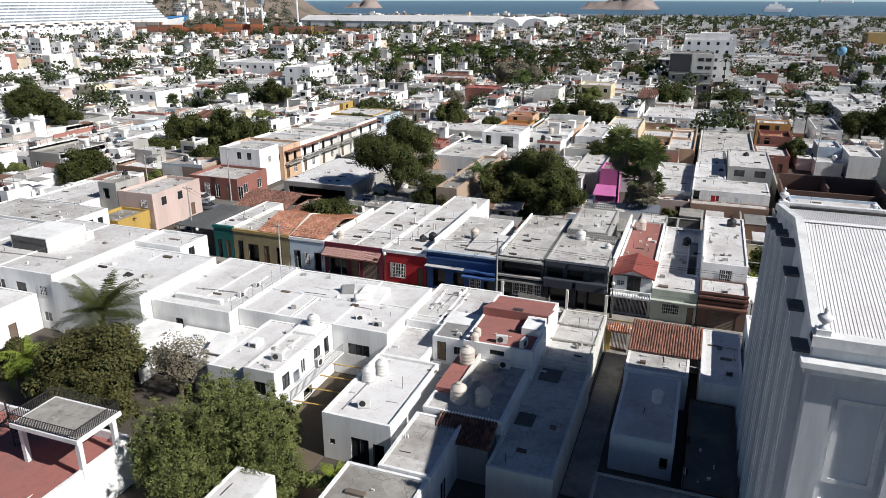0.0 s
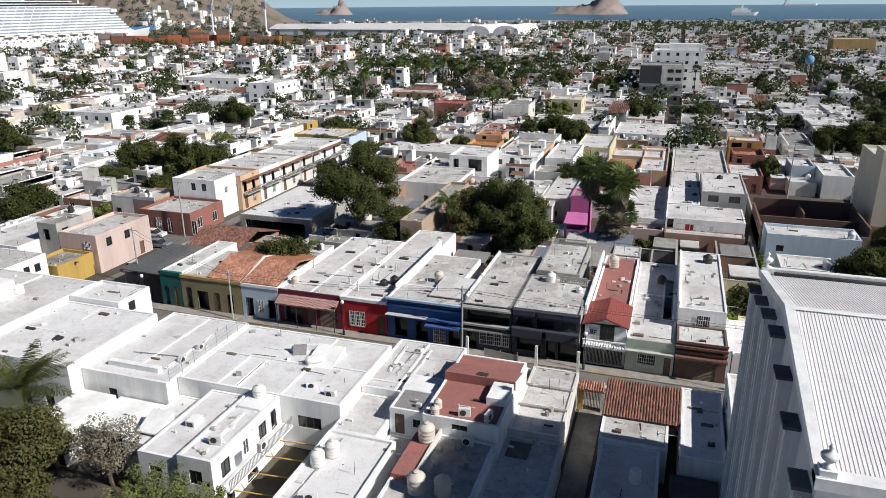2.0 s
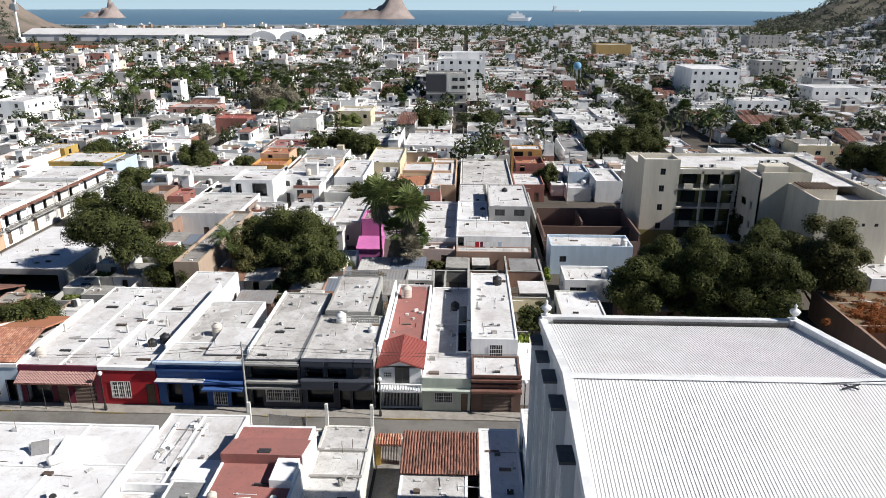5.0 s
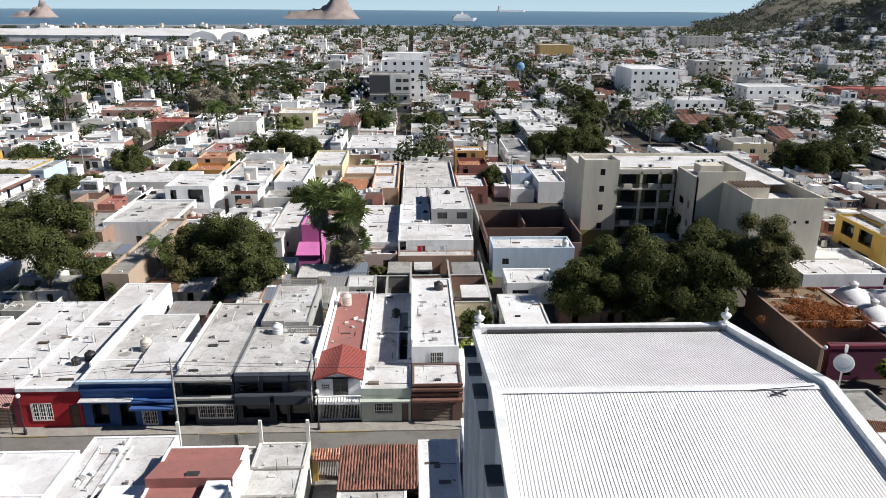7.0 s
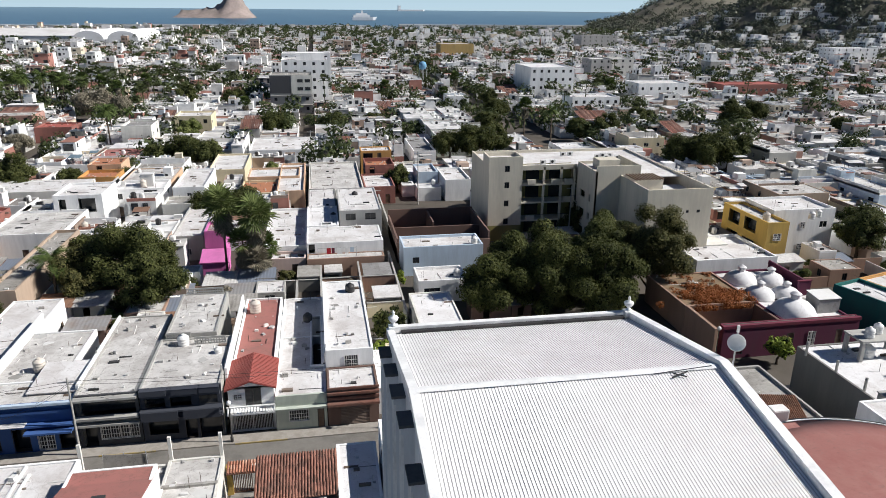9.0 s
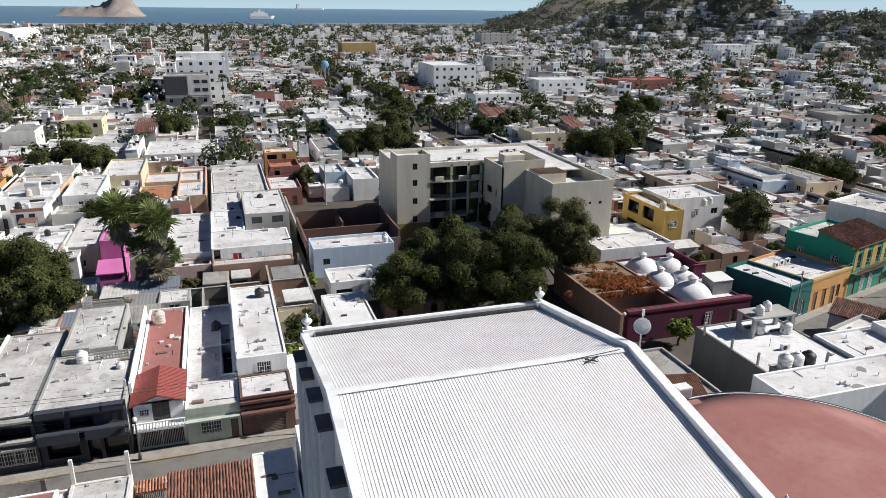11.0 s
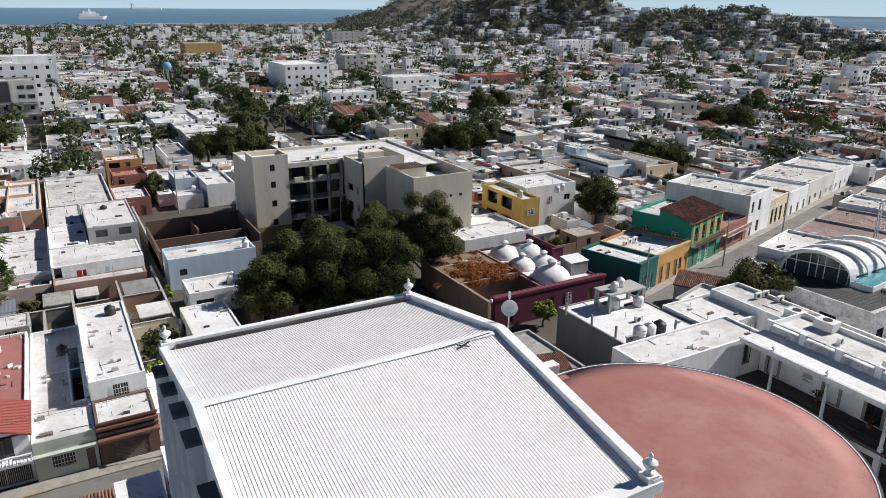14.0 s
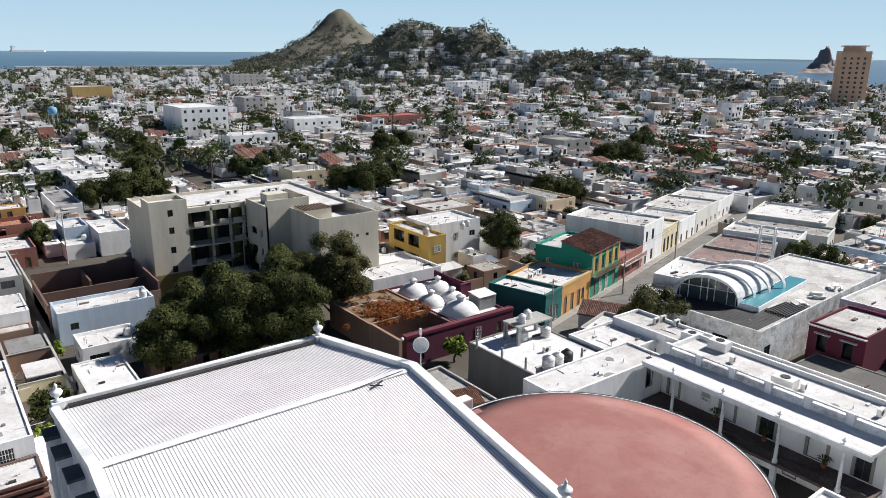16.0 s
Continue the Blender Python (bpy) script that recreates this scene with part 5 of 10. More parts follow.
# long building with curved white roof ribs and a roof pool
house(86.4, 127.0, 59.2, 74.4, 6.5, "white", "worn", "long stained white building with a roof deck", para=0.3, turn=3, sides=surf("flaking_white_plaster", (0.80, 0.80, 0.79), patches=0.5, dirt=(0.22, 0.21, 0.2), amount=0.8, big=0.7, fine=2.2), S=[(1.5, 3.2, 2.4, 4.0, "win")], Wt=[(2.6, 4.6, 2.6, 4.4, "dark"), (8.6, 10.8, 2.6, 4.4, "dark")])
house(96.8, 108.0, 50.6, 58.0, 6.0, "terracotta", "worn", "wine-red house with pale window ledges", front="magenta", sides=wall("magenta"), para=0.4, Wt=[(1.2, 2.6, 2.2, 4.6, "dark"), (4.6, 6.0, 2.2, 4.6, "dark")], S=[])
ledges = thing("facade_ledge", pose(96.6, 58.0, 0, 0, 0, -90), "pale window ledges and cornice on a wine-red wall", "ledge")
for u0, u1, z in ((0.9, 3.0, 4.7), (4.3, 6.4, 4.7), (-0.1, 7.5, 5.6)):
    part("ledge", Geo().box(u0, u1, -0.25, 0.19, z, z + 0.18), wall("offwhite"), ledges)
# dark-roofed block added in place of a dark yard
house(83.0, 95.6, 30.0, 56.0, 2.4, "stained", "dark", "low dark roof standing in for a yard beside a wine-red house", S=[], E=[], Wt=[], para=0.1)
house(110.0, 135.0, 45.0, 60.0, 6.0, "white", "worn", "white flat-roofed house with tall side wall", para=0.6)
house(100.0, 130.0, 20.0, 44.0, 5.4, "offwhite", "worn", "white house with a plain roof")

# ---- details of the house fronts ----
def bar_row(g, axis, a, b, step, f):
    n = max(1, round((b - a) / step))
    for i in range(n + 1):
        f(g, a + (b - a) * i / n)


def barrel_roof(name, x0, x1, y0, y1, z0, z1, mat, parent, pitch=0.26, label="rows of half-round clay tiles"):
    """A slope of half-round tile rows from the eave (y0, z0) up to (y1, z1), as one ribbed part."""
    g = Geo()
    n = max(3, round((x1 - x0) / pitch))
    w = (x1 - x0) / n
    m = max(3, round(abs(y1 - y0) / 0.38))
    for i in range(n):
        for j in range(m):
            ya, yb = y0 + (y1 - y0) * j / m, y0 + (y1 - y0) * (j + 1.06) / m
            za, zb = z0 + (z1 - z0) * j / m + 0.035, z0 + (z1 - z0) * (j + 1.06) / m
            pts = [(x0 + i * w + w * u, e * w * 0.5) for u, e in ((0.02, 0.0), (0.16, 0.62), (0.42, 0.95), (0.66, 0.75), (0.84, 0.0))]
            k = len(g.v)
            g.v += [(x, ya, za + e) for x, e in pts] + [(x, yb, zb + e) for x, e in pts]
            g.f += [(k + a, k + a + 1, k + a + 6, k + a + 5) for a in range(4)]
            g.m += [0] * 4
    ob = part(name, g.mesh(name, mat, weld=False), None, parent, label)
    ob["kind"] = "stuff"
    part("roof_deck", Geo().solid([(x0, y0, z0 - 0.12), (x1, y0, z0 - 0.12), (x1, y1, z1 - 0.12), (x0, y1, z1 - 0.12)], [(x0, y0, z0), (x1, y0, z0), (x1, y1, z1), (x0, y1, z1)]), clay_old, parent)



# clay tile roofs over the ochre and pale blue houses
slope = thing("tile_roof", pose(0, 0, 0), "orange clay tile roof in two slopes over old houses", "tile roof")
barrel_roof("tiles", -58.6, -53.4, 81.4, 87.5, 4.95, 6.3, tiles_island, slope)
barrel_roof("tiles", -53.1, -47.8, 81.4, 87.5, 4.9, 6.2, tiles_island, slope)
part("rear_slope", Geo().solid([(-58.6, 87.5, 6.1), (-47.8, 87.5, 6.1), (-47.8, 93.5, 4.8), (-58.6, 93.5, 4.8)], [(-58.6, 87.5, 6.3), (-47.8, 87.5, 6.3), (-47.8, 93.5, 5.0), (-58.6, 93.5, 5.0)]), ROOFS["orange"], slope)
part("gable", Geo().solid([(-53.35, 81.5, 4.8), (-53.15, 81.5, 4.8), (-53.15, 93.4, 4.8), (-53.35, 93.4, 4.8)], [(-53.35, 87.4, 6.5), (-53.15, 87.4, 6.5), (-53.15, 87.6, 6.5), (-53.35, 87.6, 6.5)]), wall("offwhite"), slope)
# fallen tile roof of a ruin by the side street
ruin = thing("ruined_roof", pose(0, 0, 0), "collapsed brown clay tile roof of a ruin", "tile roof")
barrel_roof("tiles", -74.0, -64.0, 95.5, 103.0, 2.6, 4.6, tiles_old, ruin, label="broken brown clay tiles")
part("rear_slope", Geo().solid([(-74.0, 103, 4.3), (-64, 103, 4.3), (-64, 109.5, 2.4), (-74.0, 109.5, 2.4)], [(-74.0, 103, 4.55), (-64, 103, 4.55), (-64, 109.5, 2.6), (-74.0, 109.5, 2.6)]), clay_old, ruin)
part("wall", Geo().box(-74, -73.6, 95.6, 109, 0, 2.4).box(-64.4, -64, 95.6, 109, 0, 2.4).box(-73.6, -64.4, 95.6, 96, 0, 2.4), wall("brick"), ruin)
shed = thing("tile_shed", pose(0, 0, 0), "low shed with brown clay tiles", "shed")
barrel_roof("tiles", -62.6, -55.4, 95.0, 98.2, 3.0, 3.9, tiles_old, shed)
part("wall", Geo().box(-62.4, -55.6, 95.3, 98, 0, 2.9), wall("offwhite"), shed)
canopy = thing("shade_canopy", pose(0, 0, 0), "dark sheet metal canopy over a yard", "canopy")
part("sheet", Geo().solid([(-76.0, 84.6, 3.0), (-66.2, 83.8, 3.2), (-66.2, 94.8, 3.9), (-75, 95, 3.6)], [(-76.0, 84.6, 3.12), (-66.2, 83.8, 3.32), (-66.2, 94.8, 4.02), (-75, 95, 3.72)]), surf("dark_sheet", (0.09, 0.095, 0.10), amount=0.5), canopy)
for x, y in ((-75.6, 85), (-66.6, 84.3), (-66.6, 94.4), (-74.6, 94.6)):
    part("post", Geo().tube((x, y, 0), (x, y, 3.3), 0.06), galv, canopy)

# pink awning, blue ledge, cornices
awn = thing("awning", pose(0, 0, 0), "long faded pink awning on thin posts", "awning")
barrel_roof("sheet", -47.4, -38.9, 79.9, 81.3, 3.25, 4.0, surf("faded_pink_sheet", (0.42, 0.25, 0.22), dirt=(0.25, 0.15, 0.13), amount=0.5, big=0.6), awn, pitch=0.16, label="ribbed faded pink sheet")
for x in (-47.2, -44.4, -41.6, -39.1):
    part("post", Geo().tube((x, 80.0, 0.15), (x, 80.0, 3.2), 0.05), iron, awn)
awn = thing("awning", pose(0, 0, 0), "blue ledge with a white top along a facade", "awning")
part("ledge", Geo().box(-32.3, -22.7, 80.5, 81.28, 3.25, 3.45), wall("blue"), awn)
part("cover", Geo().box(-32.3, -27.0, 80.42, 81.28, 3.45, 3.52), ROOFS["white"], awn)
part("front", Geo().box(-27.0, -22.7, 79.9, 81.28, 2.75, 2.95), wall("blue"), awn)
crn = thing("cornice", pose(0, 0, 0), "blue and white stepped cornice on a blue facade", "cornice")
part("band", Geo().box(-32.3, -22.7, 80.98, 81.28, 4.5, 4.75), wall("blue"), crn)
part("cap", Geo().box(-32.4, -22.6, 80.86, 81.28, 5.35, 5.6), wall("lightblue"), crn)
# loggia edges of the two dark houses
for x0, x1, zs, c in ((-22.5, -16.6, (2.75, 3.45, 5.55), "concrete"), (-16.5, -8.7, (2.9, 3.7), "slate")):
    th = thing("facade_ledge", pose(0, 0, 0), "projecting concrete ledges across a dark house front", "ledge")
    for z in zs:
        part("ledge", Geo().box(x0, x1, 80.55, 81.28, z, z + 0.22), wall(c), th)
th = thing("balcony", pose(0, 0, 0), "blocky slate balcony fronts on a dark facade", "balcony")
for x in (-16.4, -12.4):
    part("front", Geo().box(x, x + 3.5, 80.4, 80.55, 2.9, 3.9), wall("slate"), th)
part("parapet", Geo().box(-16.4, -8.8, 80.9, 81.28, 5.2, 6.05), wall("slate"), th)
# white house: gabled red roof and balustraded balcony
gable = thing("gable_roof", pose(0, 0, 0), "small red gabled roof over a white house", "roof")
rm = surf("red_ribbed_tiles", (0.30, 0.075, 0.062), dirt=(0.26, 0.10, 0.08), amount=0.5, big=0.8)
for xa, xb in ((-8.5, -6.1), (-3.3, -5.7)):
    g = Geo()
    n = 22
    for i in range(n):
        ya, yb = 81.5 + 6.4 * i / n, 81.5 + 6.4 * (i + 0.8) / n
        g.solid([(xa, ya, 5.05), (xb + 0.2 * (1 if xb < xa else -1) * -1, ya, 5.95), (xb + 0.2 * (1 if xb < xa else -1) * -1, yb, 5.95), (xa, yb, 5.05)], [(xa, ya, 5.17), (-5.9, ya, 6.1), (-5.9, yb, 6.1), (xa, yb, 5.17)])
    ob = part("slope", g, rm, gable)
    part("deck", Geo().solid([(xa, 81.45, 4.98), (-5.9, 81.45, 5.9), (-5.9, 87.9, 5.9), (xa, 87.9, 4.98)], [(xa, 81.45, 5.1), (-5.9, 81.45, 6.02), (-5.9, 87.9, 6.02), (xa, 87.9, 5.1)]), rm, gable)
part("gable_wall", Geo().solid([(-8.2, 81.9, 5.0), (-3.6, 81.9, 5.0), (-5.9, 81.9, 5.9)], [(-8.2, 82.1, 5.0), (-3.6, 82.1, 5.0), (-5.9, 82.1, 5.9)]), wall("white"), gable)
bal = thing("balcony", pose(0, 0, 0), "white balcony with round balusters", "balcony")
part("slab", Geo().box(-8.3, -3.5, 80.7, 81.9, 2.62, 2.8), wall("white"), bal)
part("handrail", Geo().box(-8.3, -3.5, 80.7, 80.85, 3.5, 3.62), wall("white"), bal)
for i in range(17):
    part("baluster", Geo().lathe([(0.05, 2.8), (0.09, 3.0), (0.04, 3.25), (0.06, 3.5)], -8.2 + 0.287 * i, 80.78, 0, 8), wall("white"), bal)
# stepped bands of the brown house
th = thing("facade_ledge", pose(0, 0, 0), "dark red-brown stepped bands above a garage", "ledge")
for z, o in ((2.75, 0.7), (3.35, 0.25), (3.9, 0.35), (4.4, 0.15)):
    part("band", Geo().box(1.75, 7.15, 81.28 - o, 81.28, z, z + 0.26), surf("redbrown_paint", (0.17, 0.07, 0.05), amount=0.4), th)
th = thing("facade_ledge", pose(0, 0, 0), "thin pale concrete ledge over a window", "ledge")
part("ledge", Geo().box(-3.5, 1.7, 80.7, 81.28, 2.75, 2.9), wall("palegreen"), th)

# clay tile lean-to beside the driveway: every tile on its own
lean = thing("tile_roof", pose(0, 0, 0), "weathered brown clay tile lean-to roof", "tile roof")
part("deck", Geo().solid([(-4.5, 65.6, 3.55), (2.4, 65.6, 3.55), (2.4, 70.1, 4.75), (-4.5, 70.1, 4.75)], [(-4.5, 65.6, 3.62), (2.4, 65.6, 3.62), (2.4, 70.1, 4.82), (-4.5, 70.1, 4.82)]), clay_old, lean)
part("wall", Geo().box(-4.4, 2.3, 69.6, 70.0, 0, 4.7).box(-4.4, -4.2, 66, 69.6, 0, 3.6), wall("offwhite"), lean)
tg = Geo()
prof = [(0.115 * math.cos(a), 0.105 * math.sin(a)) for a in (0.0, 0.8, 1.57, 2.34, 3.14)]
tg.v = [(x, 0, z) for x, z in prof] + [(x * 0.82, 0.5, z * 0.85 + 0.03) for x, z in prof]
tg.f = [(i + 1, i, i + 5, i + 6) for i in range(4)]
tg.m = [0] * 4
tile_mesh = tg.mesh("tile", clay_old)
rng = random.Random(31)
incl = math.degrees(math.atan2(1.2, 4.5))
for i in range(27):
    for j in range(11):
        part("tile", tile_mesh, None, lean, at=pose(-4.36 + 0.255 * i + rng.uniform(-0.012, 0.012), 65.5 + 0.415 * j, 3.63 + 0.1107 * j + rng.uniform(0, 0.02), incl, rng.uniform(-3, 3), rng.uniform(-3, 3)))
# small tiled roof on the dusty house, and the driveway gate
th = thing("tile_roof", pose(0, 0, 0), "dark mossy clay tile roof over a small room", "tile roof")
barrel_roof("tiles", -17.6, -12.7, 44.6, 47.4, 3.6, 4.5, tiles_old, th)
part("wall", Geo().box(-17.4, -12.8, 45.0, 47.1, 0, 3.5), wall("grey"), th)
gate = thing("gate", pose(0, 0, 0), "rusty iron gate under a small tiled porch", "gate")
part("post", Geo().box(-7.4, -6.9, 71.6, 72.1, 0, 3.0), wall("yellow"), gate, "ochre gate post")
part("post", Geo().box(-5.1, -4.7, 71.6, 72.1, 0, 3.0), wall("offwhite"), gate)
g = Geo()
panel(g, -6.9, -5.1, 0.1, 2.3, [(-6.86 + 0.15 * i, -6.78 + 0.15 * i, 0.2, 2.2) for i in range(12)], 0.05)
gg = Geo()
moved(g, Matrix.Translation((0, 71.8, 0)), gg)
part("leaf", gg, surf("rusty_iron", (0.16, 0.07, 0.045), amount=0.6), gate)
barrel_roof("tiles", -7.3, -4.8, 71.0, 72.2, 2.7, 3.1, tiles_island, gate)

# ---- roofs of the white houses ----
def roof_box(x0, x1, y0, y1, z, h, label, mat=None, open_side=True, cut=0.0):
    th = thing("roof_light", pose(0, 0, 0), label, "roof light", "roof lights")
    g = Geo()
    g.solid([(x0, y0, z), (x1, y0, z), (x1, y1, z), (x0, y1, z)], [(x0, y0, z + h - cut), (x1, y0, z + h - cut), (x1, y1, z + h), (x0, y1, z + h)])
    part("curb", g, mat or wall("white"), th)
    if open_side:
        part("opening", Geo().box(x0 + 0.15, x1 - 0.15, y0 - 0.02, y0 + 0.05, z + 0.1, z + h - cut - 0.12), glass, th)
    return th


roof_box(-43.6, -41.4, 50.2, 52.6, 3.36, 1.3, "slanted white roof light with a dark side", cut=0.9)
roof_box(-38.8, -37.9, 50.9, 52.2, 4.66, 0.6, "white roof light over a stair")
roof_box(-35.7, -33.4, 54.2, 56.6, 5.1, 0.35, "low white raised roof edge", open_side=False)
roof_box(-33.8, -30.8, 62.5, 66.5, 4.95, 1.1, "white wedge-shaped roof light", open_side=False, cut=0.9)
roof_box(-22.7, -19.5, 61.7, 64.4, 4.8, 0.6, "low pale raised slab on a white roof", open_side=False)
roof_box(-14.1, -12.3, 60.0, 62.9, 6.0, 0.85, "white stair box on a red terrace", open_side=False)
# single red slope over the street end of the terrace house
slope = thing("lean_to_roof", pose(0, 0, 0), "salmon red sloping roof slab with a tiled lower edge", "roof")
part("slab", Geo().solid([(-18.9, 63.0, 6.0), (-12.2, 63.0, 6.0), (-12.2, 68.7, 5.4), (-18.9, 68.7, 5.4)], [(-18.9, 63.0, 7.05), (-12.2, 63.0, 7.05), (-12.2, 68.7, 5.62), (-18.9, 68.7, 5.62)]), ROOFS["salmon"], slope)
part("side_wall", Geo().solid([(-12.19, 63.0, 6.1), (-12.12, 63.0, 6.1), (-12.12, 68.7, 5.3), (-12.19, 68.7, 5.3)], [(-12.19, 63.0, 7.0), (-12.12, 63.0, 7.0), (-12.12, 68.7, 5.58), (-12.19, 68.7, 5.58)]), wall("white"), slope)
part("hatch", Geo().box(-15.9, -14.9, 63.3, 63.9, 6.7, 7.02), frame_dark, slope)
for i in range(26):
    part("edge_tile", Geo().tube((-18.75 + 0.256 * i, 68.3, 5.78), (-18.75 + 0.256 * i, 68.85, 5.64), 0.1, n=6), ROOFS["salmon"], slope)
screen = thing("sheet_screen", pose(0, 0, 0), "tall grey sheet fence screening a roof edge", "fence")
part("sheet", Geo().solid([(-17.4, 71.3, 3.6), (-13.8, 71.5, 3.6), (-13.8, 71.56, 3.6), (-17.4, 71.36, 3.6)], [(-17.2, 71.3, 5.6), (-13.7, 71.5, 5.2), (-13.7, 71.56, 5.2), (-17.2, 71.36, 5.6)]), ROOFS["concrete"], screen)
for x in (-17.3, -15.6, -13.8):
    part("post", Geo().tube((x, 71.45, 3.6), (x, 71.45, 5.6), 0.04, n=5), galv, screen)
terrace_wall = thing("terrace_wall", pose(0, 0, 0), "narrow raised red roof strip beside water tanks", "parapet")
part("strip", Geo().box(-19.15, -17.3, 50.0, 56.7, 4.5, 4.95), ROOFS["salmon"], terrace_wall)
part("kerb", Geo().box(-17.3, -17.1, 50.0, 56.7, 4.5, 5.15), wall("offwhite"), terrace_wall)
roof_box(-11.7, -9.8, 57.2, 59.4, 3.2, 0.12, "dark roof hatch in concrete", mat=ROOFS["dark"], open_side=False)
roof_box(-11.9, -10.4, 49.4, 51.2, 3.2, 0.12, "dark roof hatch in concrete", mat=ROOFS["dark"], open_side=False)
for y in (64.4, 68.2):
    roof_box(-12.1, -7.6, y, y + 0.3, 3.75, 0.25, "rough concrete joint across a roof", mat=ROOFS["concrete"], open_side=False)
roof_box(-52.5, -46.5, 57.0, 57.6, 5.0, 0.9, "low white terrace wall", open_side=False)
roof_box(-54.3, -50.0, 48.0, 54.8, 0.0, 3.6, "white annex with a walled terrace")
roof_box(-49.9, -44.6, 50.0, 55.3, 0.0, 3.2, "white annex with a small terrace")
roof_box(-63.0, -60.0, 65.0, 68.5, 4.9, 0.8, "low white raised roof slab", open_side=False)
roof_box(-80.0, -74.0, 60.0, 66.0, 6.5, 2.2, "white stair room on a roof")
# low walls and wire fence between roofs
fence = thing("wire_fence", pose(0, 0, 0), "thin wire fence along a white roof edge", "fence")
for i in range(8):
    y = 56.0 + 1.9 * i
    part("post", Geo().tube((-44.35, y, 5.4), (-44.35, y, 7.1), 0.03, n=5), galv, fence)
for z in (5.7, 6.1, 6.5, 6.95):
    part("wire", Geo().tube((-44.35, 56.0, z), (-44.35, 69.3, z), 0.012, n=4), galv, fence)
for x, y, z in ((-37.5, 84, 4.2), (-36.2, 88, 4.2), (-35.4, 92, 4.2), (-39.6, 86, 4.2), (-39.4, 90, 4.2), (-39.2, 94, 4.2), (-39.1, 98, 4.2), (-47.0, 90, 4.3), (-22.6, 90, 5.2), (1.7, 88, 4), (-8.9, 84, 5.6)):
    put_post = thing("roof_post", pose(x, y, z), "short concrete post with rebar on a roof edge", "post", "roof posts")
    part("post", Geo().box(-0.1, 0.1, -0.1, 0.1, 0, 1.3), wall("offwhite"), put_post)
    part("bar", Geo().tube((0, 0, 1.3), (0.05, 0, 1.7), 0.02, n=4), iron, put_post)
# balcony, beams and dark court of the two-storey white house
court = thing("courtyard", pose(0, 0, 0), "narrow brown courtyard with clotheslines between white houses", "courtyard")
part("floor", Geo().box(-32.9, -26.9, 40.8, 56.8, 0.0, 0.06), earth, court)
balc = thing("balcony", pose(0, 0, 0), "long white balcony with grey railing over a courtyard", "balcony")
part("slab", Geo().box(-32.98, -31.6, 46.6, 56.6, 2.55, 2.72), wall("white"), balc)
g = Geo()
raw = Geo()
panel(raw, 0, 9.9, 0, 0.95, [(0.05 + 0.2 * i, 0.22 + 0.2 * i, 0.06, 0.89) for i in range(49)], 0.04)
moved(raw, pose(-31.62, 46.65, 2.72, 0, 0, 90), g)
part("railing", g, galv, balc)
for i in range(4):
    part("beam", Geo().tube((-31.6, 47.0 + 2.4 * i, 2.6), (-28.0, 47.7 + 2.4 * i, 2.3), 0.06), wall("yellow"), balc, "yellow pole across the court")

# roof pavilion on the salmon terrace
pav = thing("pavilion", pose(0, 0, 0), "white roof pavilion with an iron-railed top", "pavilion")
for x, y in ((-45.0, 31.4), (-39.5, 31.4), (-39.5, 34.6), (-45.0, 34.6)):
    part("post", Geo().box(x - 0.18, x + 0.18, y - 0.18, y + 0.18, 3.5, 6.6), wall("white"), pav)
part("slab", Geo().box(-45.5, -39.0, 30.9, 35.1, 6.6, 6.95), wall("white"), pav)
part("deck", Geo().box(-45.2, -39.3, 31.2, 34.8, 6.95, 7.0), ROOFS["concrete"], pav)
for m_, ln in ((pose(-45.4, 31.0, 6.95), 6.3), (pose(-39.1, 31.0, 6.95, 0, 0, 90), 4.0), (pose(-45.4, 35.0, 6.95), 6.3), (pose(-45.4, 31.0, 6.95, 0, 0, 90), 4.0)):
    raw, g = Geo(), Geo()
    k = int(ln / 0.16)
    panel(raw, 0, ln, 0.05, 0.85, [(ln * i / k + 0.02, ln * (i + 1) / k - 0.02, 0.1, 0.8) for i in range(k)], 0.03)
    moved(raw, m_, g)
    part("railing", g, iron, pav)

# ---- street furniture ----
def street_lamp(x, y, label="black street lamp with a white globe"):
    th = thing("street_lamp", pose(x, y, 0.15), label, "street lamp", "street lamps")
    part("post", Geo().lathe([(0.16, 0), (0.16, 0.5), (0.09, 0.65), (0.06, 1.2), (0.05, 4.0), (0.08, 4.1), (0.05, 4.25)], n=10), iron, th)
    part("globe", Geo().lathe([(0.08, 4.2), (0.2, 4.3), (0.24, 4.45), (0.2, 4.62), (0.05, 4.7)], n=12), surf("milky_globe", (0.85, 0.84, 0.80), rough=0.3, amount=0.05, bump=0), th, smooth=True)
    return th


lamp = street_lamp(-7.9, 80.0)
for x, y in ((-37.8, 80.0), (7.4, 80.0), (-68.0, 80.0), (7.0, 88.0), (50.0, 88.4)):
    copy_thing(lamp, pose(x, y, 0.15))


def pole(x, y, h, r=0.13, wood_=False):
    th = thing("utility_pole", pose(x, y, 0), "grey concrete utility pole with crossarm", "utility pole", "utility poles")
    part("pole", Geo().tube((0, 0, 0), (0, 0, h), r, r * 0.7, 8), wall("concrete"), th)
    part("crossarm", Geo().box(-0.9, 0.9, -0.05, 0.05, h - 0.5, h - 0.4), galv, th)
    return th


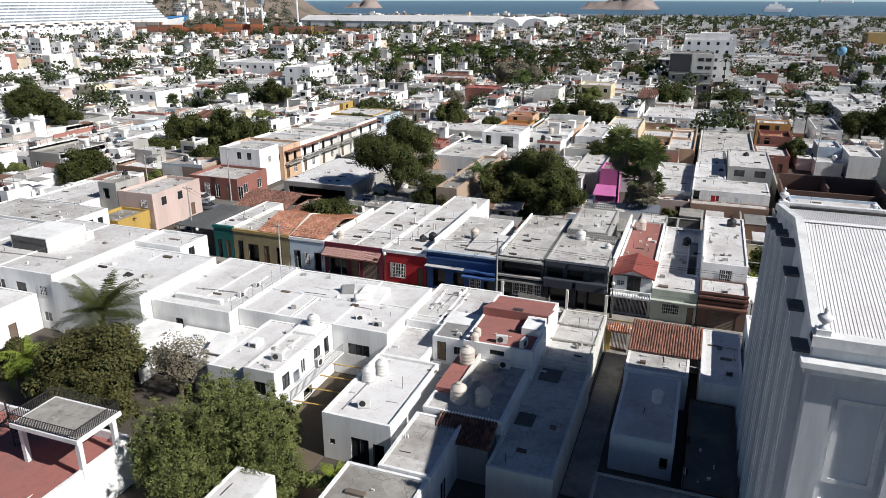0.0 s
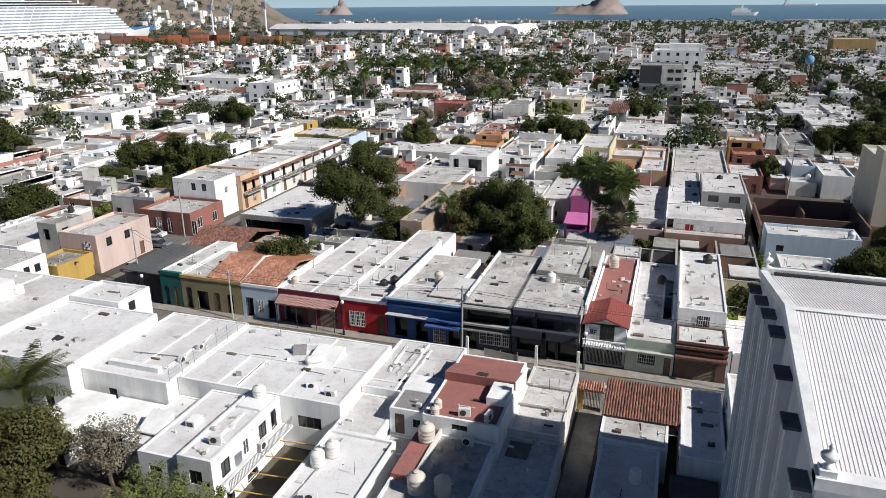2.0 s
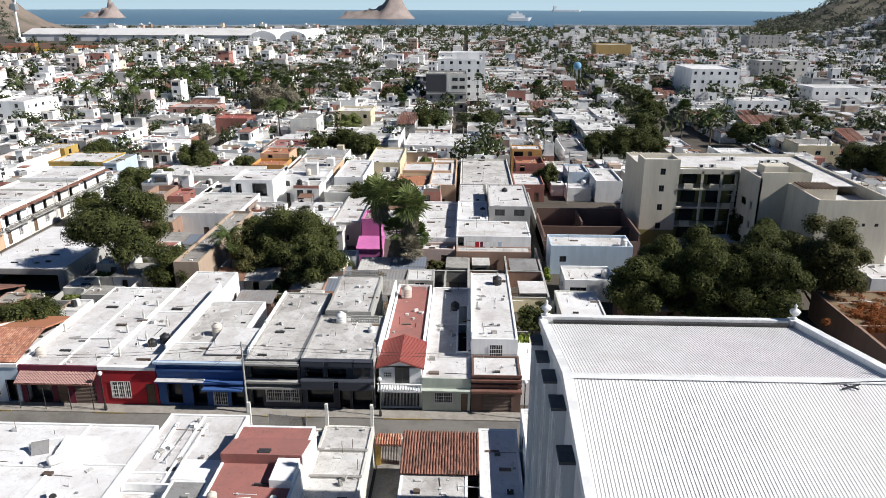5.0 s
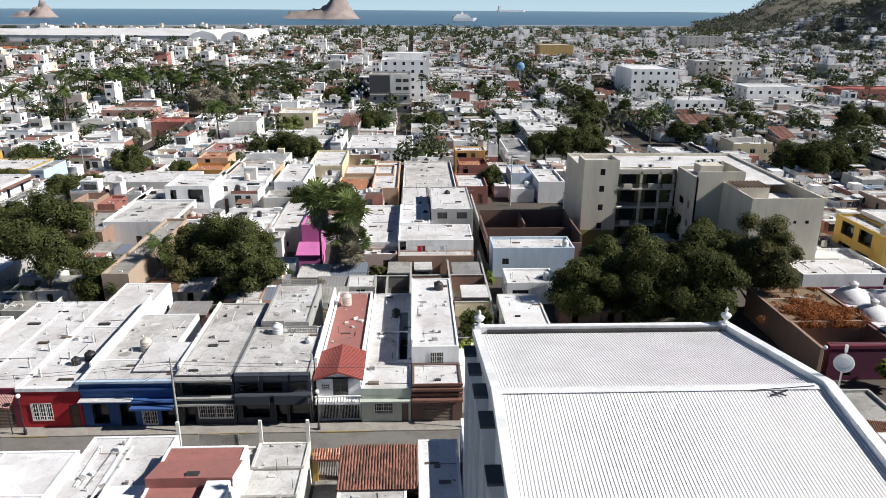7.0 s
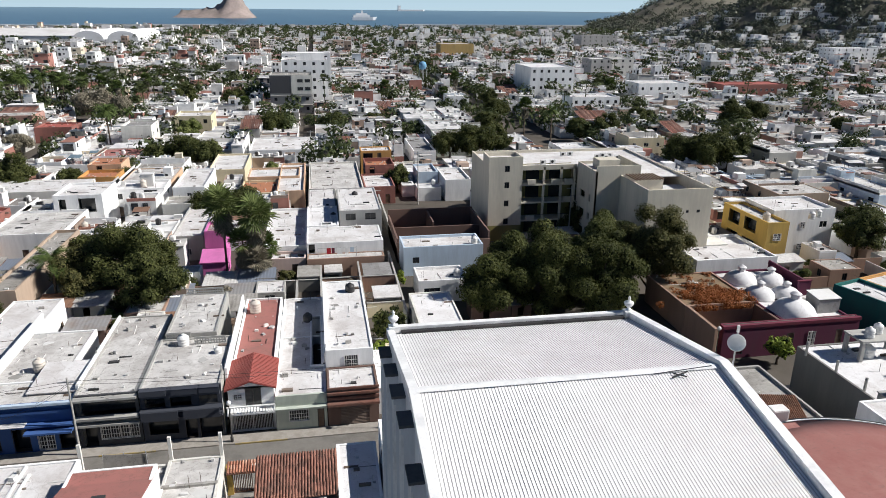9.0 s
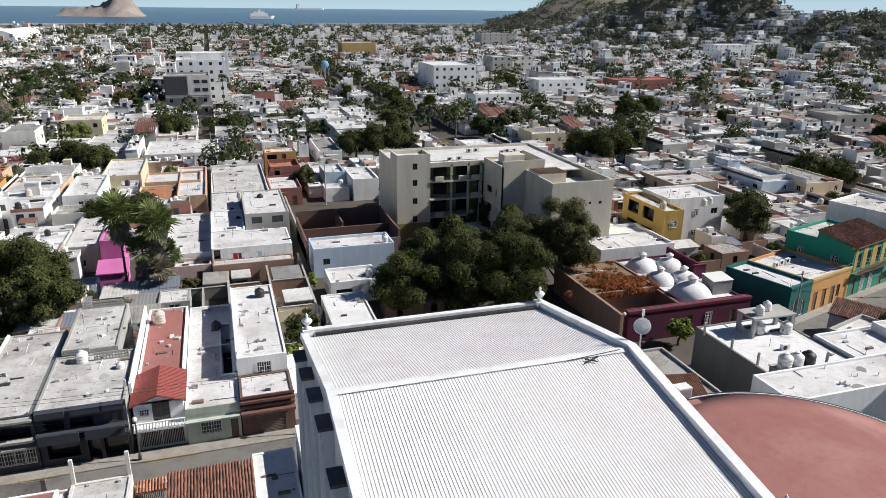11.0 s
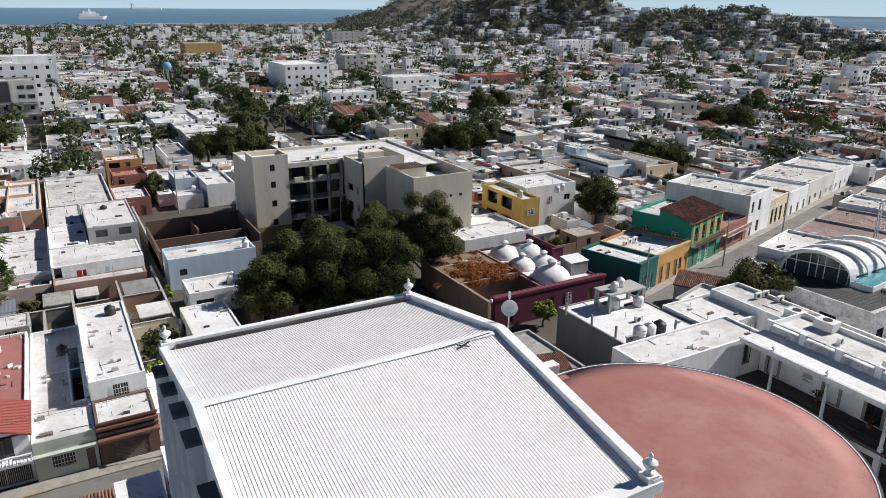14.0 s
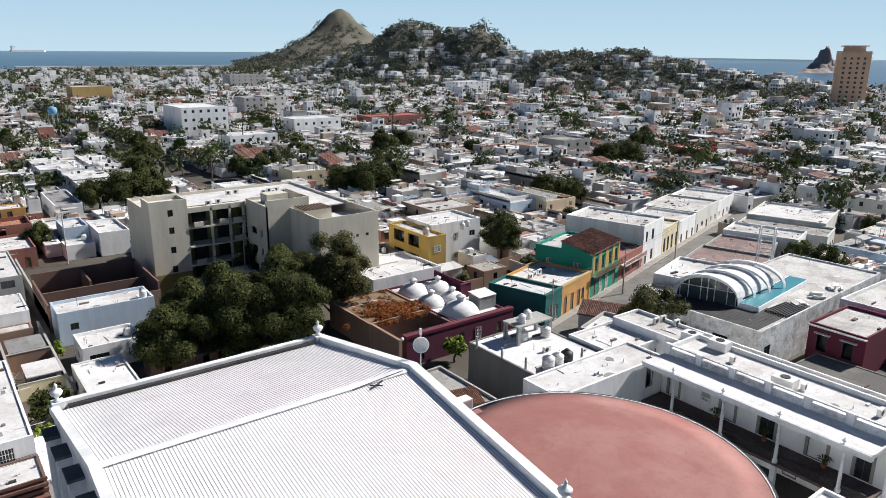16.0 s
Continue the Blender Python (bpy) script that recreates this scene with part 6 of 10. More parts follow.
POLES = [(-22.3, 80.1, 8.6), (-74.6, 86.7, 9.0), (-83.0, 108.2, 10.5), (-95.7, 100.9, 9.5), (-54.0, 80.0, 7.0), (20, 80.1, 8.5), (47.8, 137.0, 11.0), (0.1, 170, 9.5), (0.0, 215, 9.5), (76, 86.5, 8.5), (99, 91.5, 8.5), (124, 98.5, 8.5), (-79, 150, 9), (-79, 190, 9), (23.5, 168, 12)]
for p in POLES:
    pole(*p)
cables = thing("cables", pose(0, 0, 0), "thin dark overhead cables along the street", "cables")
for (xa, ya, ha), (xb, yb, hb) in (((-54.0, 80.0, 7.0), (-22.3, 80.1, 8.6)), ((-22.3, 80.1, 8.6), (20, 80.1, 8.5)), ((-74.6, 86.7, 9.0), (-54, 80, 7.0)), ((76, 86.5, 8.5), (99, 91.5, 8.5)), ((99, 91.5, 8.5), (124, 98.5, 8.5)), ((-22.3, 80.1, 8.4), (-30, 81.3, 4.6)), ((-22.3, 80.1, 8.4), (-15, 81.3, 5.4))):
    for o in (-0.35, 0.35):
        g = Geo()
        f = lambda u: Vector((xa + (xb - xa) * u, ya + (yb - ya) * u + o, ha - 0.5 + (hb - ha) * u - 2.4 * u * (1 - u)))
        for i in range(9):
            g.v += [tuple(f(i / 8) + Vector(q) * 0.018) for q in ((0, 1, 0), (0, 0, 1), (0, -1, 0), (0, 0, -1))]
        g.f = [(4 * i + k, 4 * i + (k + 1) % 4, 4 * i + 4 + (k + 1) % 4, 4 * i + 4 + k) for i in range(8) for k in range(4)]
        g.m = [0] * len(g.f)
        part("cable", g, iron, cables)
# low street wall, posts and planters on the near side
for x0, x1, y, h, c in ((-44, -33, 71.9, 1.0, "offwhite"), (-26.6, -20.2, 72.1, 1.2, "offwhite")):
    w_ = thing("low_wall", pose(0, 0, 0), "low pale plaster wall along the pavement", "wall")
    part("wall", Geo().box(x0, x1, y, y + 0.25, 0.1, h), wall(c), w_)
for x in (-19.4, -12.0, -7.7):
    w_ = thing("concrete_post", pose(x, 72.3, 0), "slender rough concrete post at the street edge", "post", "street edge posts")
    part("post", Geo().box(-0.14, 0.14, -0.14, 0.14, 0, 6.2), wall("offwhite"), w_)

# parked cars
def car(x, y, a, rgb, label):
    th = thing("car", pose(x, y, 0.03, 0, 0, a), label, "car", "parked cars")
    paint = surf("car_paint_%d" % int(rgb[0] * 1000 + rgb[2] * 77), rgb, rough=0.25, amount=0.08, bump=0, spec=0.6)
    g = Geo().solid([(-2.15, -0.82, 0.3), (2.15, -0.82, 0.3), (2.15, 0.82, 0.3), (-2.15, 0.82, 0.3)], [(-2.1, -0.86, 0.85), (2.0, -0.86, 0.78), (2.0, 0.86, 0.78), (-2.1, 0.86, 0.85)])
    part("body", g, paint, th)
    part("cabin", Geo().solid([(-1.75, -0.8, 0.84), (1.05, -0.8, 0.8), (1.05, 0.8, 0.8), (-1.75, 0.8, 0.84)], [(-1.35, -0.66, 1.38), (0.35, -0.66, 1.4), (0.35, 0.66, 1.4), (-1.35, 0.66, 1.38)]), glass, th)
    part("roof", Geo().solid([(-1.38, -0.68, 1.37), (0.38, -0.68, 1.39), (0.38, 0.68, 1.39), (-1.38, 0.68, 1.37)], [(-1.2, -0.6, 1.45), (0.2, -0.6, 1.46), (0.2, 0.6, 1.46), (-1.2, 0.6, 1.45)]), paint, th)
    for wx in (-1.35, 1.35):
        for wy in (-0.83, 0.83):
            wh = part("wheel", Geo().tube((wx, wy - 0.1, 0.32), (wx, wy + 0.1, 0.32), 0.32, n=12), tank_black, th)
            part("rim", Geo().tube((wx, wy - 0.11, 0.32), (wx, wy + 0.11, 0.32), 0.17, n=8), galv, wh)
    return th


car(-88.3, 106.6, 6, (0.70, 0.70, 0.70), "white pickup parked at a corner")
car(-83.6, 102.0, 6, (0.20, 0.22, 0.25), "dark grey car parked by a pavement")
car(-79.6, 92.0, 88, (0.55, 0.55, 0.56), "silver car parked in a side street")
car(-77.0, 128.0, 90, (0.6, 0.6, 0.6), "pale car parked in a side street")
car(-99.5, 106.4, 4, (0.3, 0.05, 0.05), "dark red car parked at a corner")
for i in range(9):
    x, y = along(6 + 11 * i, -7.6)
    if i % 3 != 1:
        car(x, y, TURN2, ((0.7, 0.7, 0.7), (0.06, 0.07, 0.09), (0.35, 0.36, 0.38))[i % 3], "small car parked along painted houses")

# ---- dish and antenna on the theatre verge ----
ant = thing("satellite_dish", pose(24.75, 48.4, 0), "large white satellite dish on a mast", "satellite dish")
part("mast", Geo().tube((0, 0, 22.6), (0, 0, 24.9), 0.05), galv, ant)
part("dish", Geo().lathe([(0.05, 0), (0.3, 0.05), (0.5, 0.16), (0.47, 0.18), (0.28, 0.08), (0.02, 0.03)], n=16), tank_white, ant, at=pose(-0.1, -0.15, 24.35, 75, 0, -30))
part("box", Geo().box(-0.06, 0.06, -0.06, 0.06, 24.9, 25.3), tank_white, ant)
ac = thing("air_conditioner", pose(34.8, 56.6, 13.2), "white boxy air conditioner on the roof rim", "air conditioner")
part("case", Geo().box(-0.6, 0.6, -0.45, 0.45, 0, 0.9), tank_white, ac)
part("grille", Geo().box(-0.5, 0.5, -0.47, -0.45, 0.1, 0.8), galv, ac)

# spiral stair up to the pavilion roof
st = thing("spiral_stair", pose(-47.6, 32.4, 3.5), "dark iron spiral stair beside the roof pavilion", "stair")
part("pole", Geo().tube((0, 0, 0), (0, 0, 4.0), 0.07, n=8), iron, st)
hr_ = Geo()
for i in range(15):
    a0, a1, z_ = i * 0.42, i * 0.42 + 0.44, 0.2 + i * 0.205
    tri = [(0.06 * math.cos(a0), 0.06 * math.sin(a0)), (0.85 * math.cos(a0), 0.85 * math.sin(a0)), (0.85 * math.cos(a1), 0.85 * math.sin(a1))]
    part("tread", Geo().solid([(u, v, z_) for u, v in tri], [(u, v, z_ + 0.04) for u, v in tri]), iron, st)
    hr_.tube((0.85 * math.cos(a0), 0.85 * math.sin(a0), z_), (0.85 * math.cos(a0), 0.85 * math.sin(a0), z_ + 0.9), 0.015, n=4)
    hr_.tube((0.85 * math.cos(a0), 0.85 * math.sin(a0), z_ + 0.9), (0.85 * math.cos(a0 + 0.42), 0.85 * math.sin(a0 + 0.42), z_ + 1.105), 0.02, n=5)
part("handrail", hr_, iron, st)
# ---- white domes behind the wine-red house ----
dome_mesh = Geo().lathe([(2.35, 0), (2.3, 0.3), (2.0, 0.85), (1.5, 1.3), (0.8, 1.6), (0.45, 1.68)], n=22).mesh("dome", ROOFS["bright"], True)
lant = Geo().lathe([(0.45, 1.6), (0.45, 2.1), (0.6, 2.15), (0.6, 2.3), (0.2, 2.55)], n=12).mesh("lantern", ROOFS["bright"])
for x, y, s in ((63.2, 105.0, 1.05), (67.3, 103.9, 1.0), (62.6, 99.3, 0.95), (66.2, 98.6, 0.95), (63.7, 93.3, 1.25)):
    th = thing("dome", pose(x, y, 3.55), "small white roof dome with a lantern", "dome", "white roof domes")
    th.scale = (s, s, s)
    part("shell", dome_mesh, None, th)
    part("lantern", lant, None, th)
# vaulted roof with white ribs and a pool
hall = thing("glazed_hall", pose(0, 0, 0), "rooftop glazed hall under curved white ribs", "hall")
gl = surf("blue_glass", (0.045, 0.06, 0.065), rough=0.1, amount=0.1, bump=0, spec=0.6)
N_, DECK = 14, 6.25
AX, BX = Vector((90.4, 75.0, DECK)), Vector((93.2, 66.6, DECK))
RUN = Vector((10.6, 0.4, 0))


def arch_point(k, i, rise, out=0.0):
    """A point on the arch that stands k of the way along the hall."""
    q = math.pi * i / N_
    u = 0.5 - (0.5 + out) * math.cos(q)
    return AX.lerp(BX, u) + RUN * k + Vector((0, 0, rise * math.sin(q) ** 0.8))


g = Geo()
for j in range(6):
    for i in range(0, 13):
        lo = [arch_point(j / 6, i, 3.5), arch_point(j / 6, i + 1, 3.5), arch_point((j + 1) / 6, i + 1, 3.5), arch_point((j + 1) / 6, i, 3.5)]
        g.solid(lo, [p + Vector((0, 0, 0.14)) for p in lo])
part("vault", g, ROOFS["bright"], hall)
side = Geo()
for j in range(6):
    for i in (13,):
        lo = [arch_point(j / 6, i, 3.45), arch_point(j / 6, i + 1, 3.45), arch_point((j + 1) / 6 - 0.01, i + 1, 3.45), arch_point((j + 1) / 6 - 0.01, i, 3.45)]
        side.solid(lo, [p + Vector((0.03, -0.03, 0.03)) for p in lo])
part("glazing", side, gl, hall, "dark curved side glass")
for k in (-0.06, 0.3, 0.66, 1.02):
    g = Geo()
    for i in range(N_):
        a_, b_ = arch_point(k, i, 3.72, 0.03 + 0.1 * max(k, 0)), arch_point(k, i + 1, 3.72, 0.03 + 0.1 * max(k, 0))
        wd = Vector((1.3 if k < 0 else 0.7, 0, 0))
        lo = [a_, b_, b_ + wd, a_ + wd]
        g.solid(lo, [p + Vector((0, 0, 0.4)) for p in lo])
    part("rib", g, trim_mat, hall)
front = [arch_point(0.02, i, 3.4) for i in range(N_ + 1)]
part("glazing", Geo().solid(front, [p + Vector((0.06, 0.06, 0)) for p in front]), gl, hall, "dark front glass")
for i in (2, 4, 6, 7, 8, 10, 12):
    p = arch_point(0.012, i, 3.4)
    part("mullion", Geo().tube((p.x, p.y, DECK), p, 0.07, n=6), trim_mat, hall)
part("transom", Geo().tube(arch_point(0.01, 0, 0) + Vector((0, 0, 2.0)), arch_point(0.01, N_, 0) + Vector((0, 0, 2.0)), 0.07, n=6), trim_mat, hall)
pool = thing("swimming_pool", pose(93.4, 63.6, DECK - 0.02, 0, 0, 7.0), "narrow blue rooftop swimming pool", "pool")
part("basin", Geo().box(0, 18.4, 0, 2.9, 0, 0.8), wall("white"), pool)
part("water", Geo().box(0.15, 18.25, 0.15, 2.75, 0.8, 0.84), surf("pool_water", (0.07, 0.27, 0.31), rough=0.08, amount=0.1, bump=0.1), pool)
# dark boards laid on the deck to paint the shade below the hall
shade_deck = surf("deck_shade", (0.035, 0.033, 0.032), rough=0.6, dirt=(0.09, 0.085, 0.08), amount=0.6, big=0.6)
deck = thing("roof_deck", pose(86.9, 60.2, DECK - 0.04, 0, 0, 3), "terrace deck boards coloured dark as shade below a glazed hall", "deck")
for i in range(22):
    part("board", Geo().box(0, 6.2 if i > 5 else 9.6, 0.62 * i, 0.62 * i + 0.58, 0, 0.07), shade_deck, deck)
slats = thing("slatted_bench", pose(94.6, 60.2, DECK), "dark slatted timber decking beside the pool", "decking")
for i in range(9):
    part("slat", Geo().box(0, 5.6, 0.36 * i, 0.36 * i + 0.2, 0.0, 0.35), iron, slats)
for x, y in ((101.0, 61.6), (107.0, 62.0), (113.0, 62.2)):
    tb = thing("terrace_table", pose(x, y, DECK, 0, 0, x * 13), "white terrace table with benches", "table", "terrace tables")
    part("tabletop", Geo().box(-0.9, 0.9, -0.45, 0.45, 0.68, 0.74), tank_white, tb)
    part("bench", Geo().box(-0.9, 0.9, 0.7, 1.0, 0, 0.42), tank_white, tb)
    part("bench", Geo().box(-0.9, 0.9, -1.0, -0.7, 0, 0.42), tank_white, tb)
    part("leg", Geo().box(-0.1, 0.1, -0.1, 0.1, 0, 0.68), tank_white, tb)
frm = thing("steel_arch_frame", pose(121.0, 77.0, 0, 0, 0, 20), "open white steel frame with an arched top", "frame")
for y in (0, 2.4):
    for x in (0, 2.6):
        part("post", Geo().tube((x, y, 0), (x, y, 10.0), 0.12, n=6), trim_mat, frm)
    g = Geo()
    for i in range(8):
        g.tube((1.3 - 1.3 * math.cos(math.pi * i / 8), y, 10 + 1.6 * math.sin(math.pi * i / 8)), (1.3 - 1.3 * math.cos(math.pi * (i + 1) / 8), y, 10 + 1.6 * math.sin(math.pi * (i + 1) / 8)), 0.12, n=6)
    part("arch", g, trim_mat, frm)
for z in (7.2, 8.6, 10.0):
    part("crossbar", Geo().tube((0, 0, z), (0, 2.4, z), 0.08, n=5).tube((2.6, 0, z), (2.6, 2.4, z), 0.08, n=5), trim_mat, frm)
TAKEN.append((84, 128, 45, 80))
# rack of tanks on the grey house
rack = thing("tank_rack", pose(0, 0, 0), "grey concrete rack carrying water tanks", "rack")
part("slab", Geo().box(59.0, 65.0, 75.8, 78.8, 8.0, 8.2), wall("concrete"), rack)
for x, y in ((59.3, 76.1), (64.7, 76.1), (64.7, 78.5), (59.3, 78.5)):
    part("leg", Geo().box(x - 0.2, x + 0.2, y - 0.2, y + 0.2, 5.5, 8.0), wall("concrete"), rack)
# tiled front slope of the green house and the pale balcony beside it
x_, y_ = along(15.35, 0)
th = thing("tile_roof", pose(x_, y_, 0, 0, 0, TURN2), "brown clay tile slope above a green house front", "tile roof")
barrel_roof("tiles", -0.2, 12.1, -0.4, 6.0, 8.25, 9.5, tiles_old, th)
part("gable", Geo().solid([(0, 0.2, 8.0), (0, 5.9, 8.0), (0, 5.9, 9.35)], [(0.25, 0.2, 8.0), (0.25, 5.9, 8.0), (0.25, 5.9, 9.35)]), wall("green"), th)
part("rear_wall", Geo().box(0.25, 11.9, 5.7, 5.95, 8.0, 9.3), wall("green"), th)
x_, y_ = along(15.5, -0.9)
bal = thing("balcony", pose(x_, y_, 3.9, 0, 0, TURN2), "long wooden balcony across a green house front", "balcony")
part("slab", Geo().box(0, 11.6, 0, 0.92, 0, 0.14), wood, bal)
part("rail", Geo().box(0, 11.6, 0, 0.06, 1.0, 1.06), wood, bal)
for i in range(40):
    part("baluster", Geo().box(0.05 + 0.29 * i, 0.09 + 0.29 * i, 0.01, 0.05, 0.14, 1.0), wood, bal)
x_, y_ = along(15.4, -0.06)
band = thing("painted_band", pose(x_, y_, 4.3, 0, 0, TURN2), "yellow painted upper floor between green edges", "house front")
for a_, b_ in ((0.35, 1.1), (2.7, 3.9), (5.5, 6.9), (8.5, 9.5), (11.1, 11.7)):
    part("panel", Geo().box(a_, b_, 0, 0.05, 0, 3.5), wall("yellow"), band)
x_, y_ = along(28.2, -1.1)
bal = thing("balcony", pose(x_, y_, 2.9, 0, 0, TURN2), "pale pink balcony with a low balustrade", "balcony")
part("slab", Geo().box(0, 10.6, 0, 1.1, 0, 0.2), wall("lightpink"), bal)
part("rail", Geo().box(0, 10.6, 0, 0.14, 0.9, 1.02), wall("lightpink"), bal)
for i in range(24):
    part("baluster", Geo().box(0.1 + 0.44 * i, 0.24 + 0.44 * i, 0.02, 0.12, 0.2, 0.9), wall("lightpink"), bal)
# large air conditioning boxes behind the gallery, a tank block and posts on the grey house
for x, y, z in ((73.0, 57.0, 8.4), (69.8, 47.6, 8.4), (76.4, 62.8, 6.6)):
    bx = thing("cooling_unit", pose(x, y, z, 0, 0, 3), "large white rooftop cooling unit with a dark fan opening", "cooling unit", "rooftop cooling units")
    part("case", Geo().box(-0.8, 0.8, -1.1, 1.1, 0.1, 1.1), tank_white, bx)
    part("base", Geo().box(-0.7, 0.7, -1.0, 1.0, 0, 0.1), galv, bx)
    part("fan", Geo().lathe([(0.5, 1.1), (0.5, 1.16), (0.42, 1.17), (0.05, 1.14)], n=16), iron, bx)
blk = thing("masonry_block", pose(54.3, 65.6, 0, 0, 0, -4), "stained grey masonry block carrying water tanks", "masonry block")
part("block", Geo().box(0, 4.4, 0.4, 2.4, 0, 7.0), wall("concrete"), blk)
part("ledge", Geo().box(-0.1, 4.5, 0.3, 2.5, 7.0, 7.12), wall("grey"), blk)
for i, (x, y) in enumerate(((54.6, 78.6), (54.9, 74.2), (55.2, 70.4), (59.0, 68.6), (62.5, 68.4))):
    pst = thing("roof_post", pose(x, y, 5.5), "thin concrete post at a roof edge", "post", "roof posts")
    part("post", Geo().box(-0.1, 0.1, -0.1, 0.1, 0, 1.7), wall("concrete"), pst)
# tiled house across the east street
th = thing("tile_roof", pose(78.2, 83.4, 0, 0, 0, -60), "dark clay tile roof of a street house", "tile roof")
barrel_roof("tiles", 0, 7.5, 0, 3.6, 3.4, 4.6, tiles_old, th)
part("wall", Geo().box(0.2, 7.3, 0.3, 3.6, 0, 3.3), wall("offwhite"), th)
th = thing("rusty_roof", pose(41.5, 69.0, 0, 0, 0, -12), "sagging rusty corrugated sheet roof", "sheet roof")
barrel_roof("sheets", 0, 6.5, 0, 4.5, 3.8, 4.8, surf("rusty_sheet", (0.30, 0.16, 0.10), dirt=(0.12, 0.07, 0.05), amount=0.7, big=0.6), th, pitch=0.2)
part("wall", Geo().box(0.2, 6.3, 0.2, 4.4, 0, 3.7), wall("concrete"), th)

# dark walled ruin beside the apartment building
rn = thing("ruin", pose(0, 0, 0), "roofless brown-walled ruin with a dark interior", "ruin")
for a in ((14.6, 31.0, 130.6, 130.9, 3.6), (14.6, 31.0, 146.0, 146.3, 5.2), (14.6, 14.9, 130.9, 146.0, 4.2), (30.7, 31.0, 130.9, 146.0, 5.0), (14.9, 30.7, 138.0, 138.3, 4.0), (22.0, 22.3, 138.3, 146.0, 4.8)):
    part("wall", Geo().box(a[0], a[1], a[2], a[3], 0, a[4]), wall("brown"), rn)
part("floor", Geo().box(14.9, 30.7, 130.9, 146.0, 0, 0.06), earth, rn)
# brown debris, dry scrub, low walls and sheds in the yards behind the red-roofed house
for x_, y_, r_, n_, lab in ((-6.5, 112.5, 4.6, 260, "heap of brown sticks and debris in a back yard"), (4.6, 115.0, 4.2, 140, "scattered rubble and planks in a dusty yard"), (-11.0, 109.5, 2.4, 90, "heap of broken boards behind a roof")):
    deb = thing("debris_heap", pose(x_, y_, 0), lab, "debris", "debris heaps")
    rng = random.Random(int(91 + x_))
    g = Geo()
    for i in range(n_):
        x, y, s_ = rng.gauss(0, r_ * 0.4), rng.gauss(0, r_ * 0.4), rng.uniform(0.2, 0.7)
        e = max(0.0, 1.3 - math.hypot(x, y) * 0.45) * rng.random()
        if i % 2:
            an = rng.uniform(0, 6.28)
            g.tube((x, y, e + 0.03), (x + 1.5 * math.cos(an), y + 1.5 * math.sin(an), e * rng.uniform(0.3, 1.5) + 0.03), rng.uniform(0.03, 0.09), n=5)
        else:
            g.solid([(x, y, 0), (x + s_ * 2, y + 0.1, 0.1), (x + s_, y + s_, 0)], [(x, y, e + s_ * 0.4), (x + s_ * 1.8, y + 0.1, e + s_ * 0.5), (x + s_, y + s_, e + s_)])
    part("rubble", g, surf("brown_rubble", (0.20, 0.145, 0.105), dirt=(0.07, 0.05, 0.035), amount=0.7, big=0.8), deb)["kind"] = "stuff"
for x0, x1, y0, y1, h_, c_ in ((-8.6, 1.2, 119.6, 119.85, 1.9, "stained"), (1.4, 1.65, 107.6, 125.0, 2.2, "concrete"), (7.4, 7.6, 108.2, 125.0, 2.6, "brick"), (7.7, 12.8, 118.0, 118.25, 2.6, "brick"), (12.9, 13.1, 104.2, 130.0, 2.4, "concrete"), (1.7, 7.3, 120.6, 120.85, 1.6, "brick"), (-2.2, -2.0, 107.6, 119.5, 2.0, "stained"), (14.6, 14.8, 131.0, 168.0, 2.6, "stained"), (7.8, 13.0, 108.4, 108.6, 2.2, "cream")):
    wl = thing("yard_wall", pose(0, 0, 0), "rough low wall dividing back yards", "wall", "yard walls")
    part("wall", Geo().box(x0, x1, y0, y1, 0, h_), wall(c_), wl)
    part("coping", Geo().box(x0 - 0.05, x1 + 0.05, y0 - 0.05, y1 + 0.05, h_, h_ + 0.08), wall("concrete"), wl)
for x0, x1, y0, y1, h_, r_ in ((-2.0, 1.2, 120.0, 124.8, 2.3, "concrete"), (2.2, 4.8, 121.6, 124.9, 2.2, "worn"), (8.2, 12.4, 119.0, 124.2, 2.4, "grey"), (9.0, 12.6, 109.2, 113.6, 2.6, "white"), (-8.4, -5.4, 120.2, 124.0, 2.2, "dark")):
    shed = thing("shed", pose(x0, y0, 0), "small open-fronted yard shed with a flat roof", "shed", "yard sheds")
    w_, d_ = x1 - x0, y1 - y0
    g = Geo()
    panel(g, 0, w_, 0, h_, [(0.4, w_ - 0.4, 0.05, h_ - 0.4)], 0.2)
    part("front_wall", g, wall("stained"), shed)
    for q in ((0, 0.2, 0.21, d_), (w_ - 0.2, w_, 0.21, d_), (0.2, w_ - 0.2, d_ - 0.2, d_)):
        part("wall", Geo().box(*q, 0, h_), wall("stained"), shed)
    part("roof", Geo().box(-0.15, w_ + 0.15, -0.2, d_ + 0.1, h_, h_ + 0.14), ROOFS[r_], shed)

# joints, pipes and sheets lying on the white roofs
def roof_pipe(x0, y0, x1, y1, z, r=0.05):
    th = thing("roof_pipe", pose(0, 0, 0), "thin grey pipe lying across a white roof", "pipe", "roof pipes")
    g = Geo().tube((x0, y0, z + 0.1), (x1, y1, z + 0.1), r, n=6)
    part("pipe", g, galv, th)
    for u in (0.15, 0.5, 0.85):
        part("block", Geo().box(x0 + (x1 - x0) * u - 0.12, x0 + (x1 - x0) * u + 0.12, y0 + (y1 - y0) * u - 0.12, y0 + (y1 - y0) * u + 0.12, z, z + 0.06), wall("concrete"), th)


def roof_kerb(x0, x1, y0, y1, z, label="low white plaster kerb dividing a roof", h=0.12):
    th = thing("roof_kerb", pose(0, 0, 0), label, "roof kerb", "roof kerbs")
    part("kerb", Geo().box(x0, x1, y0, y1, z, z + h), wall("white"), th)


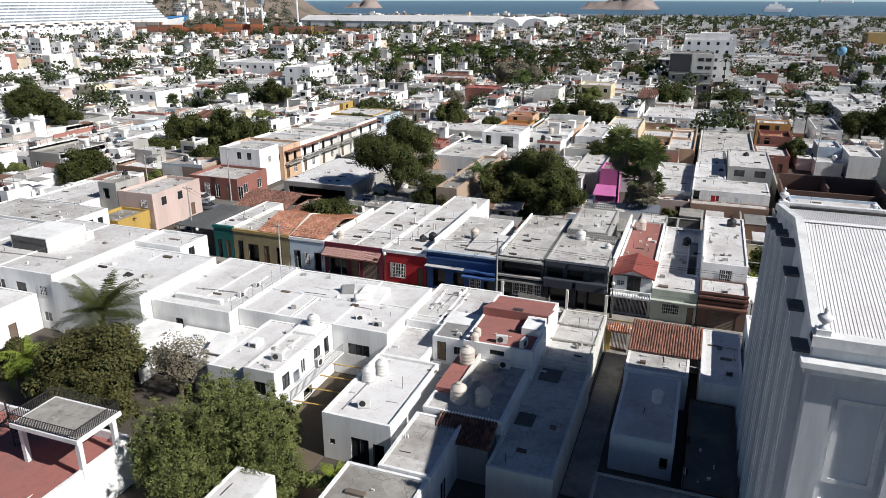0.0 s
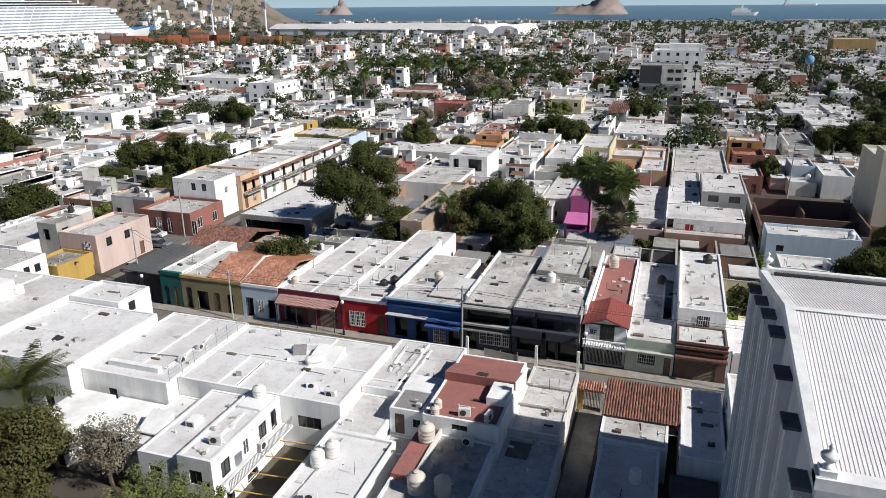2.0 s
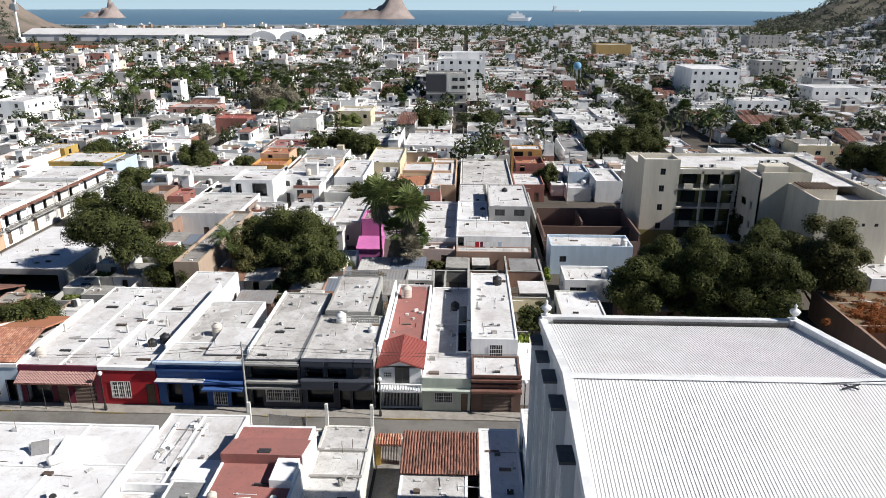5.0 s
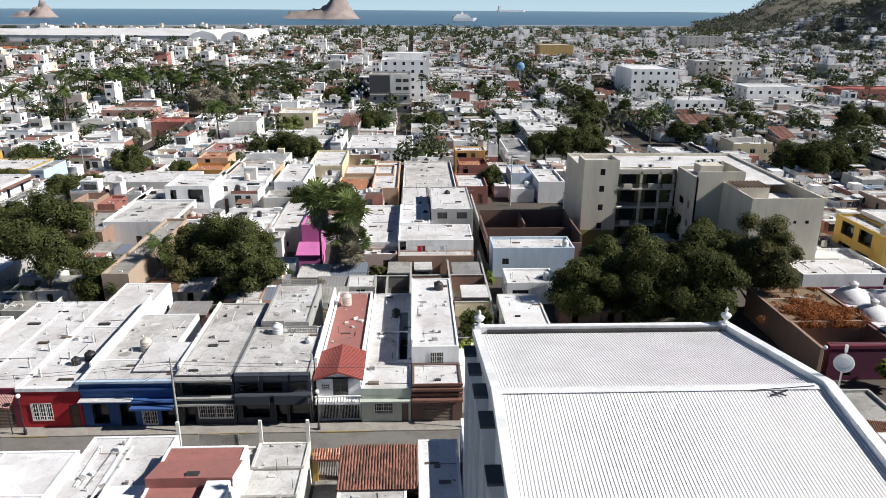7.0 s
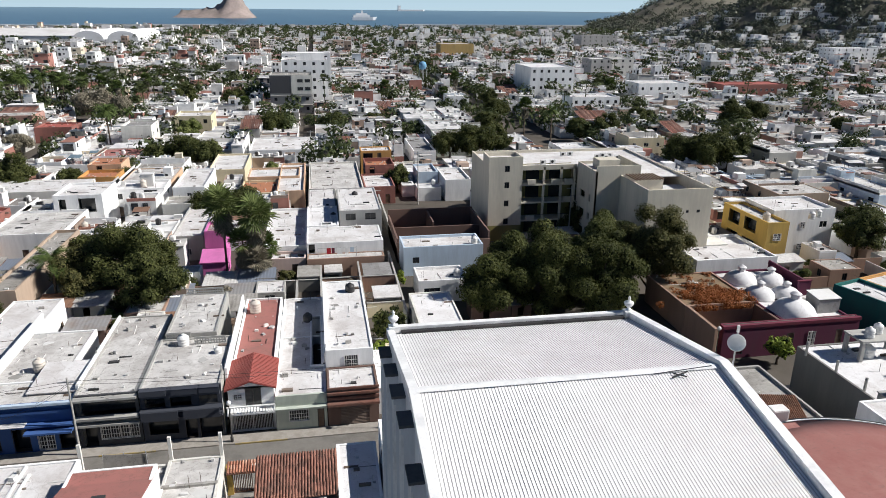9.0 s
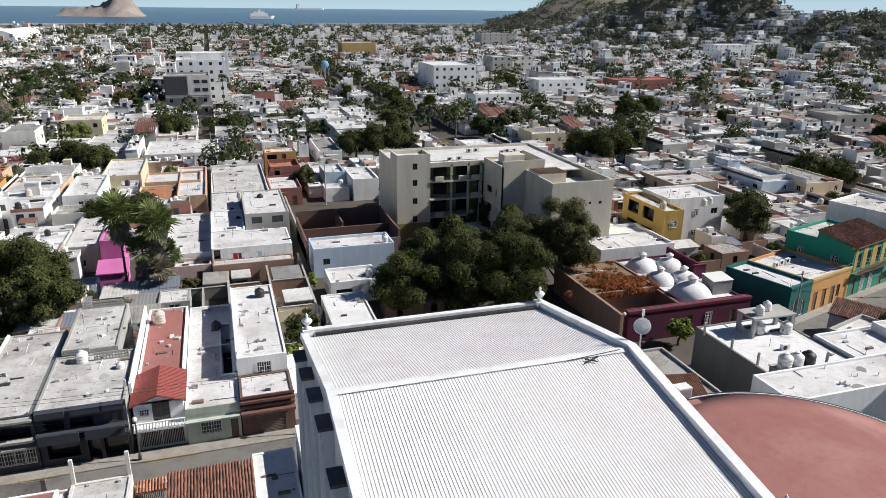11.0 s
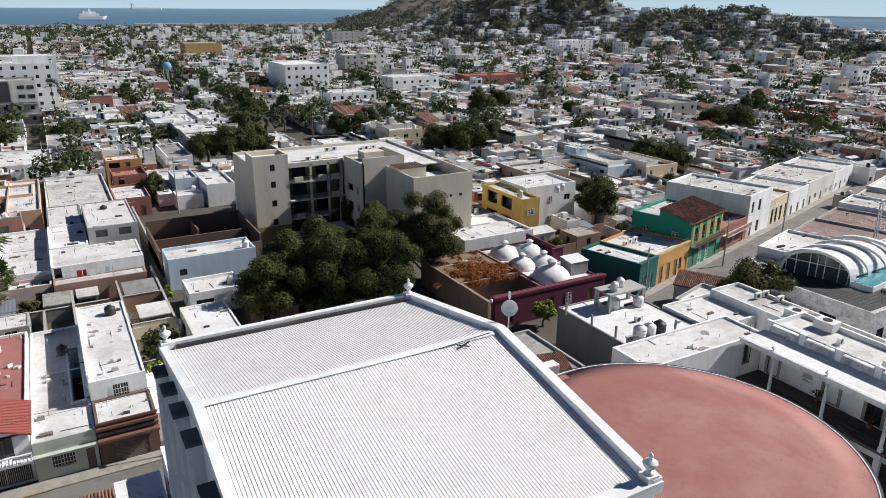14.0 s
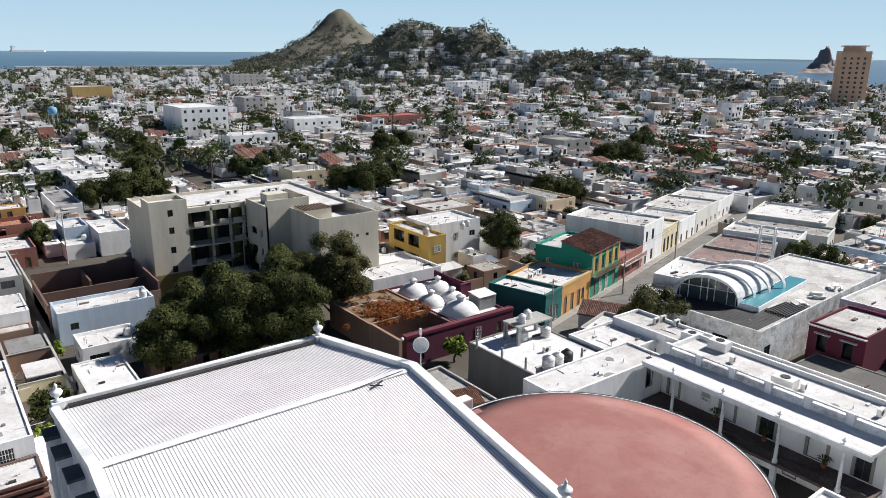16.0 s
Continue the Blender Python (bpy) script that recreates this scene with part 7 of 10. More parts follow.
for a in ((-24.5, 64.8, -24.2, 71.0, 4.86), (-52.0, 60.0, -46.0, 60.6, 5.36), (-82.0, 58.0, -70.0, 58.8, 6.86), (-25.5, 45.0, -25.2, 54.0, 4.15), (-45.5, 88.0, -40.0, 88.2, 4.55)):
    roof_pipe(*a)
for a in ((-33.2, -33.0, 57.2, 69.2, 5.26), (-40.0, -39.85, 57.2, 63.0, 5.26), (-44.0, -33.2, 63.0, 63.2, 5.26), (-31.0, -27.1, 63.4, 63.6, 5.26), (-26.6, -23.6, 63.0, 63.2, 4.86), (-23.6, -23.4, 61.7, 71.8, 4.86), (-67.0, -61.0, 60.0, 60.2, 6.26), (-76.0, -75.8, 54.6, 71.5, 6.86), (-84.0, -76.0, 63.0, 63.2, 6.86), (-49.5, -49.3, 57.7, 69.3, 5.36), (-36.0, -33.3, 49.0, 49.2, 5.18),
          (-43.2, -43.0, 81.6, 103.6, 4.56), (-38.2, -32.6, 96.0, 96.2, 4.56), (-3.3, 1.5, 95.0, 95.2, 3.96)):
    roof_kerb(*a)
# strips coloured dark for shaded roof gaps, a draped sheet and a fallen tank on the white roofs
for xa, ya, xb, yb, z, w_ in ((-34.6, 49.5, -34.7, 53.6, 5.18, 0.16), (-38.0, 57.3, -38.1, 62.6, 5.26, 0.3), (-25.5, 65.0, -25.7, 70.6, 4.86, 0.16), (-23.0, 62.5, -22.9, 70.5, 4.86, 0.12), (-46.5, 58.0, -46.6, 66.0, 5.36, 0.14)):
    gt = thing("roof_gutter", pose(0, 0, 0), "dark strip painted as a shaded gap between white roofs", "gutter", "roof gutters")
    part("channel", Geo().solid([(xa, ya, z - 0.01), (xa + w_, ya, z - 0.01), (xb + w_, yb, z - 0.01), (xb, yb, z - 0.01)], [(xa, ya, z + 0.03), (xa + w_, ya, z + 0.03), (xb + w_, yb, z + 0.03), (xb, yb, z + 0.03)]), frame_dark, gt)
    for q in (0, w_):
        part("lip", Geo().solid([(xa + q - 0.05, ya, z - 0.01), (xa + q + 0.05, ya, z - 0.01), (xb + q + 0.05, yb, z - 0.01), (xb + q - 0.05, yb, z - 0.01)], [(xa + q - 0.05, ya, z + 0.14), (xa + q + 0.05, ya, z + 0.14), (xb + q + 0.05, yb, z + 0.14), (xb + q - 0.05, yb, z + 0.14)]), wall("white"), gt)
tarp = thing("tarpaulin", pose(-36.3, 65.3, 5.26, 0, 0, 20), "grey tarpaulin draped over a low roof wall", "tarpaulin")
part("kerb", Geo().box(-0.2, 2.6, 0, 0.25, 0, 0.75), wall("white"), tarp)
g = Geo()
g.solid([(0.1, -0.9, 0.02), (1.5, -0.9, 0.02), (1.5, -0.05, 0.78), (0.1, -0.05, 0.78)], [(0.1, -0.9, 0.06), (1.5, -0.9, 0.06), (1.5, 0.0, 0.86), (0.1, 0.0, 0.82)])
part("sheet", g, ROOFS["grey"], tarp)
tk = thing("fallen_tank", pose(-32.9, 63.6, 5.75, 0, 90, 35), "white cylinder tank lying on a roof", "tank")
part("body", Geo().lathe([(0.05, -0.9), (0.4, -0.8), (0.45, -0.6), (0.45, 0.6), (0.4, 0.8), (0.05, 0.9)], n=16), tank_white, tk, smooth=True)
# raised party walls, lattice parapets and ledges of the coloured row
for x0, x1, y0, y1, z0, z1 in ((-32.5, -32.3, 84.5, 103.0, 4.5, 5.9), (-47.75, -47.55, 84.0, 97.0, 4.4, 5.3), (-22.75, -22.5, 83.0, 100.0, 5.4, 6.2), (-8.6, -8.35, 84.0, 104.0, 4.9, 6.4), (1.72, 1.9, 87.0, 106.0, 4.0, 6.9)):
    pw_ = thing("party_wall", pose(0, 0, 0), "raised stained white party wall between roofs", "wall", "party walls")
    part("wall", Geo().box(x0, x1, y0, y1, z0, z1), wall("white"), pw_)
for x0, x1, y in ((-15.9, -13.2, 92.5), (-12.6, -9.2, 91.0), (-15.6, -11.0, 104.7)):
    lat = thing("lattice_parapet", pose(x0, y, 5.95 if y < 100 else 6.45), "grey pierced block parapet on a roof", "parapet", "lattice parapets")
    k = int((x1 - x0) / 0.3)
    g = Geo()
    panel(g, 0, x1 - x0, 0, 0.9, [(0.06 + 0.3 * i, 0.24 + 0.3 * i, q, q + 0.22) for i in range(k) for q in (0.12, 0.48)], 0.12)
    part("pierced_wall", g, wall("concrete"), lat)
for x0, x1, z in ((-16.4, -13.9, 5.5), (-13.4, -10.9, 5.5), (-10.7, -8.8, 5.5), (-16.4, -13.6, 2.85), (-13.0, -10.2, 2.85)):
    ld = thing("facade_ledge", pose(x0, 80.75, z), "dark grey projecting box ledge on a facade", "ledge", "facade ledges")
    part("ledge", Geo().box(0, x1 - x0, 0, 0.54, 0, 0.6), wall("slate"), ld)
cov = thing("roof_cover", pose(-27.4, 83.0, 5.55), "raised white sheet cover over a passage", "roof", "roof covers")
part("sheet", Geo().solid([(0, 0, 0), (4.6, 0, 0), (4.6, 6.2, 0.25), (0, 6.2, 0.25)], [(0, 0, 0.1), (4.6, 0, 0.1), (4.6, 6.2, 0.35), (0, 6.2, 0.35)]), ROOFS["white"], cov)
for x_, y_ in ((0.1, 0.1), (4.4, 0.1)):
    part("support", Geo().box(x_, x_ + 0.1, y_, y_ + 0.1, -0.2, 0.0), galv, cov)
# scattered small things on the roofs of the coloured row
rng = random.Random(333)
rm_ = (ROOFS["concrete"], wall("concrete"), tank_white, ROOFS["worn"])
for x0, x1, y0, y1, z in ((-47, -39, 83, 103, 4.55), (-38, -33, 83, 109, 4.55), (-31.5, -25.6, 87, 98, 5.05), (-22, -17, 83, 99, 5.75), (-16, -9.5, 83, 92, 5.95), (-15.5, -11, 94, 104, 6.45), (-7.6, -4.2, 89, 104, 4.95), (-3, 1.2, 84, 106, 3.95), (2.4, 6.4, 88, 106, 6.25), (-43, -28, 58, 68.5, 5.26), (-26, -23, 64, 71, 4.86), (-65, -56, 56, 66, 6.26), (-82, -69, 56, 70, 6.86), (-35.8, -33.5, 47.2, 53.5, 5.18), (-11.8, -8, 47, 71, 3.85), (-16.8, -13.4, 50.5, 56.2, 4.46)):
    for k in range(5):
        x, y, w_, d_, h_ = rng.uniform(x0, x1), rng.uniform(y0, y1), rng.uniform(0.1, 0.35), rng.uniform(0.1, 0.3), rng.uniform(0.08, 0.4)
        th = thing("roof_block", pose(x, y, z, 0, 0, rng.uniform(0, 90)), "small loose rubble block on a flat roof", "rubble", "loose roof blocks")
        part("block", Geo().solid([(-w_, -d_, 0), (w_, -d_, 0), (w_, d_, 0), (-w_, d_, 0)], [(-w_ * 0.9, -d_ * 0.9, h_), (w_ * 0.85, -d_ * 0.9, h_), (w_ * 0.9, d_ * 0.85, h_ * 0.9), (-w_ * 0.9, d_ * 0.9, h_)]), rng.choice(rm_), th)
poster = thing("poster", pose(67.55, 55.4, 4.4, 0, 0, -90), "framed pale poster on the gallery wall", "poster")
part("frame", Geo().box(0, 1.3, -0.04, 0, 0, 2.0), tank_white, poster)
part("picture", Geo().box(0.15, 1.15, -0.05, -0.04, 0.5, 1.85), wall("grey"), poster)
for i in range(3):
    part("text_bar", Geo().box(0.2, 1.0 - 0.2 * i, -0.055, -0.045, 0.12 + 0.12 * i, 0.17 + 0.12 * i), iron, poster)

# ---- trees and plants ----
def leaf_cloud(rng, blobs, count, size, flat=0.35):
    """Many small leaf clumps scattered over the shells of several uneven blobs."""
    g = Geo()
    wts = [b[3] ** 2 for b in blobs]
    for _ in range(count):
        bx, by, bz, r = rng.choices(blobs, wts)[0]
        d = Vector((rng.gauss(0, 1), rng.gauss(0, 1), rng.gauss(0.25, 1))).normalized()
        k = r * (0.62 + 0.5 * rng.random())
        c = Vector((bx, by, bz)) + Vector((d.x * k, d.y * k, d.z * k * 0.85))
        nrm = (d + Vector((rng.uniform(-1, 1), rng.uniform(-1, 1), rng.uniform(-0.4, 1.2))) * 0.75).normalized()
        a = nrm.orthogonal().normalized()
        b = nrm.cross(a)
        an = rng.uniform(0, 6.28)
        a, b = a * math.cos(an) + b * math.sin(an), b * math.cos(an) - a * math.sin(an)
        s = size * rng.uniform(0.6, 1.35)
        bend = nrm * s * flat
        g.face((c - a * s, c - b * s * 0.55 - bend * 0.3, c + a * s, c + b * s * 0.55 - bend * 0.3))
    return g


# near-black core colour that paints the shade inside the crowns
crown_shade = surf("crown_shade_core", (0.012, 0.017, 0.008), rough=0.9, dirt=(0.03, 0.032, 0.014), amount=0.5, big=0.8, fine=3, bump=0.3, spec=0.05)


def shade_cores(rng, g, blobs, part_=0.62):
    """Uneven cores coloured near black for the shade inside leaf clumps, seen only through gaps between leaves."""
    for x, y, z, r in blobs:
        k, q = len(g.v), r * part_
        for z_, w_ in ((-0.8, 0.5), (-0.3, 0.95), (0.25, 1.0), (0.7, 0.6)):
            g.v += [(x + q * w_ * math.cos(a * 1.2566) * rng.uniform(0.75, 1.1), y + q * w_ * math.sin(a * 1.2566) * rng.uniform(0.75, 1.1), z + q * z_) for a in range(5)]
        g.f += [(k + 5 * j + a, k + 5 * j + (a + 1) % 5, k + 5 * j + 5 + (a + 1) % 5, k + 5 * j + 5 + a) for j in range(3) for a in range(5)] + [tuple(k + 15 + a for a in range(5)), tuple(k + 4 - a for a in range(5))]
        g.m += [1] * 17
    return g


def crown_blobs(rng, r, h, low, n=34):
    out = []
    for i in range(n):
        an, q = rng.uniform(0, 6.28), math.sqrt(rng.random()) * 0.82
        z = low + (h - low) * (0.15 + 0.78 * rng.random() * (1 - q * q * 0.75))
        out.append((r * q * math.cos(an), r * q * math.sin(an), z, r * rng.uniform(0.2, 0.4) * (1.1 - 0.35 * q)))
    return out


def trunk_geo(rng, blobs, h, low, r0):
    g = Geo()
    fork = Vector((rng.uniform(-0.3, 0.3), rng.uniform(-0.3, 0.3), low))
    mid = fork * 0.5 + Vector((rng.uniform(-0.15, 0.15), rng.uniform(-0.15, 0.15), 0))
    g.tube((0, 0, -0.1), mid, r0 * 1.25, r0 * 0.95, 8).tube(mid, fork, r0 * 0.95, r0 * 0.8, 8)
    for x, y, z, r in blobs[:6]:
        p = fork.lerp(Vector((x, y, z)), 0.55) + Vector((0, 0, 0.3))
        g.tube(fork, p, r0 * 0.55, r0 * 0.35, 6).tube(p, (x, y, z), r0 * 0.35, r0 * 0.12, 5)
    return g


def tree(x, y, h, r, leaf, label, seed, low=None, leaves=2600, size=0.34, z0=0.0, group=""):
    rng = random.Random(seed)
    low = h * 0.28 if low is None else low
    th = thing("tree", pose(x, y, z0), label, "tree", group)
    blobs = crown_blobs(rng, r, h, low)
    part("trunk", trunk_geo(rng, blobs, h, low, 0.045 * r + 0.08), bark, th)
    part("crown", shade_cores(rng, leaf_cloud(rng, blobs, int(leaves * 1.35), size), [] if leaf is leaf_dry else blobs).mesh("crown", (leaf, crown_shade), weld=False), None, th)
    TAKEN.append((x - r * 0.75, x + r * 0.75, y - r * 0.75, y + r * 0.75))
    return th


def palm_frond(g, base, an, lift, length, rng, droop=1.0, fan=False):
    """One frond: a drooping rib with leaflets, or a fan."""
    d = Vector((math.cos(an), math.sin(an), 0))
    side = Vector((-d.y, d.x, 0))
    if fan:
        tip = Vector(base) + d * length * 0.45 * math.cos(lift) + Vector((0, 0, length * 0.45 * math.sin(lift)))
        up = (tip - Vector(base)).normalized()
        for i in range(13):
            q = (i - 6) / 6 * 1.6
            out = (up * math.cos(q) + side * math.sin(q)).normalized()
            e = tip + out * length * 0.6 - Vector((0, 0, length * 0.16 * droop * rng.random()))
            w = side * math.cos(q) * 0.26 - up * math.sin(q) * 0.26
            md = tip.lerp(e, 0.6) + Vector((0, 0, length * 0.03))
            g.face((tip, md - w * 0.5, e, md + w * 0.5))
        g.tube(base, tip, 0.03, 0.02, 4)
        return
    p, n = Vector(base), 7
    ang = lift
    for i in range(n):
        q = p + (d * math.cos(ang) + Vector((0, 0, math.sin(ang)))) * (length / n)
        wdt = length * 0.17 * math.sin(math.pi * (i + 0.9) / (n + 0.9)) + 0.06
        for s in (-1, 1):
            for k in range(6):
                a0, a1 = p.lerp(q, k / 6), p.lerp(q, (k + 0.62) / 6)
                out = side * s * wdt * rng.uniform(1.0, 1.3) + d * wdt * 0.6 - Vector((0, 0, wdt * rng.uniform(0.3, 0.9) * droop))
                g.face((a0, a1, a1.lerp(a1 + out, 0.6), a0 + out * 1.05))
        p, ang = q, ang - 0.22 * droop * (0.7 + 0.5 * rng.random())


def palm(x, y, h, label, seed, fan=False, length=2.6, leaf=None, skirt=False, z0=0.0, group="palms", lift=(-0.5, 1.35), droop=1.0):
    rng = random.Random(seed)
    th = thing("palm_tree", pose(x, y, z0, 0, 0, rng.uniform(0, 360)), label, "palm tree", group)
    g = Geo()
    lean = Vector((rng.uniform(-0.5, 0.5), rng.uniform(-0.5, 0.5), 0))
    prev = Vector((0, 0, -0.1))
    for i in range(1, 6):
        q = lean * (i / 5) ** 2 + Vector((0, 0, h * i / 5))
        g.tube(prev, q, 0.24 - 0.02 * i, 0.22 - 0.02 * i, 8)
        prev = q
    part("trunk", g, bark, th)
    g = Geo()
    for i in range(44 if fan else 34):
        palm_frond(g, prev + Vector((0, 0, rng.uniform(-0.2, 0.2))), i * 2.4 + rng.uniform(-0.2, 0.2), rng.uniform(*lift), length * rng.uniform(0.8, 1.1), rng, droop, fan)
    part("crown", g.mesh("crown", leaf or leaf_palm, weld=False), None, th)
    if skirt:
        g = Geo()
        for i in range(34):
            palm_frond(g, prev - Vector((0, 0, 0.4 + 2.4 * rng.random())), i * 2.4, rng.uniform(-1.5, -1.0), length * 0.8, rng, 0.6, fan)
        part("dead_fronds", g.mesh("dead_fronds", leaf_dry, weld=False), None, th, "dry hanging fronds")
    return th


tree(-51.5, 114.5, 18.5, 8.0, leaf_mango, "tall dense mango tree behind the houses", 1, leaves=26000, size=0.165, low=3.2)
tree(-27.2, 121.8, 12.6, 6.6, leaf_mango, "wide grey-green tree in a yard", 2, leaves=19000, size=0.165, low=1.8)
tree(-32.6, 120.4, 9.6, 4.6, leaf_olive, "lower grey-green tree leaning from a wider one", 12, leaves=11000, size=0.16, low=1.4)
tree(-22.6, 122.6, 9.8, 3.4, leaf_mango, "narrow grey-green tree beside a wider one", 13, leaves=7000, size=0.16, low=1.6)
palm(-36.6, 119.6, 7.2, "drooping coconut palm behind street roofs", 14, length=3.6)
tree(-43.7, 115.2, 6.5, 4.3, leaf_dark, "low dense bright green tree beside a party wall", 3, leaves=10000, size=0.15, low=0.5)
palm(-13.2, 126.0, 13.0, "tall fan palm with a dry skirt", 4, fan=True, length=3.5, leaf=leaf_fan, skirt=True, lift=(-0.75, 1.3))
palm(-8.2, 124.6, 11.4, "fan palm with a dry skirt", 5, fan=True, length=3.6, leaf=leaf_fan, skirt=True, lift=(-0.75, 1.3))
palm(-10.4, 125.0, 7.2, "young fan palm among tall ones", 6, fan=True, length=2.8, leaf=leaf_fan, skirt=True)
palm(-8.2, 122.8, 4.6, "low fan palm in a yard", 7, fan=True, length=2.6, leaf=leaf_dry)
palm(-7.0, 125.6, 6.0, "leaning fan palm in a yard", 11, fan=True, length=2.6, skirt=True)
for x_, y_, h_, r_, lf in ((-3.8, 122.0, 3.4, 1.7, leaf_olive), (6.2, 117.6, 2.6, 1.4, leaf_dry), (4.0, 110.2, 2.2, 1.3, leaf_olive), (13.9, 120.0, 2.8, 1.0, leaf_lime), (-12.6, 116.0, 3.2, 1.8, leaf_dry)):
    tree(x_, y_, h_, r_, lf, "scrubby bush in a dusty back yard", int(200 + x_), leaves=1800, low=0.15, size=0.12, group="yard bushes")
tree(10.0, 99.5, 5.6, 2.5, leaf_dark, "small round garden tree", 8, leaves=1000, low=1.2, size=0.26)
tree(8.6, 96.0, 2.6, 1.7, leaf_lime, "lime green garden bush", 9, leaves=600, low=0.2, size=0.26)
for i, (x, y, h, r) in enumerate(((26.2, 106.5, 10.0, 5.4), (33.5, 106.0, 11.5, 5.2), (40.8, 103.5, 12.5, 6.2), (51.6, 110.6, 17.0, 6.4), (48.5, 119.5, 12.5, 4.6), (36.0, 116.0, 11.0, 6.0), (44.0, 112.5, 12.0, 5.5), (30.0, 114.0, 9.5, 5.0))):
    tree(x, y, h, r, leaf_olive if i == 3 else leaf_mango if i in (4, 6) else leaf_dark, "large dense dark green mango tree in a courtyard", 20 + i, leaves=19000, size=0.17, low=0.8, group="courtyard mango trees")
# yard below the flight
def plume_tree(x, y, h, r, label, seed, leaves):
    """A bushy tree of many upright feathery stems."""
    rng = random.Random(seed)
    th = thing("tree", pose(x, y, 0), label, "tree", "feathery yard trees")
    blobs, tg = [], Geo()
    for i in range(34):
        an, q = i * 2.4 + rng.uniform(-0.3, 0.3), math.sqrt((i + 0.5) / 34)
        px_, py_ = r * q * math.cos(an), r * q * math.sin(an)
        top = h * rng.uniform(0.72, 1.0) * (1 - 0.35 * q ** 3)
        base = 0.4 + rng.uniform(0, 1.2)
        k = max(4, int((top - base) / 0.75))
        for j in range(k):
            v = j / (k - 1)
            blobs.append((px_ * (0.8 + 0.25 * v) + rng.uniform(-0.2, 0.2), py_ * (0.8 + 0.25 * v) + rng.uniform(-0.2, 0.2), base + (top - base) * v, rng.uniform(0.5, 0.85) * (1.15 - 0.6 * v)))
        if i % 3 == 0:
            tg.tube((px_ * 0.15, py_ * 0.15, -0.1), (px_ * 0.6, py_ * 0.6, top * 0.45), 0.09, 0.06, 6).tube((px_ * 0.6, py_ * 0.6, top * 0.45), (px_, py_, top * 0.9), 0.06, 0.02, 5)
    part("trunk", tg, bark, th)
    part("crown", shade_cores(rng, leaf_cloud(rng, blobs, leaves * 2, 0.085), blobs[::3], 0.5).mesh("crown", (leaf_feather, crown_shade), weld=False), None, th)
    TAKEN.append((x - r, x + r, y - r, y + r))


plume_tree(-31.2, 38.8, 9.2, 3.6, "big light green feathery tree in a yard", 40, 22000)
plume_tree(-35.6, 36.4, 8.6, 3.0, "light green feathery tree beside a rear roof", 41, 15000)
plume_tree(-27.8, 37.6, 7.6, 2.6, "light green feathery tree beside a hedge", 42, 12000)
plume_tree(-35.4, 42.4, 7.2, 3.0, "light green feathery tree against a white wall", 52, 15000)
plume_tree(-31.4, 43.2, 5.6, 2.3, "light green feathery tree at a court entrance", 53, 11000)
plume_tree(-31.8, 33.6, 6.8, 2.8, "low light green feathery tree in a yard", 39, 12000)
tree(-44.2, 47.3, 7.2, 3.0, leaf_dry, "thin grey-leaved tree beside a wall", 43, leaves=2600, size=0.12)
tree(-51.4, 43.4, 7.8, 5.4, leaf_olive, "round mango tree in a back yard", 44, leaves=15000, size=0.14)
tree(-47.0, 39.8, 6.5, 3.6, leaf_olive, "mango tree beside a roof terrace", 45, leaves=10000, size=0.14)
tree(-61.0, 43.5, 4.4, 2.6, leaf_olive, "dense garden tree beside white walls", 46, leaves=10000, size=0.14)
palm(-55.4, 49.6, 6.6, "big dark green coconut palm in a back yard", 47, length=4.6, leaf=leaf_dark, lift=(-0.1, 1.5), droop=0.55)
palm(-60.0, 43.6, 3.4, "yellowing young palm in a garden", 48, length=3.0, leaf=leaf_lime)
palm(-50.5, 47.5, 3.6, "young palm beside a mango tree", 49, length=2.8, leaf=leaf_light)
palm(-24.2, 40.6, 1.2, "low spiky garden palm", 50, length=1.6, leaf=leaf_lime)
palm(-22.6, 41.2, 1.0, "low spiky garden palm", 51, length=1.5, leaf=leaf_lime)
hedge = thing("hedge", pose(-23.6, 38.4, 0), "clipped green hedge above a brick wall", "hedge")
rng = random.Random(52)
part("foliage", leaf_cloud(rng, [(0.55 * i - 3.2, 0, 2.1, 0.62) for i in range(13)], 1700, 0.16).mesh("foliage", leaf_light, weld=False), None, hedge)
part("wall", Geo().box(-3.6, 3.6, 0.1, 0.35, 0, 1.9), wall("brick"), hedge)
tree(84.0, 73.6, 9.6, 5.6, leaf_olive, "spreading dark tree beside a tiled roof", 60, leaves=12000, size=0.18, low=1.4)
tree(57.4, 86.6, 4.2, 1.8, leaf_lime, "small street tree beside a wine-red wall", 61, leaves=900, size=0.22)
vine = thing("vine", pose(55.0, 102.6, 4.05), "rust-orange dry vine covering an old roof", "vine")
rng = random.Random(62)
part("foliage", leaf_cloud(rng, [(rng.uniform(-4.6, 4.6), rng.uniform(-5.6, 5.2), 0.0, 0.4) for _ in range(60)] + [(rng.gauss(0.6, 2.4), max(-6.1, rng.gauss(-3.4, 1.5)), 0.08, 0.6) for _ in range(150)] + [(rng.uniform(-4, 4.6), -6.3, -0.3, 0.5) for _ in range(30)], 26000, 0.11).mesh("foliage", leaf_orange, weld=False), None, vine)

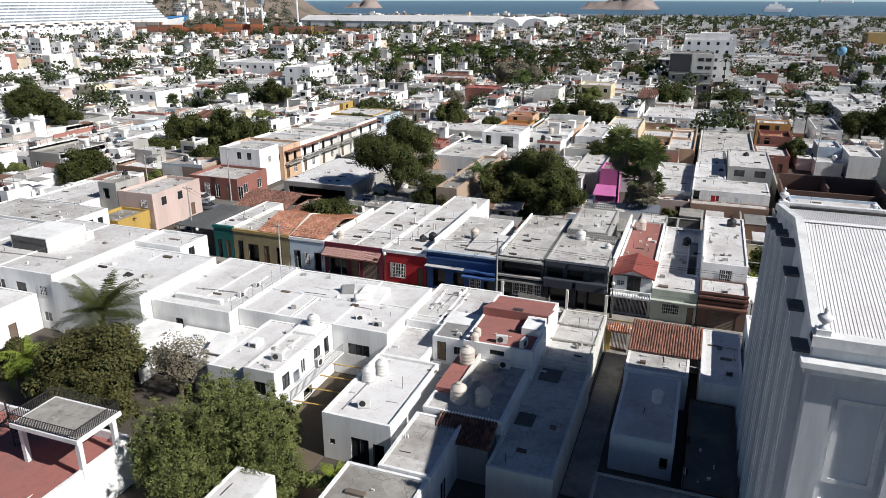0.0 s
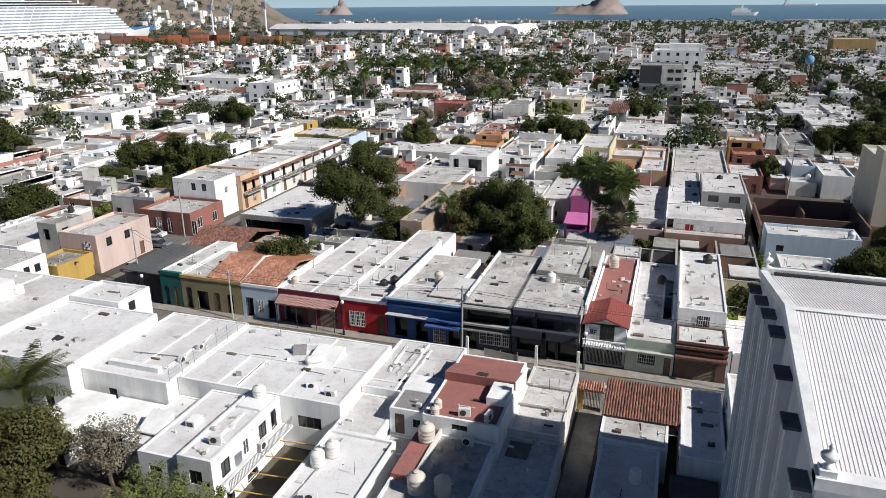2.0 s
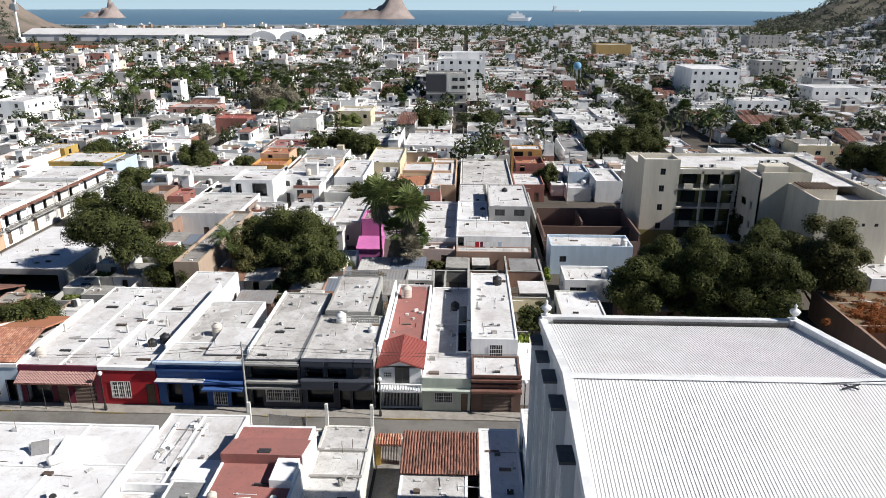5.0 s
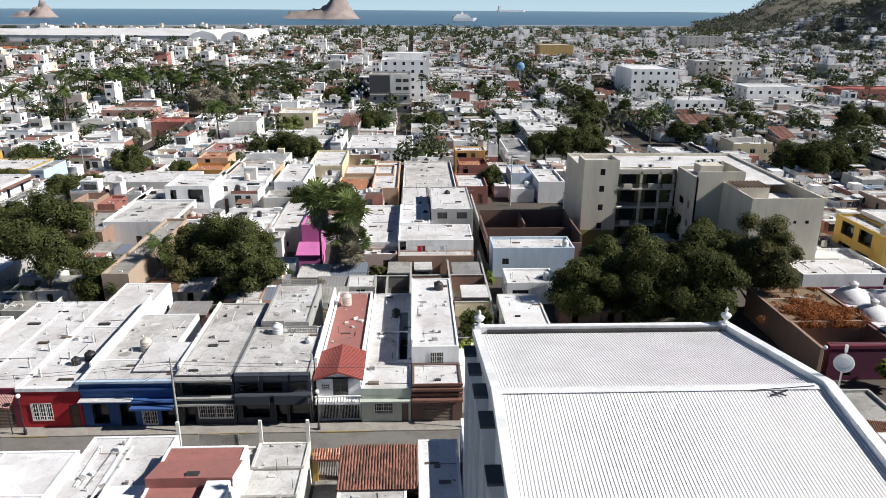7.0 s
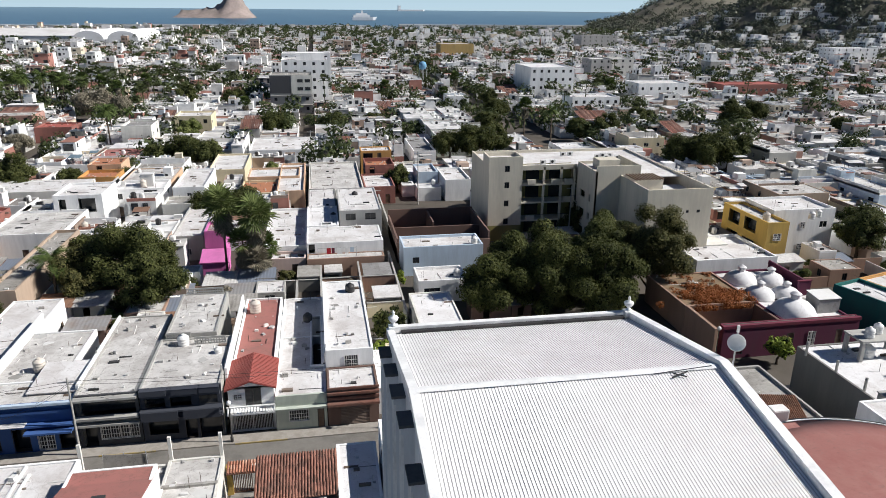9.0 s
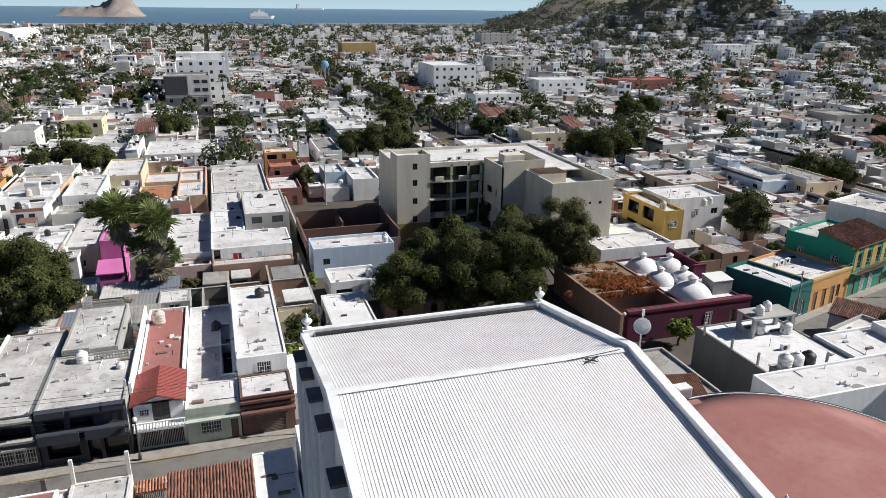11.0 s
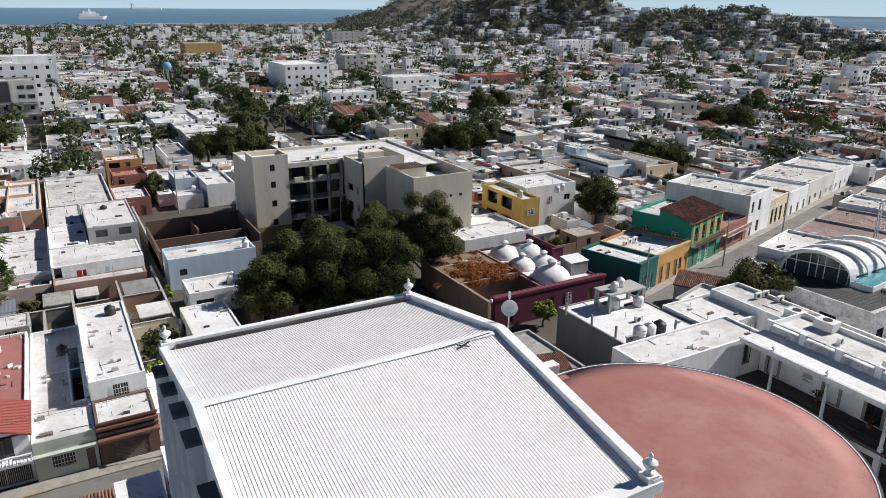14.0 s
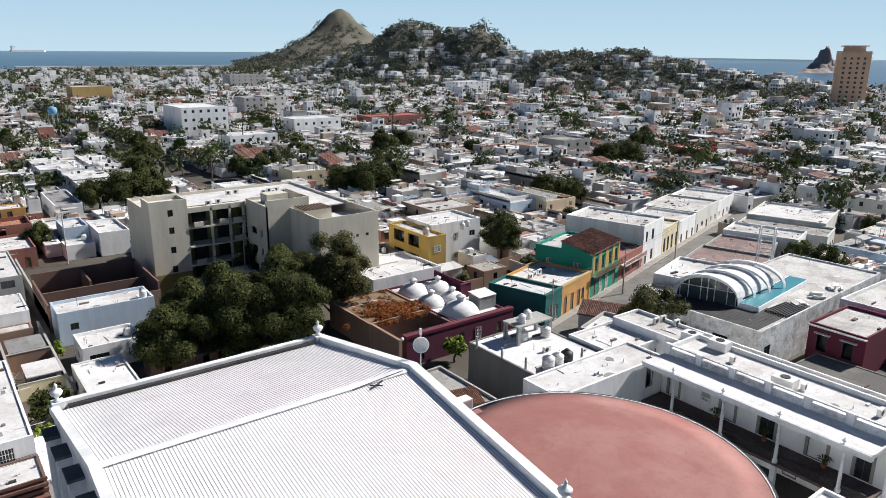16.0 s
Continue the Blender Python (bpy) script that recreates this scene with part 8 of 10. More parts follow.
# trees of the town: a few built once, then set out again
KINDS = [tree(-300 - 30 * i, -200, h, r, lf, lab, 70 + i, leaves=9000, size=0.2) for i, (h, r, lf, lab) in enumerate((
    (9, 6, leaf_dark, "broad dark tree among the houses"), (11, 5, leaf_mango, "tall round tree among the houses"), (7, 4.5, leaf_mango, "low round tree among the houses"), (8, 5, leaf_dry, "sparse grey tree among the houses"), (6, 3.2, leaf_light, "small light green tree among houses")))]
PALMS = [palm(-300 - 30 * i, -240, h, lab, 80 + i, fan=f, length=2.8, skirt=f) for i, (h, f, lab) in enumerate(((9, False, "coconut palm among the houses"), (12, True, "tall fan palm among the houses"), (7, True, "fan palm among the houses")))]


def place_tree(k, x, y, s=1.0, sz=None):
    src = KINDS[k]
    src.scale = (s, s, sz or s)
    copy_thing(src, pose(x, y, 0, 0, 0, (x * 37 + y * 11) % 360))
    TAKEN.append((x - 3.2 * s, x + 3.2 * s, y - 3.2 * s, y + 3.2 * s))


def place_palm(k, x, y, s=1.0):
    PALMS[k].scale = (s, s, s)
    copy_thing(PALMS[k], pose(x, y, 0, 0, 0, (x * 37 + y * 11) % 360))


for k, x, y, s in ((0, 105, 187, 1.25), (1, 112, 190, 1.2), (0, 100, 192, 1.1), (0, 46, 211, 1.2), (0, 39, 213, 1.0), (1, 53, 214, 1.0), (0, -34, 214, 1.0), (2, -28, 212, 1.2), (2, -56, 191, 0.8), (2, -75, 172, 1.0), (2, -71, 176, 0.8),
                   (0, -122, 144, 1.05), (1, -106, 140, 1.2), (1, -112, 143, 0.9), (0, -176, 152, 1.2), (0, -188, 158, 1.2), (1, -168, 150, 0.9), (0, -200, 166, 1.2), (1, -137, 208, 1.1), (2, 215, 185, 1.4), (0, 209, 188, 1.0), (2, 142, 152, 1.3), (2, 147, 150, 1.1),
                   (1, 95, 233, 1.0), (2, 88, 238, 1.2), (3, -81, 302, 1.7), (3, -72, 300, 1.4), (3, -84, 239, 0.9), (0, -32, 330, 1.0), (2, -40, 214, 1.0), (1, -52, 335, 1.0), (4, -116, 170, 1.2), (2, 120, 262, 1.2), (0, 70, 285, 1.0), (2, 62, 262, 1.1), (1, 76, 320, 0.9),
                   (4, -38, 250, 1.3), (2, -101, 205, 1.0), (2, 7, 262, 1.2), (0, -12, 256, 1.0), (2, 22, 268, 1.0), (1, 150, 250, 1.2), (0, 165, 262, 1.1), (2, 185, 238, 1.0), (4, 232, 162, 1.3), (2, 250, 205, 1.4), (1, 262, 214, 1.0)):
    place_tree(k, x, y, s)
for k, x, y, s in ((0, 76, 234, 1.25), (1, 70, 244, 1.0), (1, -86, 337, 1.0), (1, -95, 342, 1.05), (1, -104, 346, 0.95), (1, -120, 348, 1.0), (1, -78, 330, 0.9), (1, -70, 345, 1.0), (1, -110, 356, 1.0), (0, -65, 265, 1.1), (0, -60, 268, 0.9), (2, -25, 300, 1.0), (2, 20, 340, 1.0),
                   (2, 34, 352, 1.1), (1, -128, 352, 0.9), (0, -140, 300, 1.0), (0, -131, 296, 1.1), (0, -126, 302, 1.0), (2, -150, 190, 1.0), (2, -158, 182, 0.9), (0, -210, 270, 1.0), (2, 58, 330, 1.0), (1, 66, 345, 1.0), (2, 140, 340, 1.2), (1, 250, 250, 1.0), (2, 262, 300, 1.0), (0, 280, 200, 1.1), (2, 226, 128, 1.0)):
    place_palm(k, x, y, s)
rng = random.Random(640)
for x, y in ((-157, 328), (-150, 333), (-144, 329), (-136, 326), (-129, 331), (-122, 327), (-116, 332), (-112, 326), (-107, 333), (-98, 327), (-93, 334), (-133, 337), (-103, 339)):
    place_palm(0, x, y, rng.uniform(1.35, 1.7))
    TAKEN.append((x - 3, x + 3, y - 4, y + 3))
for x, y, q in ((-140.5, 276, 1.5), (-136.5, 277, 1.3), (-119, 268, 1.6), (-123, 271, 1.2), (-60.5, 245, 1.3)):
    place_palm(0, x, y, q)
    TAKEN.append((x - 2.5, x + 2.5, y - 3, y + 2.5))

# ---- larger buildings of the town ----
def tower(x0, x1, y0, y1, h, colour, roof, label, cols, rows, E=None, Wt=None, z0=0.0, kind="win", turn=0.0):
    w = x1 - x0
    st = h / rows
    S = [(w * (i + 0.5) / cols - 0.6, w * (i + 0.5) / cols + 0.6, st * j + st * 0.35, st * j + st * 0.35 + 1.3, kind) for i in range(cols) for j in range(rows)]
    return house(x0, x1, y0, y1, h, colour, roof, label, S=S, E=E, Wt=Wt, para=0.6, z0=z0, name="building", cat="building", turn=turn)


tower(103.6, 125.4, 350, 378, 15.4, "white", "bright", "white five-storey apartment building with small dark windows", 6, 4, Wt=[])
twr = tower(-16.3, 0.6, 316, 331, 15.6, "grey", "concrete", "unfinished dark grey concrete building with deep open floors", 4, 4, kind="dark")
part("panel", Geo().box(0.05, 8.2, -0.25, -0.02, 8.2, 15.2), wall("darkgrey"), twr, "dark grey upper wall")
part("panel", Geo().box(8.6, 16.8, -0.3, -0.02, 8.0, 15.4), wall("offwhite"), twr, "pale rendered upper wall")
for j in range(2):
    for i in range(2):
        part("window", Geo().box(11.0 + 3.0 * i, 13.2 + 3.0 * i, -0.36, -0.28, 9.4 + 3.2 * j, 10.7 + 3.2 * j), glass, twr)
    part("slab", Geo().box(0, 16.9, -0.7, 0, 3.8 * j + 3.4, 3.8 * j + 3.7), wall("concrete"), twr)
tower(-12.0, 7.5, 334, 352, 20.2, "white", "white", "white apartment block stepping back behind a grey one", 5, 6)
part("roof_room", Geo().box(0, 12, 3, 9, 0, 3.2), wall("white"), thing("roof_room", pose(-6.0, 336, 19.6), "white penthouse room on a tall block", "roof room"))
tower(-14.0, 10.0, 387, 402, 19.8, "white", "white", "tall white building with a roof terrace", 5, 5)
tower(107.5, 136, 626, 650, 13.0, "ochre", "worn", "large windowless ochre box building", 1, 1)
tower(104.0, 124.3, 292, 305, 8.2, "white", "white", "white villa with a row of dark windows", 6, 2)
tower(285, 325, 767, 790, 15.3, "grey", "grey", "unfinished grey concrete building", 6, 4, kind="dark")
tower(-44, -32.4, 259.8, 272, 7.6, "cream", "white", "pale yellow two-storey house", 3, 2)
tower(-109, -92, 274, 286, 6.6, "salmon", "worn", "dusty pink house with a flat roof", 4, 2)
tower(-55, -46.5, 237, 248, 8.2, "offwhite", "grey", "pale gabled house with plain walls", 1, 1)
house(-86.2, -75, 257.7, 268, 5.0, "terracotta", "red", "low red house with a flat roof")
tower(167, 180, 434, 450, 13.5, "grey", "white", "grey apartment building with balconies", 3, 4)
tower(181, 195, 436, 452, 13.6, "offwhite", "white", "cream apartment building with balconies", 3, 4)
tower(-222, -192, 292, 312, 8.0, "white", "white", "long white two-storey hall with window bands", 7, 2)
tower(-165, -153, 258, 276, 10.2, "white", "white", "white cube building with a window band", 2, 3)
tower(-197, -166, 243, 256, 4.6, "white", "white", "low white hall with a blue edge", 6, 1)
tower(-190, -170, 188, 200, 7.6, "white", "white", "white three-storey house with terraces", 5, 2)
house(-180, -162.5, 149, 160, 4.6, "concrete", "concrete", "grey concrete house with plain walls")
house(-93.0, -83.4, 119.0, 126.0, 7.8, "white", "worn", "tall white house behind a red corner house", S=[(4.2, 5.2, 5.6, 7.0, "win"), (6.6, 7.6, 5.6, 7.0, "win")], Wt=[])
hotel = tower(582, 606, 258, 280, 43.0, "peach", "white", "tall peach-coloured hotel tower by the bay", 4, 12, E=[], Wt=[(4 + 4.4 * i, 5.6 + 4.4 * i, 2 + 3.5 * j, 3.6 + 3.5 * j, "win") for i in range(4) for j in range(11)], turn=28)
for j in range(12):
    part("floor_band", Geo().box(-0.3, 24.3, -0.9, 0.0, 3.5 * j + 3.0, 3.5 * j + 3.4), wall("lightpink"), hotel)
part("roof_room", Geo().box(4, 20, 4, 18, 42.6, 46.5), wall("peach"), hotel)
part("roof_slab", Geo().box(2, 22, 2, 20, 46.5, 47.2), wall("lightpink"), hotel)
house(240, 252, 172, 184, 6.2, "red", "white", "red old house with arched windows")
tower(206, 221, 208, 222, 8.0, "concrete", "concrete", "old bare concrete house with a round window", 3, 2)
house(302, 326, 262, 276, 7.3, "white", "white", "white house row with blue shade roofs")
tower(150, 175, 330, 345, 9.5, "white", "white", "white house with a balustraded terrace", 6, 2)
house(196, 230, 335, 350, 8.0, "terracotta", "red", "long brick-red house with a red roof")
tower(430, 470, 560, 580, 13, "white", "white", "white apartment block on the slope", 6, 4)
wtower = thing("water_tower", pose(57, 388, 0), "blue round water tank on a slender tower", "water tower")
part("tank", Geo().lathe([(0.3, 11.4), (1.5, 12), (2.0, 13.0), (2.0, 14.2), (1.5, 15.2), (0.3, 15.6)], n=16), surf("blue_tank_paint", (0.16, 0.36, 0.55), amount=0.3), wtower, smooth=True)
for i in range(4):
    part("leg", Geo().tube((2.2 * math.cos(i * 1.57), 2.2 * math.sin(i * 1.57), 0), (1.8 * math.cos(i * 1.57), 1.8 * math.sin(i * 1.57), 12), 0.16), galv, wtower)

# ---- the port ----
shipw = surf("white_ship_paint", (0.80, 0.80, 0.80), rough=0.5, amount=0.12)
ship_glass = surf("blue_grey_balcony_glass", (0.20, 0.25, 0.31), rough=0.3, dirt=(0.5, 0.52, 0.54), amount=0.5, big=0.6, fine=2.0, bump=0)
ship = thing("cruise_ship", pose(-642, 628, 0, 0, 0, -2), "huge white cruise ship with rows of balconies moored in port", "ship")
part("hull", Geo().solid([(-14, -150, 0), (14, -150, 0), (14, 95, 0), (0, 136, 0), (-14, 95, 0)], [(-15, -152, 11), (15, -152, 11), (15, 100, 13), (0, 150, 15), (-15, 100, 13)]), shipw, ship)
part("bow", Geo().solid([(-10.5, 104, 8.5), (10.5, 104, 8.5), (0, 147, 10)], [(-14.6, 104, 13.9), (14.6, 104, 13.9), (0, 153.4, 16.8)]), surf("blue_ship_paint", (0.04, 0.22, 0.5), amount=0.1), ship, "blue painted bow")
for k in range(9):
    z = 13 + 2.9 * k
    ya = 98 - 3.2 * k
    part("deck", Geo().box(-15 + 0.25 * k, 15 - 0.25 * k, -148 + 2 * k, ya, z, z + 1.55), shipw, ship)
    part("glazing", Geo().box(-14.3 + 0.25 * k, 14.3 - 0.25 * k, -146 + 2 * k, ya - 2, z + 1.55, z + 2.9), ship_glass, ship, "blue-grey row of balconies")
    g = Geo()
    for j in range(24):
        y = -145 + 2 * k + j * 10
        if y < ya - 4:
            g.box(13.9 - 0.25 * k, 15 - 0.25 * k, y, y + 0.3, z + 1.55, z + 2.9)
    tagged(part("balcony_divider", g, shipw, ship), kind="stuff")
part("funnel", Geo().solid([(-6, -90, 38), (6, -90, 38), (6, -74, 38), (-6, -74, 38)], [(-4, -92, 52), (4, -92, 52), (4, -80, 50), (-4, -80, 50)]), shipw, ship)
part("bridge", Geo().box(-16, 16, 70, 78, 33, 37), shipw, ship)
for k in range(3):
    part("upper_deck", Geo().box(-11 + k, 11 - k, -130 + 12 * k, 55 - 16 * k, 39.2 + 2.6 * k, 40.0 + 2.6 * k), shipw, ship)
    part("glazing", Geo().box(-9.5 + k, 9.5 - k, -126 + 12 * k, 52 - 16 * k, 37.2 + 2.6 * k, 39.2 + 2.6 * k), glass, ship)
for j in range(60):
    part("porthole", Geo().box(14.9, 15.06, -140 + 3.9 * j, -138.6 + 3.9 * j, 6.0 + 2.6 * (j % 2), 7.0 + 2.6 * (j % 2)), glass, ship)
part("mast", Geo().tube((0, 40, 42), (0, 40, 56), 0.8, 0.4, 6).tube((0, -30, 44), (0, -30, 55), 1.0, 0.5, 6), shipw, ship)
for i in range(12):
    part("lifeboat", Geo().solid([(15.2, -120 + 16 * i, 11.4), (17.4, -120 + 16 * i, 11.4), (17.4, -110 + 16 * i, 11.4), (15.2, -110 + 16 * i, 11.4)], [(15.2, -119 + 16 * i, 13.4), (17, -119 + 16 * i, 13.4), (17, -111 + 16 * i, 13.4), (15.2, -111 + 16 * i, 13.4)]), surf("pale_orange_boat_paint", (0.74, 0.62, 0.54), amount=0.2), ship)
rng = random.Random(5)
cont = {c: Geo().box(-6.1, 6.1, -1.2, 1.2, 0, 2.55).mesh("shipping_container", surf("container_" + c, rgb, amount=0.4, dirt=(0.15, 0.1, 0.08))) for c, rgb in (("rust", (0.32, 0.11, 0.06)), ("brown", (0.20, 0.12, 0.09)), ("orange", (0.46, 0.16, 0.07)), ("yellow", (0.55, 0.36, 0.07)), ("grey", (0.30, 0.28, 0.27)))}
for gx, gy, n, hmax, cs in ((-575, 628, 9, 4, ("brown", "rust", "grey")), (-540, 642, 4, 3, ("orange", "rust")), (-470, 606, 4, 4, ("rust", "orange")), (-450, 612, 5, 6, ("orange", "rust", "brown")), (-415, 645, 5, 3, ("brown", "rust")), (-388, 655, 4, 3, ("yellow", "brown")), (-368, 665, 3, 2, ("orange", "rust"))):
    for i in range(n):
        for k in range(rng.randint(3, hmax + 1)):
            c = rng.choice(cs)
            ob = tagged(new("shipping_container", cont[c]), f"stacked {c} steel shipping container in the port", "shipping container", "port containers")
            ob.matrix_basis = pose(gx + (i % 3) * 12.6, gy + (i // 3) * 5 + (i % 3) * 4.0, 2.56 * k, 0, 0, 18)
for x, y, h, a in ((-600, 852, 74, 12), (-560, 832, 66, 18), (-536, 880, 80, 8)):
    cr = thing("harbour_crane", pose(x, y, 0), "tall white harbour crane with a slanted boom", "crane", "harbour cranes")
    part("tower", Geo().tube((0, 0, 0), (0, 0, h * 0.62), 1.5, 1.1, 8).box(-4, 4, -4, 4, 0, 6), shipw, cr)
    part("boom", Geo().tube((0, 0, h * 0.5), (a * 1.6, -4, h), 1.2, 0.6, 6), shipw, cr)
    part("cab", Geo().box(-3, 3, -4, 3, h * 0.46, h * 0.55), galv, cr)
wm = surf("white_warehouse_sheet", (0.84, 0.84, 0.84), amount=0.25, big=0.05)
for x0, x1, y0, y1, h, top in ((-560, -455, 925, 975, 7.5, 14.0), (-452, -262, 905, 965, 8.0, 15.5), (-330, -215, 1010, 1050, 7.0, 12.0)):
    ymid = (y0 + y1) / 2
    wh = thing("warehouse", pose(0, 0, 0), "long white warehouse with a low gabled sheet roof", "warehouse", "port warehouses")
    prof = lambda x: [(x, y0, 0), (x, y1, 0), (x, y1, h), (x, ymid, top), (x, y0, h)]
    part("wall", Geo().solid(prof(x0), prof(x1)), wm, wh)
    for ye in (y0 - 0.6, y1 + 0.6):
        part("roof", Geo().solid([(x0 - 0.6, ye, h), (x1 + 0.6, ye, h), (x1 + 0.6, ymid, top), (x0 - 0.6, ymid, top)], [(x0 - 0.6, ye, h + 0.4), (x1 + 0.6, ye, h + 0.4), (x1 + 0.6, ymid, top + 0.4), (x0 - 0.6, ymid, top + 0.4)]), surf("pale_grey_warehouse_roof", (0.62, 0.61, 0.60), amount=0.4, big=0.05), wh)
    for i in range(int((x1 - x0) / 28)):
        part("door", Geo().box(x0 + 12 + 28 * i, x0 + 18 + 28 * i, y0 - 0.15, y0 + 0.1, 0, 5), galv, wh)
for x0, x1 in ((-258, -226), (-222, -190)):
    wh = thing("warehouse", pose(0, 0, 0), "white vaulted warehouse with an arched gable", "warehouse", "port warehouses")
    arc = lambda y, k=1.0: [(x0, y, 0), (x1, y, 0)] + [((x0 + x1) / 2 + (x1 - x0) / 2 * k * math.cos(math.pi * i / 12), y, 6.0 * k + 8.5 * k * math.sin(math.pi * i / 12)) for i in range(13)]
    part("shell", Geo().solid(arc(880), arc(1010)), wm, wh)
    part("door", Geo().box((x0 + x1) / 2 - 4, (x0 + x1) / 2 + 4, 879.8, 880.1, 0, 5.5), galv, wh)
boat = thing("ferry", pose(150, 2260, 3.8, 0, 0, 5), "white ferry at the harbour mouth", "ship")
part("hull", Geo().solid([(-30, -6, 0), (30, -6, 0), (38, 0, 0), (30, 6, 0), (-30, 6, 0)], [(-32, -7, 9), (32, -7, 9), (44, 0, 10), (32, 7, 9), (-32, 7, 9)]), shipw, boat)
part("superstructure", Geo().box(-28, 22, -6, 6, 9, 16).box(-20, 14, -5, 5, 16, 21).box(-4, 2, -2, 2, 21, 28), shipw, boat)
boat = thing("tanker", pose(560, 4300, 20.2, 0, 0, 8), "far white tanker ship on the horizon", "ship")
part("hull", Geo().solid([(-75, -10, 0), (75, -10, 0), (85, 0, 0), (75, 10, 0), (-75, 10, 0)], [(-77, -11, 10), (77, -11, 10), (88, 0, 11), (77, 11, 10), (-77, 11, 10)]), shipw, boat)
part("superstructure", Geo().box(-72, -58, -9, 9, 10, 32), shipw, boat)

# ---- rooftop things ----
def tank_thing(mat, label, wide, tall):
    th = thing("water_tank", pose(-300, -300, 0), label, "water tank", "rooftop water tanks")
    r, h = wide / 2, tall
    prof = [(r, 0)]
    for i in range(4):
        prof += [(r, h * (0.08 + 0.2 * i)), (r * 1.03, h * (0.10 + 0.2 * i)), (r * 1.03, h * (0.14 + 0.2 * i)), (r, h * (0.16 + 0.2 * i))]
    prof += [(r * 0.92, h * 0.82), (r * 0.55, h * 0.93), (r * 0.3, h * 0.96)]
    part("body", Geo().lathe(prof, n=14), mat, th, smooth=True)
    part("lid", Geo().lathe([(r * 0.34, h * 0.95), (r * 0.34, h * 1.02), (r * 0.1, h * 1.05)], n=12), mat, th)
    return th


TANKS = [tank_thing(tank_black, "black plastic rooftop water tank", 1.15, 1.4), tank_thing(tank_beige, "beige plastic rooftop water tank", 1.2, 1.5), tank_thing(tank_white, "white plastic rooftop water tank", 1.1, 1.35)]


def aircon():
    th = thing("air_conditioner", pose(-310, -300, 0), "white rooftop air conditioning unit with fan", "air conditioner", "rooftop air conditioners")
    part("case", Geo().box(-0.45, 0.45, -0.17, 0.17, 0.08, 0.72), tank_white, th)
    part("fan_grille", Geo().lathe([(0.24, 0), (0.24, 0.03), (0.05, 0.04)], n=12), iron, th, at=pose(-0.1, -0.17, 0.4, 90))
    part("stand", Geo().box(-0.4, 0.4, -0.2, 0.2, 0, 0.08), galv, th)
    return th


def skylight():
    th = thing("roof_vent", pose(-320, -300, 0), "small plastered roof vent with a lid", "roof vent", "roof vents")
    part("curb", Geo().box(-0.5, 0.5, -0.4, 0.4, 0, 0.45), wall("white"), th)
    part("lid", Geo().solid([(-0.6, -0.5, 0.45), (0.6, -0.5, 0.45), (0.6, 0.5, 0.55), (-0.6, 0.5, 0.55)], [(-0.6, -0.5, 0.5), (0.6, -0.5, 0.5), (0.6, 0.5, 0.6), (-0.6, 0.5, 0.6)]), ROOFS["grey"], th)
    return th


def dish():
    th = thing("satellite_dish", pose(-330, -300, 0), "grey satellite dish on a short roof mast", "satellite dish", "satellite dishes")
    part("mast", Geo().tube((0, 0, 0), (0, 0, 0.7), 0.03), galv, th)
    part("dish", Geo().lathe([(0.04, 0), (0.22, 0.04), (0.38, 0.12), (0.36, 0.13), (0.2, 0.06), (0.02, 0.02)], n=14), galv, th, at=pose(0, -0.05, 0.75, 60))
    part("arm", Geo().tube((0, -0.05, 0.7), (0, -0.5, 0.85), 0.015, n=4), galv, th)
    return th


def pipe_vent():
    th = thing("vent_pipe", pose(-340, -300, 0), "thin white vent pipe on a roof", "pipe", "roof vent pipes")
    part("pipe", Geo().tube((0, 0, 0), (0, 0, 0.9), 0.06, n=8).tube((0, 0, 0.9), (0.25, 0, 0.95), 0.06, n=8), tank_white, th)
    return th


AC, VENT, DISH, PIPE = aircon(), skylight(), dish(), pipe_vent()
PLACED = [0]


def put(src, x, y, z, a=0.0, s=1.0):
    src.scale = (s, s, s)
    PLACED[0] += 1
    return copy_thing(src, pose(x, y, z, 0, 0, a))


